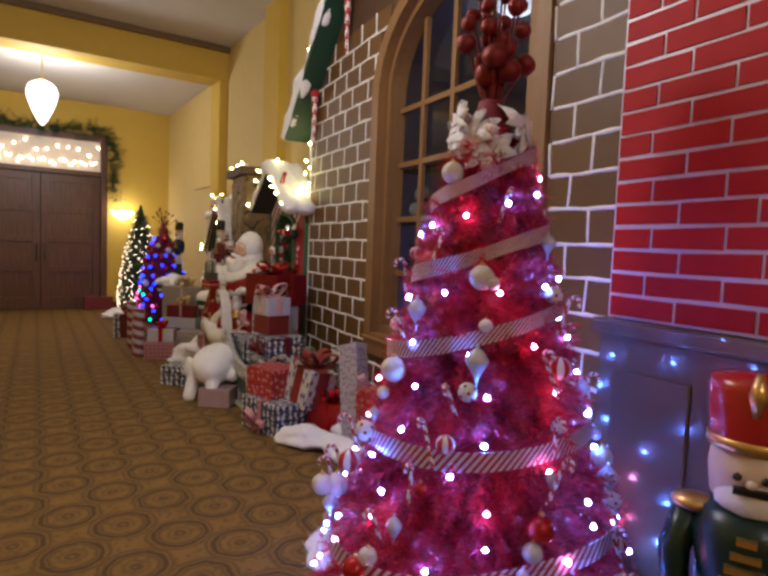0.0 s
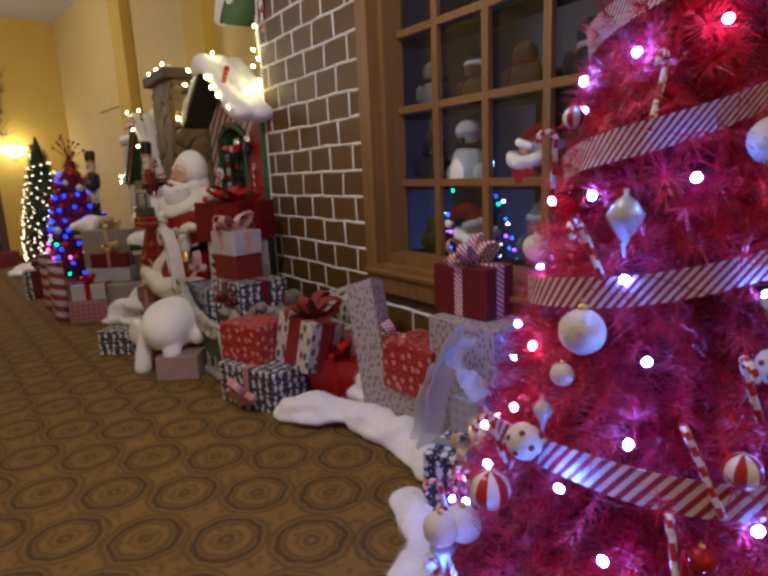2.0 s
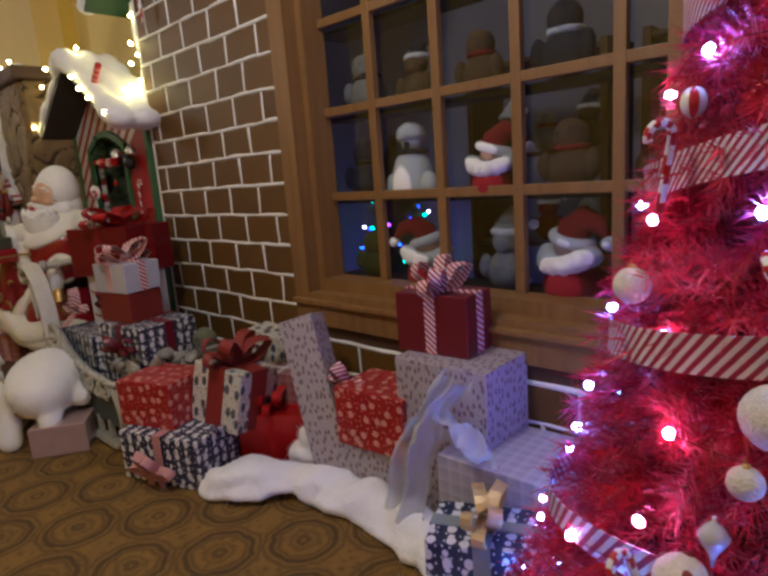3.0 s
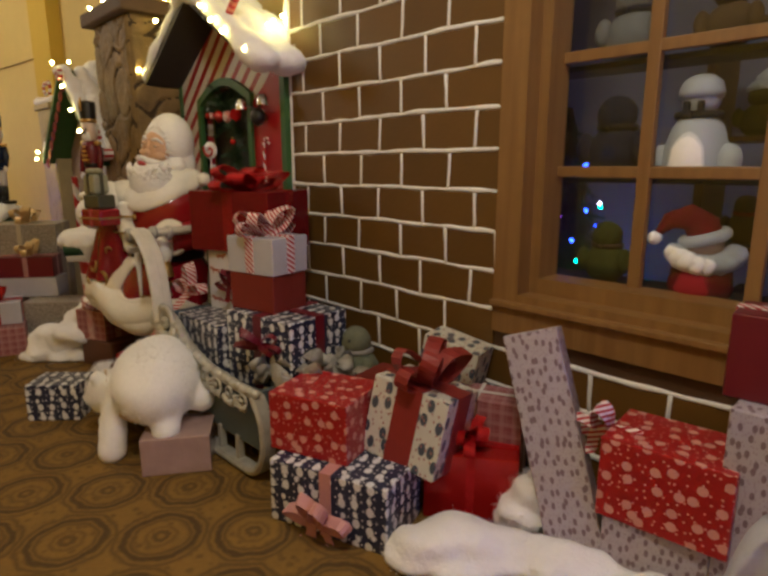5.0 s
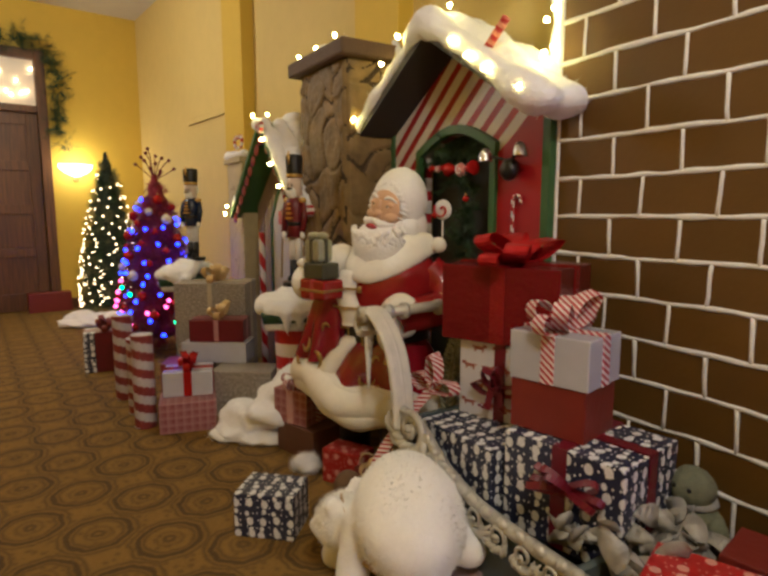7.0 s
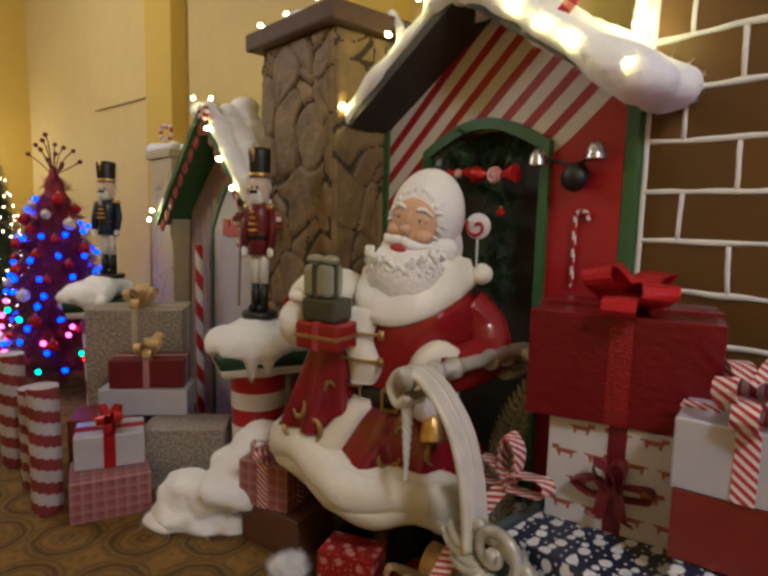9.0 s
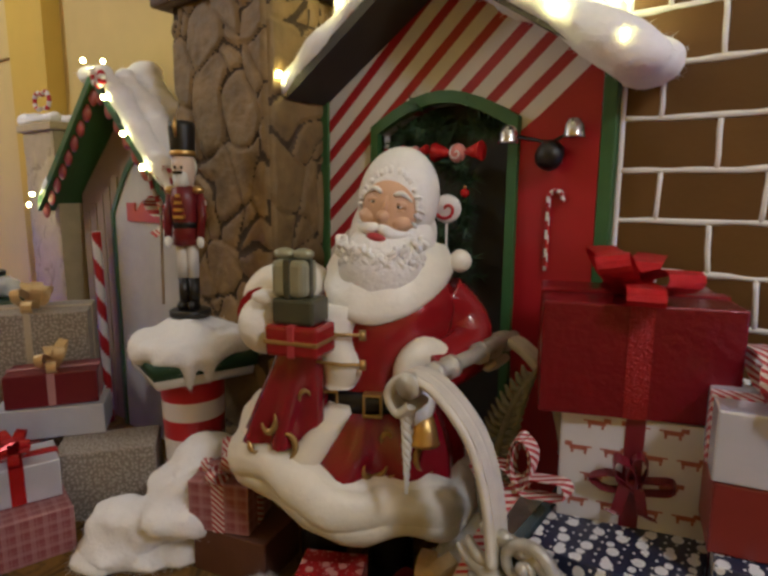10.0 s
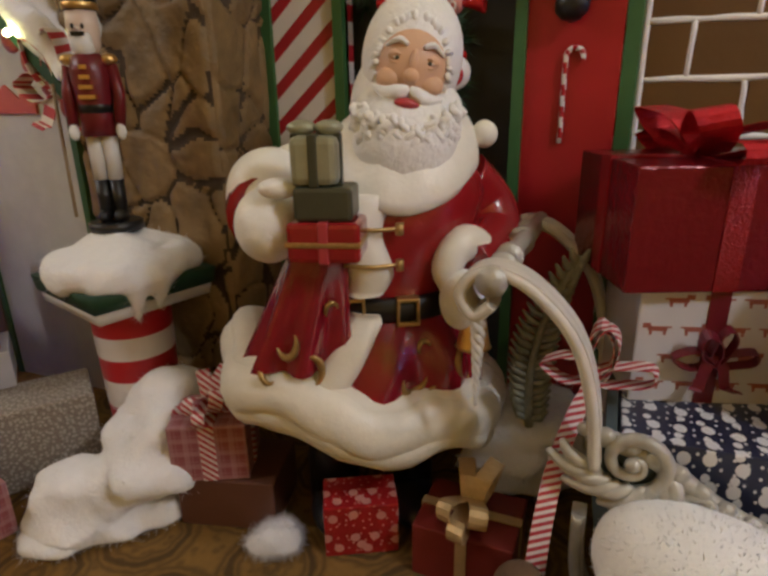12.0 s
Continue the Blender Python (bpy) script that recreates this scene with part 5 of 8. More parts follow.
MAROON = mat("maroon_paper", (0.13, 0.008, 0.014), 0.35, 0, 0.12, 15, 0.15, 30)
REDPAPER = mat("deep_red_paper", (0.18, 0.020, 0.014), 0.4, 0, 0.12, 15, 0.15, 30)
SILVERP = mat("silver_blue_foil", (0.62, 0.64, 0.74), 0.22, 0.35, 0.08, 15, 0.15, 25)
PLAID = plaid("pink_plaid_paper", (0.27, 0.075, 0.085), (0.44, 0.25, 0.26))
GLITTER = wrap("grey_glitter_paper", (0.24, 0.20, 0.165), (0.44, 0.40, 0.34), 60, 0.3, 0.4)
BROWNP = mat("brown_paper", (0.12, 0.05, 0.03), 0.4, 0, 0.12, 15, 0.15, 30)
STRIPE = stripes("striped_ribbon", (0.70, 0.62, 0.60), (0.42, 0.03, 0.04), 0.022, 0.5, (0.8, 0.6, 1.0), 0.5)
PINKRIB = mat("pink_ribbon", (0.55, 0.26, 0.24), 0.5, 0, 0.1, 40, 0.1)
REDRIB = mat("dark_red_ribbon", (0.24, 0.022, 0.016), 0.5, 0, 0.12, 40, 0.15)
REDGLIT = mat("glittery_red_ribbon", (0.55, 0.012, 0.014), 0.25, 0.4, 0.3, 150, 0.6, 200)
GOLDRIB = mat("gold_ribbon", (0.62, 0.44, 0.20), 0.35, 0.4, 0.15, 60, 0.3)
WINERIB = mat("wine_red_satin", (0.14, 0.006, 0.016), 0.35, 0, 0.12, 40, 0.15)
TULLE = mat("pale_blue_tulle", (0.62, 0.65, 0.72), 0.7, 0, 0.1, 60, 0.3)


def gift(label, L, R, depth, z0, z1, paper, ribbon=None, bow_mats=None, bow_size=0.12, stripe=False, tilt=None, cross=True, band=0.03, lid=None, group="wrapped presents"):
    """A wrapped box by its front lower corners L and R; it reaches depth behind that edge."""
    d = Vector((R[0] - L[0], R[1] - L[1], 0))
    w, h = d.length, z1 - z0
    m = pose(L[0], L[1], z0, 0, 0, math.degrees(math.atan2(d.y, d.x)))
    if tilt:
        m = m @ pose(0, 0, 0, *tilt)
    t = thing("gift_box", label, "present", m, group)
    part("box", boxmesh(0, w, 0, depth, 0, h, 0.005), paper, t)
    if lid:
        part("lid", boxmesh(-0.006, w + 0.006, -0.006, depth + 0.006, h - 0.05, h + 0.004, 0.003), lid, t)
        h += 0.004
    if ribbon:
        e = 0.009 if lid else 0.003
        bm = bmesh.new()
        x0, x1 = w / 2 - band / 2, w / 2 + band / 2
        add_box(bm, x0, x1, -e, 0.001, 0.002, h + 0.003)
        add_box(bm, x0, x1, -e, depth + e, h, h + 0.0035)
        add_box(bm, x0, x1, depth - 0.001, depth + e, 0.002, h + 0.003)
        part("ribbon", bm, ribbon, t, "wrapped ribbon")
        if cross:
            bm = bmesh.new()
            y0, y1 = depth / 2 - band / 2, depth / 2 + band / 2
            add_box(bm, -e, 0.001, y0, y1, 0.002, h + 0.003)
            add_box(bm, -e, w + e, y0, y1, h + 0.001, h + 0.005)
            add_box(bm, w - 0.001, w + e, y0, y1, 0.002, h + 0.003)
            part("ribbon", bm, ribbon, t)
        if bow_mats:
            bow("bow", pose(w / 2, depth / 2, h + 0.012) @ Matrix.Diagonal((1, 1, 0.5 if bow_size > 0.23 and w > 0.4 else 1, 1)), bow_size, bow_mats, None, 6, False, stripe, t, "ribbon bow", seed=int(100 * w))
    return t


# in front of the gingerbread wall
gift("navy snowman paper present standing on the carpet", (1.53, 4.70), (1.68, 4.26), 0.27, 0, 0.235, NAVY, PINKRIB, None, cross=False, band=0.045)
tagged(bow("ribbon_bow", pose(1.575, 4.48, 0.075, 0, -25, 16), 0.13, [PINKRIB], None, 4, True, False, seed=8), "pink ribbon bow on the navy present", "bow")
gift("red snowflake paper present on the navy box", (1.575, 4.76), (1.685, 4.46), 0.27, 0.237, 0.455, REDFLAKE, None)
gift("tilted white print present with a large dark red ribbon", (1.80, 4.52), (1.93, 4.25), 0.24, 0.245, 0.53, PENGUIN, REDRIB, [REDRIB], 0.19, False, (-8, 8, -14), True, 0.10)
gift("small shiny red foil present in the cotton snow", (1.93, 4.33), (2.12, 4.06), 0.2, 0.0, 0.25, REDFOIL, REDGLIT, [REDGLIT], 0.13)
gift("pink plaid present with white stripes", (2.08, 4.44), (2.22, 4.12), 0.17, 0.0, 0.40, PLAID, WHITEP, None, band=0.014)
gift("white print present leaning on the others", (2.20, 4.62), (2.24, 4.38), 0.16, 0.40, 0.58, PENGUIN, None, tilt=(0, 12, 4))
gift("red present behind the print box", (2.00, 4.78), (2.05, 4.52), 0.2, 0.0, 0.40, REDPAPER, None)
gift("tall narrow present in grey reindeer paper leaning on the wall", (2.02, 3.87), (2.09, 3.71), 0.12, 0.01, 0.74, GREYDEER, None, None, 0.14, False, (-12, -17, 0))
tagged(bow("ribbon_bow", pose(2.16, 3.80, 0.44, 0, -30, 0), 0.12, [STRIPE], 0.035, 4, True, False, seed=33), "striped ribbon bow on the tall narrow present", "bow")
gift("grey reindeer paper present standing on the carpet", (2.07, 3.74), (2.12, 3.46), 0.25, 0, 0.225, GREYDEER, None)
gift("red snowflake paper present on a grey box", (2.06, 3.76), (2.13, 3.42), 0.26, 0.227, 0.475, REDFLAKE, None, tilt=(0, 0, -6))
gift("tall white snowflake present under a tulle bow", (2.12, 3.46), (2.13, 3.06), 0.29, 0.0, 0.64, GREYDEER, None)
gift("maroon present with a striped ribbon and bow", (2.19, 3.50), (2.22, 3.19), 0.19, 0.642, 0.87, MAROON, STRIPE, [STRIPE], 0.15, False, None, True, 0.045)
gift("low wide pale blue plaid present", (2.02, 3.20), (2.05, 2.66), 0.36, 0.0, 0.36, plaid("pale_plaid_paper", (0.36, 0.34, 0.42), (0.54, 0.50, 0.56)), None)
gift("navy snowman paper present with a gold bow", (1.72, 3.02), (1.86, 2.72), 0.22, 0.0, 0.27, NAVY, mat("grey_green_ribbon", (0.24, 0.27, 0.24), 0.5), [GOLDRIB], 0.13, band=0.05)


def tulle_drape(label, spine, wide, seed):
    """A gathered length of net: a folded sheet that fans out from its knot along a spine."""
    bm = bmesh.new()
    across_n, rows_n = 40, 26
    P = [Vector(p) for p in spine]
    grid = []
    for i in range(rows_n + 1):
        f = i / rows_n * (len(P) - 1)
        a = min(int(f), len(P) - 2)
        c = P[a].lerp(P[a + 1], f - a)
        w = wide * (0.35 + 0.65 * abs(i / rows_n - 0.25) ** 0.6)
        row = []
        for j in range(across_n + 1):
            g = 2 * j / across_n - 1
            fold = 0.018 * math.sin(8 * g + 2.2 * noise.noise(Vector((g * 2, i * 0.12, seed)))) + 0.05 * noise.noise(Vector((g * 1.6, i * 0.16, seed + 3)))
            row.append(bm.verts.new(c + Vector((fold - 0.05 * (1 - g * g), g * w * 0.8, g * w * 0.25 + 0.03 * noise.noise(Vector((g * 3, i * 0.3, seed + 7)))))))
        grid.append(row)
    for i in range(rows_n):
        for j in range(across_n):
            bm.faces.new((grid[i][j], grid[i][j + 1], grid[i + 1][j + 1], grid[i + 1][j])).smooth = True
    for v in bm.verts:
        v.co.z = max(v.co.z, 0.01)
    ob = part("tulle_drape", bm, TULLE)
    return tagged(ob, label, "tulle", "tulle drapes")


TULLE.node_tree.nodes["Principled BSDF"].inputs["Alpha"].default_value = 0.5
tulle_drape("pale blue tulle gathered over the tall present", [(2.05, 3.10, 0.66), (2.03, 3.22, 0.50), (2.02, 3.29, 0.36), (2.00, 3.34, 0.10)], 0.13, 1.0)
tulle_drape("pale tulle tail spread over the low present", [(2.06, 3.20, 0.52), (2.03, 3.10, 0.50), (2.02, 3.00, 0.42)], 0.09, 6.0)
# by the bear
gift("small navy snowman paper present on the carpet", (1.10, 6.22), (1.29, 6.05), 0.2, 0, 0.185, NAVY, None)
gift("pale pink present box under the plush bear", (1.30, 5.30), (1.53, 5.15), 0.24, 0, 0.16, mat("pink_cellophane", (0.40, 0.27, 0.25), 0.15, 0, 0.15, 12, 0.6, 14, coat=0.6), None)
# far cluster
gift("pink plaid present on the carpet by the candy poles", (1.05, 7.50), (1.37, 7.42), 0.26, 0, 0.185, PLAID, None)
gift("silver present with a red ribbon", (1.10, 7.62), (1.38, 7.53), 0.22, 0.187, 0.34, SILVERP, REDFOIL, [REDFOIL], 0.12, False, None, True, 0.05)
gift("grey floral present standing behind", (1.40, 7.66), (1.72, 7.42), 0.24, 0, 0.30, GLITTER, None)
gift("pale blue white present", (1.30, 7.98), (1.66, 7.72), 0.22, 0.302, 0.44, SILVERP, None)
gift("red present under the pale box", (1.16, 8.0), (1.44, 7.86), 0.24, 0, 0.30, REDPAPER, None)
gift("maroon present with a gold bow", (1.35, 7.96), (1.66, 7.76), 0.2, 0.442, 0.59, MAROON, mat("rose_ribbon", (0.4, 0.2, 0.2), 0.5), [GOLDRIB], 0.13)
gift("large grey glitter present with a pale ribbon", (1.34, 8.34), (1.78, 8.06), 0.34, 0.0, 0.80, GLITTER, mat("champagne_ribbon", (0.5, 0.42, 0.3), 0.4), [GOLDRIB], 0.16)
gift("navy and maroon present by the far tree", (0.79, 9.20), (1.10, 9.14), 0.26, 0, 0.33, NAVY, MAROON, [REDPAPER], 0.14, band=0.14)
gift("red present against the end wall", (0.42, 12.66), (0.92, 12.70), 0.2, 0, 0.25, REDPAPER, None)
# between pillar and statue
gift("small pink plaid present with a striped bow", (1.56, 6.95), (1.66, 6.74), 0.2, 0.172, 0.36, PLAID, STRIPE, [STRIPE], 0.13, False, None, True, 0.045)
gift("dark brown present on the carpet", (1.58, 6.96), (1.66, 6.66), 0.24, 0, 0.17, BROWNP, None)
gift("small red snowflake gift on the carpet", (1.62, 6.47), (1.72, 6.28), 0.14, 0, 0.17, REDFLAKE, None, None)
gift("dark red present tied with gold ribbon", (1.66, 6.22), (1.60, 5.95), 0.22, 0.0, 0.165, REDPAPER, GOLDRIB, [GOLDRIB], 0.15, False, (0, 0, 12))

# ---- cotton snow on the floor ----


def drift(label, points, radius, squash=0.55, seed=0):
    bm = bmesh.new()
    pts = [Vector(p) for p in points]
    for a, b in zip(pts, pts[1:]):
        n = max(1, int((b - a).length / (radius * 0.6)))
        for i in range(n + 1):
            p = a.lerp(b, i / n)
            r = radius * (1.0 + 0.45 * noise.noise(p * 5.0 + Vector((seed, 0, 0))))
            for k in range(2):
                w_ = p * 9 + Vector((11 * k, 5, 0))
                add_ball(bm, (p.x + 0.5 * r * noise.noise(w_), p.y + 0.5 * r * noise.noise(w_ + Vector((4, 0, 0))), r * squash * (0.75 - 0.35 * k) + p.z), (r * (1 + 0.25 * k), r * (1 + 0.25 * k), r * squash * (1 - 0.3 * k)), rough=0.35, freq=8, sub=3)
    for v in bm.verts:
        v.co.z = max(v.co.z, 0.002)
    keep = bm.copy()
    ob = part("cotton_snow", bm, SNOW)
    soften(ob, 0.011)
    fibres(ob, keep, 4500, 5, 0.02)
    keep.free()
    return tagged(ob, label, "cotton snow")


drift("drift of white cotton snow along the presents", [(1.74, 4.20, 0), (1.88, 4.02, 0.02), (1.97, 3.88, 0.03), (2.0, 3.68, 0), (2.02, 3.45, 0), (1.98, 3.25, 0), (1.90, 3.08, 0)], 0.085, 0.75)
drift("tall tuft of cotton snow beside the red gift", [(2.12, 4.02, 0.02), (2.15, 3.98, 0.12), (2.14, 3.96, 0.18)], 0.075, 0.8)
drift("cotton snow at the foot of the pink tree", [(1.72, 3.10, 0), (1.62, 2.92, 0), (1.48, 2.76, 0), (1.40, 2.64, 0)], 0.062)
drift("cotton snow heaped round the striped pillar", [(1.50, 7.26, 0), (1.60, 7.12, 0.08), (1.68, 7.06, 0.15), (1.72, 7.12, 0.20)], 0.125, 0.85)
drift("cotton snow spilling onto the carpet", [(1.43, 7.27, 0), (1.52, 7.15, 0), (1.60, 7.05, 0)], 0.10, 0.6)
drift("small ball of cotton snow", [(1.60, 6.64, 0), (1.61, 6.62, 0.01)], 0.052, 0.9)
drift("cotton snow skirt under the far tree", [(0.95, 11.5, 0), (1.3, 11.3, 0), (1.6, 11.4, 0)], 0.16, 0.5)
drift("cotton snow behind the statue", [(2.02, 6.05, 0.1), (2.15, 6.0, 0.16), (2.2, 5.95, 0.1)], 0.14, 0.7)

# ---- striped pillars with soldiers on top ----


def pillar(label, x, y, h, r, seed):
    t = thing("striped_pillar", label, "pillar", pose(x, y, 0, 0, 0, 8))
    prof = [(r * 0.92, 0.0)]
    n = 30
    prof = [(r * (0.86 + 0.14 * i / n), h * i / n) for i in range(n + 1)]
    bm = bmesh.new()
    add_lathe(bm, prof, 32, twist=lambda i, j: 1 if int((i / n) * 7.0 + 0.25) % 2 == 0 else 0)
    part("shaft", bm, RW, t, "red and white ringed shaft")
    bm = bmesh.new()
    add_lathe(bm, [(0.17, h), (0.275, h + 0.004), (0.285, h + 0.042), (0.2, h + 0.044)], 4, pose(0, 0, 0, 0, 0, 20))
    part("cap", bm, WHITEP, t, "square white cap board")
    bm = bmesh.new()
    add_lathe(bm, [(0.2, h + 0.043), (0.295, h + 0.045), (0.305, h + 0.10), (0.18, h + 0.102)], 4, pose(0, 0, 0, 0, 0, 20))
    part("green_band", bm, DARKGREEN, t, "dark green painted band")
    bm = bmesh.new()
    r_ = random.Random(seed)
    for k in range(34):
        a, q_ = r_.random() * 6.28, r_.random() ** 0.5
        square = 0.86 / max(abs(math.cos(a - 0.35 - math.pi / 4)), abs(math.sin(a - 0.35 - math.pi / 4)), 0.7)
        add_ball(bm, (0.20 * square * q_ * math.cos(a), 0.20 * square * q_ * math.sin(a), h + 0.125 + 0.085 * (1 - q_)), (0.085, 0.085, 0.055), rough=0.4, freq=9, sub=2)
    for k, a in enumerate((200, 225, 245, 20)):
        for j in range(4):
            add_ball(bm, ((0.235 - 0.01 * j) * math.cos(math.radians(a)), (0.235 - 0.01 * j) * math.sin(math.radians(a)), h + 0.11 - (0.025 + 0.008 * (k == 1)) * j), (0.042 - 0.008 * j, 0.042 - 0.008 * j, 0.035), rough=0.25, freq=12, sub=2)
    keep = bm.copy()
    cap_snow = part("snow", bm, SNOW, t, "cotton snow on top")
    soften(cap_snow)
    fibres(cap_snow, keep, 4000, 9)
    keep.free()
    return t


pillar("red and white striped pillar with a snowy square top", 1.86, 7.33, 0.62, 0.135, 3)
painted_figure("nutcracker in a red coat on the snowy pillar", (1.88, 7.35, 0.86), -62, 0.82, DARKCOAT, BLACKP, WHITEP, 0.62)
pillar("second striped pillar with a snowy green-edged top", 1.56, 8.78, 0.70, 0.13, 9)
painted_figure("nutcracker in a dark coat on the far pillar", (1.60, 8.78, 0.93), -50, 0.74, NAVYG, BLACKP, WHITEP, 0.74)
bm = bmesh.new()
add_tube(bm, [(1.83, 7.47, 0.90), (1.86, 7.50, 1.32)], 0.006, 6, stripe=lambda i, j: 0)
tagged(part("wooden_stick", bm, TANBOARD), "thin wooden stick standing beside the soldier", "stick")

for x, y, h in ((1.01, 7.71, 0.58), (0.985, 8.36, 0.60), (1.02, 8.0, 0.50)):
    stick("candy_pole", "red and white striped candy pole on the carpet", (x, y, 0), (x, y, h), 0.064, None, "candy poles")

# ---- the sleigh ----
sl = thing("sleigh", "grey blue wooden sleigh with carved silver white trim", "sleigh")
SLEIGHBLUE = mat("grey_blue_sleigh_paint", (0.085, 0.11, 0.115), 0.45, 0, 0.2, 12, 0.1)
CARVED = mat("aged_silver_white_carving", (0.46, 0.44, 0.38), 0.38, 0.25, 0.4, 22, 0.35, 60)


def curve(pts, n=6):
    """Smooth line through points."""
    P = [Vector(p) for p in pts]
    out = []
    for i in range(len(P) - 1):
        a, b, c, d = P[max(i - 1, 0)], P[i], P[i + 1], P[min(i + 2, len(P) - 1)]
        for k in range(n):
            t = k / n
            out.append(0.5 * ((2 * b) + (c - a) * t + (2 * a - 5 * b + 4 * c - d) * t * t + (3 * b - a - 3 * c + d) * t ** 3))
    return out + [P[-1]]


for x in (1.64, 2.14):
    side = 1 if x < 1.9 else -1
    bm = bmesh.new()
    add_prism(bm, [(4.95, 0.13), (5.25, 0.12), (5.62, 0.16), (5.76, 0.28), (5.80, 0.56), (5.66, 0.54), (5.52, 0.44), (5.36, 0.39), (5.15, 0.37), (4.95, 0.37)], 0.025, pose(x, 0, 0))
    part("side_panel", bm, SLEIGHBLUE, sl, "grey blue side panel")
    bm = bmesh.new()
    rim = curve([(x, 4.94, 0.36), (x, 5.15, 0.365), (x, 5.36, 0.385), (x, 5.52, 0.44), (x, 5.66, 0.53), (x, 5.80, 0.57)])
    add_tube(bm, rim, 0.022, 10)
    for i, p in enumerate(rim):
        if i % 2 == 0:
            add_ball(bm, p + Vector((-0.012 * side, 0, 0.012)), (0.018, 0.024, 0.02), rough=0.2, freq=30, sub=2)
    part("carved_rim", bm, CARVED, sl, "carved silver white rim", True)
    bm = bmesh.new()
    run = curve([(x, 5.78, 0.50), (x, 5.80, 0.66), (x, 5.85, 0.80), (x, 5.95, 0.90), (x, 6.04, 0.92), (x, 6.09, 0.87), (x, 6.06, 0.82), (x, 6.02, 0.85)], 8)
    add_strip(bm, run, Vector((0.070, 0, 0)), 0.014)
    for dx in (-0.036, 0.0, 0.036):
        add_tube(bm, [p + Vector((dx, 0, 0)) for p in run], 0.012 if dx else 0.016, 10)
    part("swan_neck", bm, mat("worn_white_neck_paint", (0.62, 0.58, 0.50), 0.4, 0, 0.2, 20, 0.15), sl, "white painted curled front")
    bm = bmesh.new()
    low = curve([(x, 4.95, 0.36), (x, 4.89, 0.26), (x, 4.89, 0.13), (x, 4.97, 0.035), (x, 5.12, 0.02), (x, 5.4, 0.02), (x, 5.65, 0.04), (x, 5.78, 0.16), (x, 5.80, 0.36)], 8)
    add_strip(bm, low, Vector((0.05, 0, 0)), 0.016)
    add_tube(bm, [p + Vector((-0.024 * side, 0, 0)) for p in low], 0.012, 8)
    part("runner", bm, CARVED, sl, "grey white runner")
    for y in (5.1, 5.25, 5.42):
        part("strut", boxmesh(x - 0.01, x + 0.02, y, y + 0.025, 0.03, 0.14, 0.004), CARVED, sl)
bm = bmesh.new()
add_tube(bm, [(1.60, 6.03, 0.90), (2.18, 6.0, 0.92)], 0.022, 12)
for x in (1.60, 1.72, 1.80, 1.98, 2.06, 2.16):
    add_tube(bm, [(x - 0.012, 6.02, 0.905), (x + 0.012, 6.02, 0.905)], 0.034, 12)
part("crossbar", bm, CARVED, sl, "turned crossbar", True)
part("floor_board", boxmesh(1.665, 2.14, 4.97, 5.62, 0.13, 0.16), SLEIGHBLUE, sl)
part("back_board", boxmesh(1.665, 2.14, 4.95, 4.975, 0.14, 0.37), SLEIGHBLUE, sl)
part("front_board", boxmesh(1.665, 2.14, 5.74, 5.765, 0.3, 0.55), SLEIGHBLUE, sl)
bm = bmesh.new()
for k, (cy, cz, s, way) in enumerate(((5.705, 0.525, 1.25, 1), (5.565, 0.435, 0.8, -1), (5.45, 0.375, 0.7, 1), (5.34, 0.345, 0.6, -1), (5.24, 0.335, 0.6, 1), (5.13, 0.325, 0.55, -1), (5.03, 0.325, 0.5, 1))):
    turns = np.linspace(0.8, 11.5, 48)
    sp = [(1.626 - 0.012 * (1 - i / 47), cy + way * s * 0.0062 * a * math.cos(a + 0.6), cz + s * 0.0062 * a * math.sin(a + 0.6)) for i, a in enumerate(turns)]
    add_tube(bm, sp, [s * (0.007 + 0.009 * i / 47) for i in range(48)], 8)
    add_ball(bm, (1.612, cy, cz), 0.014 * s, sub=2)
    # leaves that curl away from each scroll
    for j in range(9):
        g = 0.35 + j * 0.29
        r0, ln = 0.066 * s, (0.055 + 0.02 * (j % 2)) * s
        p = [(1.624 - 0.012 * math.sin(math.pi * f), cy - way * ((r0 + ln * f) * math.cos(g + 0.7 * f)), cz - 0.8 * (r0 + ln * f) * math.sin(g + 0.7 * f) * 0.9) for f in np.linspace(0, 1, 9)]
        add_tube(bm, p, [s * (0.004 + 0.010 * math.sin(math.pi * (0.15 + 0.8 * i / 8))) for i in range(9)], 7)
part("carved_scroll", bm, CARVED, sl, "carved silver scrolls", True)
bm = bmesh.new()
pts = curve([(1.80, 5.79, 0.64), (1.74, 5.83, 0.56), (1.66, 5.86, 0.46), (1.58, 5.875, 0.34), (1.53, 5.88, 0.20), (1.49, 5.88, 0.05)])
add_strip(bm, pts, Vector((0.45, -0.85, 0)).normalized() * 0.05, 0.0015)
ob = part("striped_ribbon", bm, STRIPE)
tagged(ob, "red and white striped ribbon hanging from the sleigh", "ribbon")
tagged(bow("ribbon_bow", pose(1.79, 5.795, 0.635), 0.13, [STRIPE], 0.05, 4, False, False, seed=21), "striped ribbon bow tied on the sleigh", "bow")
gift("navy snowman present lying in the sleigh", (1.69, 5.73), (1.70, 5.36), 0.34, 0.30, 0.545, NAVY, None)
gift("navy snowman present with a red ribbon in the sleigh", (1.74, 5.34), (1.80, 4.94), 0.34, 0.30, 0.62, NAVY, WINERIB, None, band=0.05)
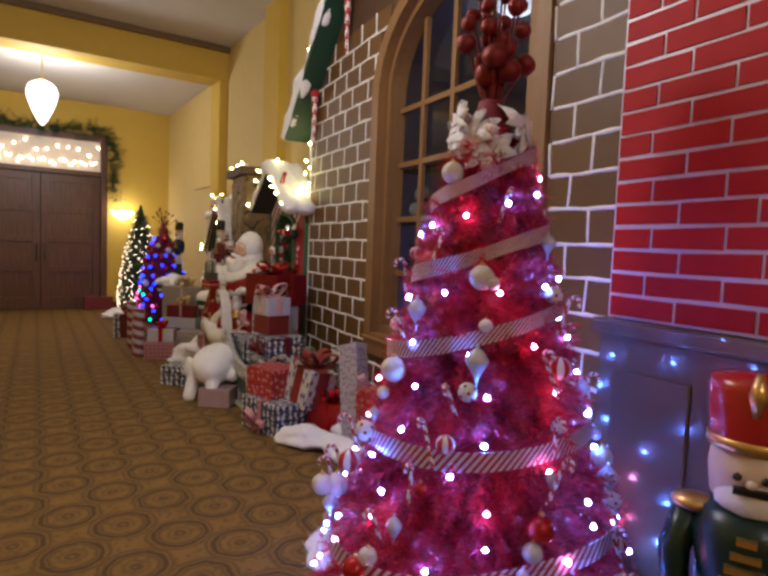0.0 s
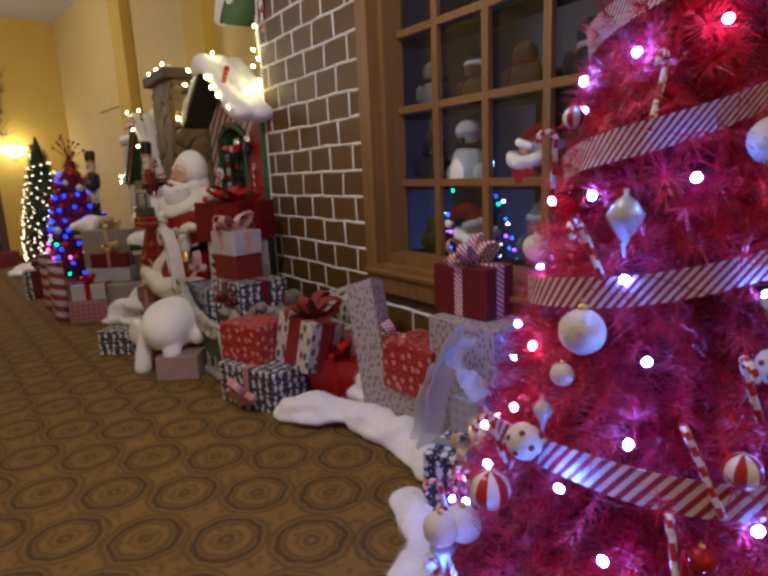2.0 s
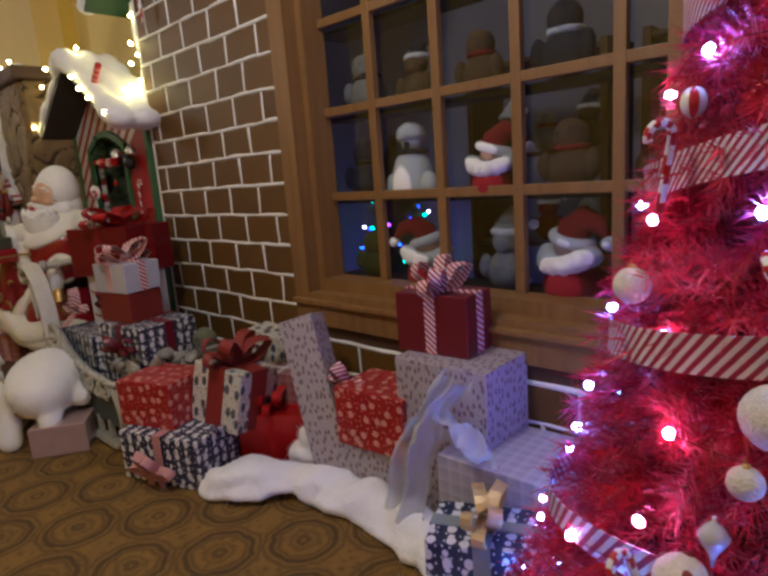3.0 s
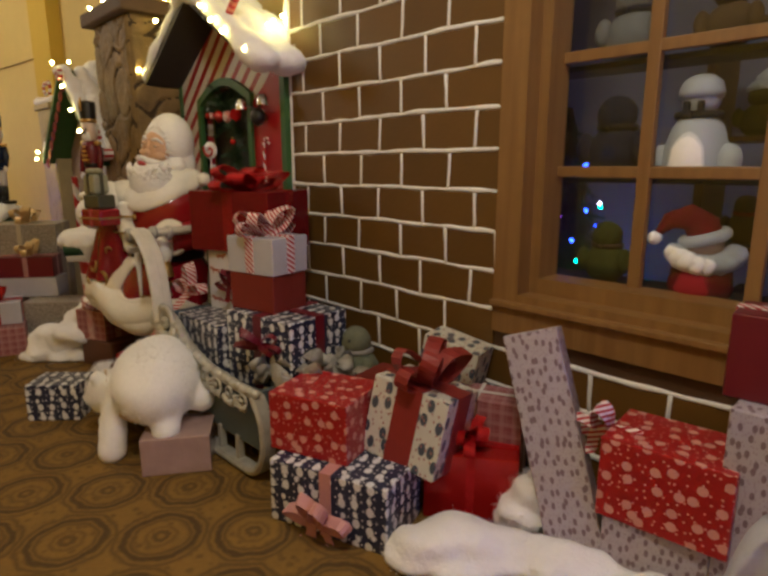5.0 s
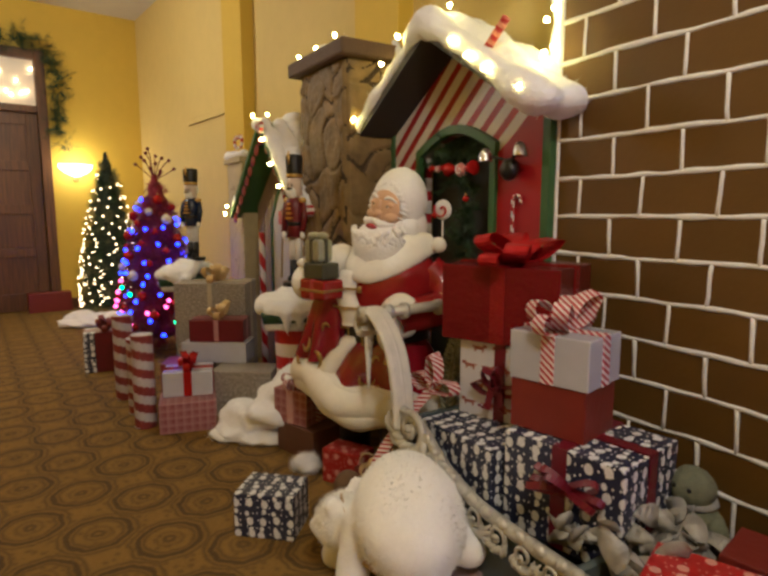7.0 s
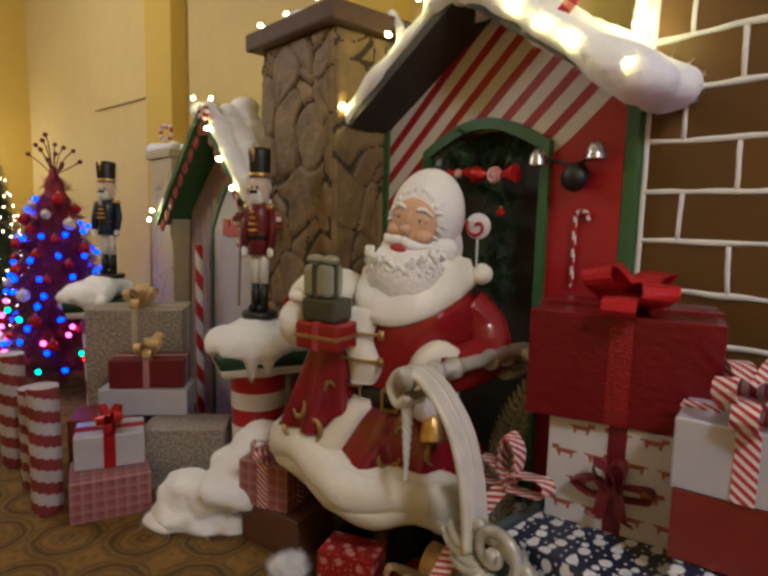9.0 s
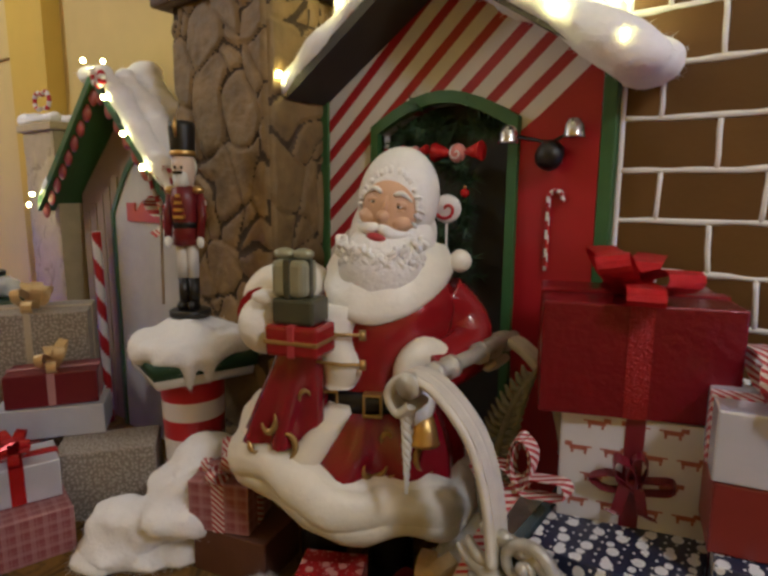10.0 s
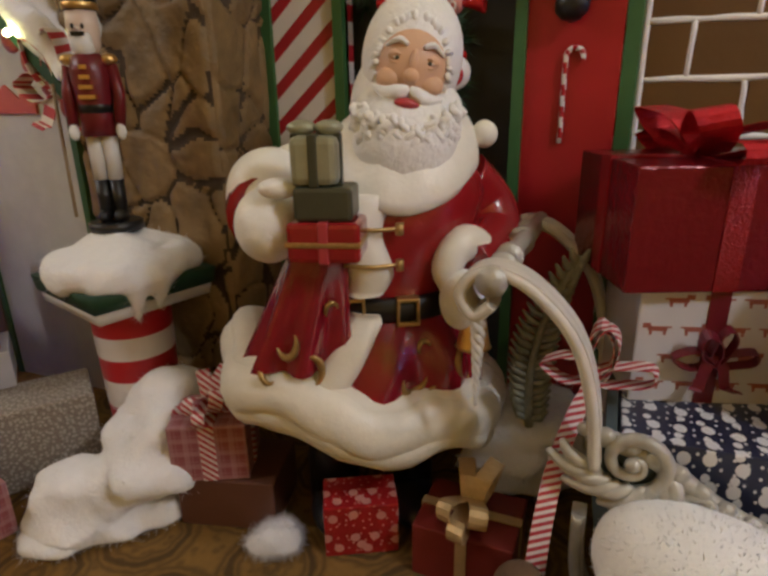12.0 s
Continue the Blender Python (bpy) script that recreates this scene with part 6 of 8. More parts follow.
gift("deep red present under the silver box", (1.78, 5.36), (1.84, 5.11), 0.21, 0.622, 0.785, REDPAPER, None)
gift("silver blue present with a striped bow", (1.775, 5.365), (1.835, 5.10), 0.22, 0.787, 0.945, SILVERP, STRIPE, [STRIPE], 0.16, False, None, True, 0.045)
tagged(bow("ribbon_bow", pose(1.765, 5.10, 0.50, 0, -50, 8), 0.12, [WINERIB], 0.022, 8, True, False, seed=41), "wine red ribbon bow on the navy present", "bow")
dog_box = gift("white paper present printed with brown dogs", (1.86, 5.72), (1.96, 5.38), 0.28, 0.40, 0.835, DOGS, WINERIB, None, cross=False, band=0.045)
bm = bmesh.new()
for r in range(6):
    for c in range(4):
        x, z, sx = 0.045 + 0.088 * c + 0.044 * (r % 2), 0.035 + 0.072 * r, 1 if (r + c) % 2 else -1
        if x > 0.33:
            continue
        for x0, x1, z0, z1 in ((-0.024, 0.020, 0.010, 0.022), (0.014, 0.032, 0.018, 0.030), (-0.034, -0.022, 0.018, 0.022), (-0.022, -0.016, 0, 0.011), (0.010, 0.016, 0, 0.011)):
            add_box(bm, x + min(sx * x0, sx * x1), x + max(sx * x0, sx * x1), -0.0012, 0.0, z + z0, z + z1)
part("printed_dogs", bm, mat("brown_dog_print", (0.33, 0.10, 0.07), 0.5), dog_box, "brown dog print")
tagged(bow("ribbon_bow", pose(1.893, 5.545, 0.665, 0, -12, 16), 0.10, [WINERIB], 0.028, 4, True, False, seed=14), "dark red ribbon bow on the dog paper present", "bow")
gift("large deep red present with a glittery red ribbon", (1.80, 5.76), (1.975, 5.34), 0.36, 0.84, 1.125, mat("purple_red_foil", (0.17, 0.006, 0.012), 0.2, 0.25, 0.15, 30, 0.3, 40), mat("sheer_red_ribbon", (0.27, 0.008, 0.010), 0.25, 0.3, 0.3, 150, 0.5, 200), [REDGLIT], 0.26, False, None, True, 0.055)
# carved plume on the far side of the sleigh front: overlapping ridges up a curved spine
bm = bmesh.new()
for i in range(22):
    f = i / 21
    y, z, wide = 5.97 - 0.10 * f * f + 0.02 * math.sin(3 * f), 0.34 + 0.50 * f, 0.055 * math.sin(math.pi * (0.25 + 0.68 * f)) + 0.012
    for sy in (-1, 1):
        add_tube(bm, [(2.02, y, z), (2.005, y + sy * 0.6 * wide, z + 0.018), (2.01, y + sy * wide, z + 0.044)], [0.010, 0.012, 0.004], 7)
add_tube(bm, [(2.015, 5.97 - 0.10 * (k / 9) ** 2 + 0.02 * math.sin(k / 3), 0.32 + 0.54 * k / 9) for k in range(10)], 0.014, 8)
part("carved_plume", bm, mat("tarnished_carving", (0.22, 0.22, 0.16), 0.45, 0.2, 0.5, 30, 0.4, 60), sl, "tarnished carved plume", True)
SAGE = mat("sage_plush", (0.17, 0.18, 0.12), 0.95, 0, 0.25, 40, 0.6, 150)
TISSUE = mat("silver_grey_tissue", (0.36, 0.34, 0.30), 0.55, 0.15, 0.4, 25, 0.4, 50)


def crumple(label, place, spread, count, size, material, seed):
    """Loose crumpled leaves of stiff tissue, each a bent strip that narrows to its ends."""
    r_ = random.Random(seed)
    bm = bmesh.new()
    for k in range(count):
        base = Vector((r_.uniform(-1, 1) * spread[0], r_.uniform(-1, 1) * spread[1], r_.random() ** 2 * spread[2]))
        d = Vector((r_.uniform(-1, 1), r_.uniform(-1, 1), r_.uniform(-0.1, 1.0))).normalized()
        side = d.cross(Vector((r_.uniform(-1, 1), r_.uniform(-1, 1), r_.uniform(-1, 1)))).normalized()
        ln, bend = size * r_.uniform(0.7, 1.3), r_.uniform(0.2, 0.9)
        pts, ac = [], []
        for i in range(8):
            f = i / 7
            pts.append(base + d * ln * f + side.cross(d) * bend * ln * f * f + Vector((0, 0, -0.35 * ln * f * f)))
            ac.append((side + 0.5 * d * math.sin(4 * f + k)).normalized() * (0.012 + 0.55 * size * math.sin(math.pi * (0.1 + 0.85 * f))))
        add_strip(bm, pts, ac, 0.0012)
    low = min(v.co.z for v in bm.verts)
    for v in bm.verts:
        v.co.z -= low
    ob = part("crumpled_tissue", bm, material, None, "", True)
    ob.matrix_basis = pose(*place)
    return tagged(ob, label, "tissue paper", kind="stuff")


crumple("crumpled silver grey tissue in the sleigh", (1.80, 5.04, 0.30), (0.10, 0.05, 0.05), 26, 0.10, TISSUE, 3)
crumple("crumpled pale tissue at the back of the sleigh", (1.78, 4.86, 0.24), (0.07, 0.06, 0.12), 24, 0.11, TISSUE, 8)
crumple("crumpled grey tissue behind the red present", (2.00, 4.88, 0.30), (0.08, 0.06, 0.06), 20, 0.10, TISSUE, 12)
plush("plush_elf", "sage green plush toy slumped by the wall", (2.17, 4.95, 0.26), SAGE, GREYPL, None, 1.15)

# ---- white plush bear ----
bm = bmesh.new()
add_ball(bm, (0.01, -0.01, 0.325), (0.188, 0.272, 0.160), pose(0, 0, 0, 10, 0, -28), 0.05, 6, 4)
add_ball(bm, (-0.13, 0.20, 0.24), (0.10, 0.10, 0.10), None, 0.08, 9, 3)
add_ball(bm, (-0.175, 0.26, 0.205), (0.05, 0.055, 0.045), None, 0.05, 9, 3)
for dx, dy in ((-0.19, 0.16), (-0.05, 0.25)):
    add_ball(bm, (dx, dy, 0.33), (0.035, 0.02, 0.04), None, 0.05, 9, 2)
for a, b in (((-0.13, 0.08, 0.28), (-0.20, 0.02, 0.04)), ((-0.05, 0.17, 0.22), (-0.10, 0.30, 0.05)), ((0.0, -0.16, 0.28), (-0.06, -0.22, 0.17)), ((0.10, -0.12, 0.28), (0.13, -0.18, 0.24))):
    a, b = Vector(a), Vector(b)
    for i in range(7):
        add_ball(bm, a.lerp(b, i / 6), (0.06, 0.06, 0.06), None, 0.2, 9, 2)
add_ball(bm, (-0.215, 0.285, 0.215), 0.014, sub=1, index=1)
ob = part("plush_polar_bear", bm, [FUR, BLACKP])
ob.matrix_basis = pose(1.47, 5.52, 0.0)
soften(ob, 0.013)
tagged(ob, "white plush polar bear lying over a pink box", "plush toy")
verts, faces = [], []
rf = random.Random(5)
turn_ = pose(0, 0, 0, 10, 0, -28).to_3x3()
for k in range(9000):
    v = Vector((rf.gauss(0, 1), rf.gauss(0, 1), rf.gauss(0, 1))).normalized()
    if k % 4 == 3:
        p, d = Vector((-0.13, 0.20, 0.24)) + v * 0.098, v
    else:
        p, d = Vector((0.01, -0.01, 0.325)) + turn_ @ Vector((v.x * 0.185, v.y * 0.268, v.z * 0.157)), turn_ @ v
    d = (d + 0.5 * Vector((rf.gauss(0, 1), rf.gauss(0, 1), rf.gauss(0, 1) - 0.5))).normalized()
    sd = d.cross(Vector((rf.gauss(0, 1), rf.gauss(0, 1), rf.gauss(0, 1)))).normalized() * 0.0014
    n0 = len(verts)
    verts.extend((tuple(p - sd), tuple(p + sd), tuple(p + d * rf.uniform(0.008, 0.018))))
    faces.append((n0, n0 + 1, n0 + 2))
needle_part("fur", verts, faces, FUR, ob)["kind"] = "stuff"
bm = bmesh.new()
add_strip(bm, curve([(1.32, 5.70, 0.33), (1.30, 5.60, 0.26), (1.33, 5.50, 0.20), (1.40, 5.38, 0.19)]), Vector((0.2, 0.1, 0.6)).normalized() * 0.045, 0.004)
tagged(part("fringed_scarf", bm, mat("gold_cream_scarf", (0.5, 0.36, 0.22), 0.8, 0, 0.3, 60, 0.5)), "gold fringed scarf on the plush bear", "scarf")
bm = bmesh.new()
add_ball(bm, (0, 0, 0.12), (0.07, 0.08, 0.11), None, 0.08, 10, 3)
add_ball(bm, (0, 0.0, 0.26), (0.055, 0.06, 0.06), None, 0.08, 10, 3, 1)
ob = part("plush_reindeer", bm, [mat("brown_plush", (0.14, 0.08, 0.04)), BROWNPL])
ob.matrix_basis = pose(1.46, 5.90, 0.0)
tagged(ob, "brown plush toy behind the white bear", "plush toy")

# ---- the statue ----
SKIN2 = mat("painted_face", (0.66, 0.41, 0.24), 0.42, 0, 0.10, 24, 0.05)
CREAMF = mat("cream_painted_fur", (0.84, 0.80, 0.70), 0.4, 0, 0.08, 26, 0.2, 46)
BEARD = mat("white_painted_beard", (0.86, 0.84, 0.80), 0.42, 0, 0.06, 30, 0.5, 60)
COAT = mat("glossy_red_coat_paint", (0.27, 0.010, 0.012), 0.2, 0, 0.14, 14, 0.12, 20, coat=0.5)
SKIRT = mat("glossy_wine_skirt_paint", (0.25, 0.008, 0.018), 0.13, 0, 0.25, 12, 0.25, 14, coat=0.9)
bm = bmesh.new()
F, B_, C_, S_, K_, BK, GD, LIP, WH, DG = range(10)
def hem_at(a, grow=0.0):
    """The robe's lower edge, which hangs lower on one side."""
    r = 0.298 + grow + 0.014 * math.sin(7 * a + 1)
    return Vector((-0.11 + r * math.cos(a), 0.82 * r * math.sin(a), 0.605 - 0.07 * math.cos(a) + 0.016 * math.sin(5 * a)))


def robe_at(a, f, lift=0.0):
    """A place on the robe's skirt, from the waist (0) down to the hem (1)."""
    low = hem_at(a)
    top = Vector((-0.055 + 0.172 * math.cos(a), -0.02 + 0.165 * math.sin(a), 0.83))
    q = top.lerp(low, f)
    fold = (0.012 * f + lift) + 0.020 * f * math.sin(11 * a) + 0.05 * math.sin(math.pi * f) * 0.6
    return q + Vector((math.cos(a), math.sin(a), 0)) * fold


n, rows_ = 88, 10
rings = [[bm.verts.new(robe_at(2 * math.pi * j / n, i / (rows_ - 1))) for j in range(n)] for i in range(rows_)]
for i in range(rows_ - 1):
    for j in range(n):
        f = bm.faces.new((rings[i + 1][j], rings[i + 1][(j + 1) % n], rings[i][(j + 1) % n], rings[i][j]))
        f.material_index, f.smooth = K_, True


def fur_roll(points, radius, flat=1.0, index=F, seed=0.0):
    """A soft roll of fur: a bar with a lumpy, uneven surface."""
    vs = add_tube(bm, points, radius, 16, index)
    for v in vs:
        q = v.co * 8 + Vector((seed, 0, 0))
        k = noise.noise(q) * 0.012 + noise.noise(q * 3.1) * 0.004
        v.co += Vector((noise.noise(q + Vector((3, 0, 0))) * 0.009, noise.noise(q + Vector((0, 7, 0))) * 0.008, k))


fur_roll([hem_at(2 * math.pi * j / 96, 0.012) - Vector((0, 0, 0.012)) for j in range(97)], 0.070)
fur_roll([hem_at(2 * math.pi * j / 96, 0.014) - Vector((0, 0, 0.052 + 0.010 * math.sin(16 * math.pi * j / 96))) for j in range(97)], 0.058, seed=3)
fur_roll([hem_at(2 * math.pi * j / 96, 0.0) + Vector((0, 0, 0.028)) for j in range(97)], 0.045, seed=6)
# coat
ring_z = [(0.81, 0.172, -0.055), (0.90, 0.19, -0.05), (1.0, 0.208, -0.035), (1.07, 0.205, -0.02), (1.12, 0.178, -0.01), (1.17, 0.13, 0.0), (1.21, 0.08, 0.005)]
rings = [[bm.verts.new((cx + r * math.cos(2 * math.pi * j / 40), -0.02 + 0.95 * r * math.sin(2 * math.pi * j / 40), z)) for j in range(40)] for z, r, cx in ring_z]
for i in range(len(rings) - 1):
    for j in range(40):
        f = bm.faces.new((rings[i][j], rings[i][(j + 1) % 40], rings[i + 1][(j + 1) % 40], rings[i + 1][j]))
        f.material_index, f.smooth = C_, True
# fur down the front in two flat bands, above and below the belt
def flat_band(points, wide, thick, seed):
    """A flat padded band of fur."""
    rr = []
    pts = [Vector(p) for p in points]
    for i, p in enumerate(pts):
        w = wide[i]
        rr.append([bm.verts.new(p + Vector((w * math.cos(t), thick * math.sin(t) * (1 + 0.25 * noise.noise(p * 14 + Vector((seed, t, 0)))), 0.004 * noise.noise(p * 30 + Vector((t, seed, 0)))))) for t in [2 * math.pi * k / 16 for k in range(16)]])
    for i in range(len(rr) - 1):
        for k in range(16):
            f = bm.faces.new((rr[i][k], rr[i][(k + 1) % 16], rr[i + 1][(k + 1) % 16], rr[i + 1][k]))
            f.material_index, f.smooth = F, True
    for cap in (rr[0], rr[-1]):
        f = bm.faces.new(cap)
        f.material_index = F


flat_band([(-0.122 + 0.012 * math.sin(i * 0.5), -0.185 - 0.018 * math.sin(math.pi * i / 15), 0.873 + 0.0145 * i) for i in range(16)], [0.040 + 0.012 * min(1, i / 3) for i in range(16)], 0.042, 2.0)
low_band = []
for i in range(16):
    f = i / 15
    q = robe_at(math.radians(-109 - 7 * f * f), f, 0.004)
    low_band.append((q.x + 0.0, q.y, q.z))
flat_band(low_band, [0.042 + 0.016 * (i / 15) ** 1.5 for i in range(16)], 0.030, 4.0)
# belt, buckle, toggles
add_lathe(bm, [(0.176, 0.806), (0.192, 0.810), (0.192, 0.857), (0.176, 0.861)], 40, pose(-0.052, -0.02, 0), BK)
for bx in (-0.15, -0.03):
    for x0, x1, z0, z1 in ((-0.026, -0.019, 0.806, 0.862), (0.019, 0.026, 0.806, 0.862), (-0.026, 0.026, 0.802, 0.810), (-0.026, 0.026, 0.857, 0.865)):
        add_box(bm, bx + x0, bx + x1, -0.222 + 0.02 * (bx < -0.1), -0.19, z0, z1, 0.002, index=GD)
for z, x0 in ((0.948, -0.17), (1.024, -0.13)):
    add_tube(bm, curve([(x0, -0.243, z + 0.006), (-0.11, -0.252, z + 0.002), (-0.05, -0.235, z)], 4), 0.0045, 8, GD)
    add_tube(bm, [(-0.052, -0.24, z - 0.012), (-0.052, -0.24, z + 0.012)], 0.009, 10, GD)
# gold leaves and curls on the robe
r_ = random.Random(4)
for a0, ff, s, turn in ((-75, 0.62, 1.0, 0.0), (-62, 0.80, 0.8, 0.8), (-48, 0.55, 0.9, 2.0), (-35, 0.75, 0.8, 0.4), (-128, 0.60, 1.0, 2.4), (-140, 0.78, 1.1, 0.2), (-150, 0.5, 1.0, 1.2), (-163, 0.70, 1.1, 2.9), (-132, 0.38, 0.7, 0.7), (-158, 0.32, 0.7, 2.2), (-178, 0.5, 0.9, 1.0), (-70, 0.35, 0.5, 2.6)):
    pts = []
    for t in np.linspace(0, 3.4, 14):
        pts.append(robe_at(math.radians(a0 + 6.5 * s * math.cos(t + turn)), ff + 0.13 * s * math.sin(t + turn), 0.0))
    add_tube(bm, pts, [0.002 + 0.0085 * s * math.sin(math.pi * i / 13) for i in range(14)], 8, GD)
# broad fur collar lying over the shoulders
n, prof = 64, [(0.085, 1.225), (0.125, 1.228), (0.158, 1.205), (0.182, 1.170), (0.198, 1.135), (0.205, 1.108), (0.198, 1.092), (0.175, 1.092)]
rings = []
for i, (r, z) in enumerate(prof):
    ring = []
    for j in range(n):
        a = 2 * math.pi * j / n
        ahead = max(0.0, -math.sin(a))
        r2 = 0.93 * r * (1 - 0.14 * (1 - ahead) * i / 7)
        p = Vector((-0.045 * ahead * i / 7 + 1.0 * r2 * math.cos(a), -0.012 + r2 * math.sin(a) - 0.040 * ahead * i / 7, z + 0.070 * (1 - ahead) * i / 7 - 0.050 * ahead ** 2 * i / 7))
        k = 0.004 + 0.010 * noise.noise(p * 16) + 0.006 * noise.noise(p * 40)
        ring.append(bm.verts.new(p + Vector((math.cos(a) * k, math.sin(a) * k, 0.6 * k))))
    rings.append(ring)
for i in range(len(rings) - 1):
    for j in range(n):
        f = bm.faces.new((rings[i + 1][j], rings[i + 1][(j + 1) % n], rings[i][(j + 1) % n], rings[i][j]))
        f.material_index, f.smooth = F, True
add_ball(bm, (0.190, -0.01, 1.190), 0.032, None, 0.08, 12, 3, F)
# head in a smooth hood, turned and tilted a little
HEAD = pose(0.010, -0.012, 1.328, 0, 11, -8)


def head(x, y, z):
    return HEAD @ Vector((x, y, z))


add_ball(bm, HEAD @ Vector((0, 0.0, 0.025)), (0.113, 0.120, 0.143), HEAD, 0.012, 5, 4, B_)
add_ball(bm, HEAD @ Vector((0, 0.02, -0.075)), (0.124, 0.116, 0.135), HEAD, 0.02, 7, 4, B_)
add_ball(bm, HEAD @ Vector((0, -0.068, 0.002)), (0.078, 0.076, 0.090), HEAD, 0.0, 1, 4, S_)
for sx in (-1, 1):
    add_ball(bm, HEAD @ Vector((0.042 * sx, -0.112, -0.024)), (0.030, 0.028, 0.022), HEAD, sub=3, index=S_)
    add_ball(bm, HEAD @ Vector((0.036 * sx, -0.125, 0.020)), (0.019, 0.012, 0.012), HEAD, sub=3, index=S_)
    add_ball(bm, HEAD @ Vector((0.035 * sx, -0.1325, 0.016)), (0.009, 0.0055, 0.0032), HEAD, sub=3, index=WH)
    add_ball(bm, HEAD @ Vector((0.034 * sx, -0.1375, 0.016)), (0.0042, 0.0025, 0.0040), HEAD, sub=2, index=DG)
    add_tube(bm, [head(0.022 * sx, -0.133, 0.021), head(0.036 * sx, -0.138, 0.0245), head(0.050 * sx, -0.127, 0.018)], 0.0028, 6, S_)
    add_tube(bm, [head(0.024 * sx, -0.134, 0.008), head(0.036 * sx, -0.136, 0.006), head(0.048 * sx, -0.128, 0.009)], 0.0028, 6, S_)
    add_tube(bm, curve([head(0.016 * sx, -0.138, 0.042), head(0.037 * sx, -0.133, 0.050), head(0.062 * sx, -0.110, 0.034)], 4), [0.003, 0.005, 0.006, 0.0065, 0.0065, 0.006, 0.005, 0.004, 0.002], 8, B_)
    # moustache
    add_tube(bm, curve([head(0.001 * sx, -0.166, -0.040), head(0.022 * sx, -0.168, -0.048), head(0.048 * sx, -0.150, -0.052), head(0.074 * sx, -0.120, -0.044)], 4), [0.009, 0.011, 0.013, 0.0145, 0.015, 0.015, 0.0145, 0.013, 0.012, 0.010, 0.008, 0.006, 0.003], 10, B_)
    # hair that sweeps back along the hood's edge
    for k in range(12):
        g = -0.25 + 1.75 * k / 11 + 0.09 * math.sin(7.3 * k)
        ex, ez = 0.074 * math.cos(g), 0.004 + 0.088 * math.sin(g)
        ox, oz = (0.010 + 0.005 * (k % 3)) * math.cos(g), (0.024 + 0.01 * (k % 2)) * math.sin(g) - 0.014
        pts = curve([head(ex * sx * 0.95, -0.098, ez * 0.97), head((ex + 0.4 * ox) * sx, -0.095, ez + 0.5 * oz + 0.004), head((ex + ox) * sx, -0.060, ez + oz)], 4)
        add_tube(bm, pts, [u * (0.6 + 0.5 * ((k * 0.618) % 1)) for u in (0.004, 0.006, 0.0075, 0.008, 0.008, 0.007, 0.006, 0.004, 0.002)], 7, B_)
add_ball(bm, HEAD @ Vector((0, -0.146, -0.014)), (0.0165, 0.018, 0.0155), HEAD, sub=3, index=S_)
add_ball(bm, HEAD @ Vector((0, -0.140, 0.012)), (0.009, 0.012, 0.026), HEAD, sub=3, index=S_)
add_ball(bm, HEAD @ Vector((0, -0.176, -0.066)), (0.026, 0.014, 0.0105), HEAD, sub=3, index=LIP)
# full rounded beard with low wavy locks
r_ = random.Random(11)
add_ball(bm, (-0.022, -0.128, 1.180), (0.113, 0.088, 0.110), None, 0.03, 12, 4, B_)
add_ball(bm, (0.0, -0.055, 1.25), (0.120, 0.072, 0.075), None, 0.03, 12, 4, B_)
for k in range(150):
    a, f_ = r_.uniform(-1.45, 1.45), r_.random()
    wide = math.sqrt(max(0.05, 1 - (f_ * 0.93) ** 2.4))
    x = -0.014 + 0.115 * math.sin(a) * wide - 0.012 * f_
    y = -0.122 - 0.086 * math.cos(a) * wide
    z = 1.236 - 0.132 * f_ + 0.05 * abs(math.sin(a)) ** 1.5
    w = r_.uniform(0.005, 0.010) * r_.choice((-1, 1))
    pts = curve([(x, y + 0.004, z), (x + w, y - 0.003, z - 0.010), (x - w, y - 0.002, z - 0.022), (x + 0.5 * w, y + 0.006, z - 0.034)], 3)
    add_tube(bm, pts, [0.003] + [0.0075] * (len(pts) - 2) + [0.002], 7, B_)
# the arm that holds presents
arm = curve([(-0.17, 0.0, 1.09), (-0.27, -0.01, 1.08), (-0.335, -0.06, 1.06), (-0.33, -0.16, 1.05)])
add_tube(bm, arm, list(np.linspace(0.075, 0.078, len(arm))), 16, C_)
add_ball(bm, (-0.318, -0.085, 1.085), (0.094, 0.096, 0.094), None, 0.06, 9, 4, F)
add_ball(bm, (-0.25, -0.04, 1.10), (0.085, 0.085, 0.085), None, 0.06, 9, 4, F)
add_ball(bm, (-0.318, -0.190, 1.035), (0.072, 0.092, 0.078), pose(0, 0, 0, 0, 0, 0), 0.03, 7, 4, WH)
add_ball(bm, (-0.29, -0.262, 1.118), (0.042, 0.026, 0.020), None, 0.05, 9, 3, WH)
TURN = pose(-0.20, -0.285, 0, 0, 0, -14)
add_box(bm, -0.072, 0.070, -0.055, 0.055, 0.985, 1.062, 0.010, TURN, C_)
add_box(bm, -0.056, 0.056, -0.046, 0.046, 1.063, 1.125, 0.008, TURN, DG)
add_box(bm, -0.060, 0.030, -0.040, 0.040, 1.126, 1.215, 0.014, TURN, 10)
add_box(bm, -0.024, -0.006, -0.043, 0.043, 1.124, 1.218, 0.003, TURN, DG)
add_box(bm, -0.063, 0.033, -0.009, 0.009, 1.124, 1.218, 0.003, TURN, DG)
add_box(bm, -0.010, 0.010, -0.057, 0.057, 0.984, 1.064, 0.003, TURN, LIP)
add_box(bm, -0.074, 0.072, -0.0575, 0.0575, 1.016, 1.026, 0.002, TURN, GD)
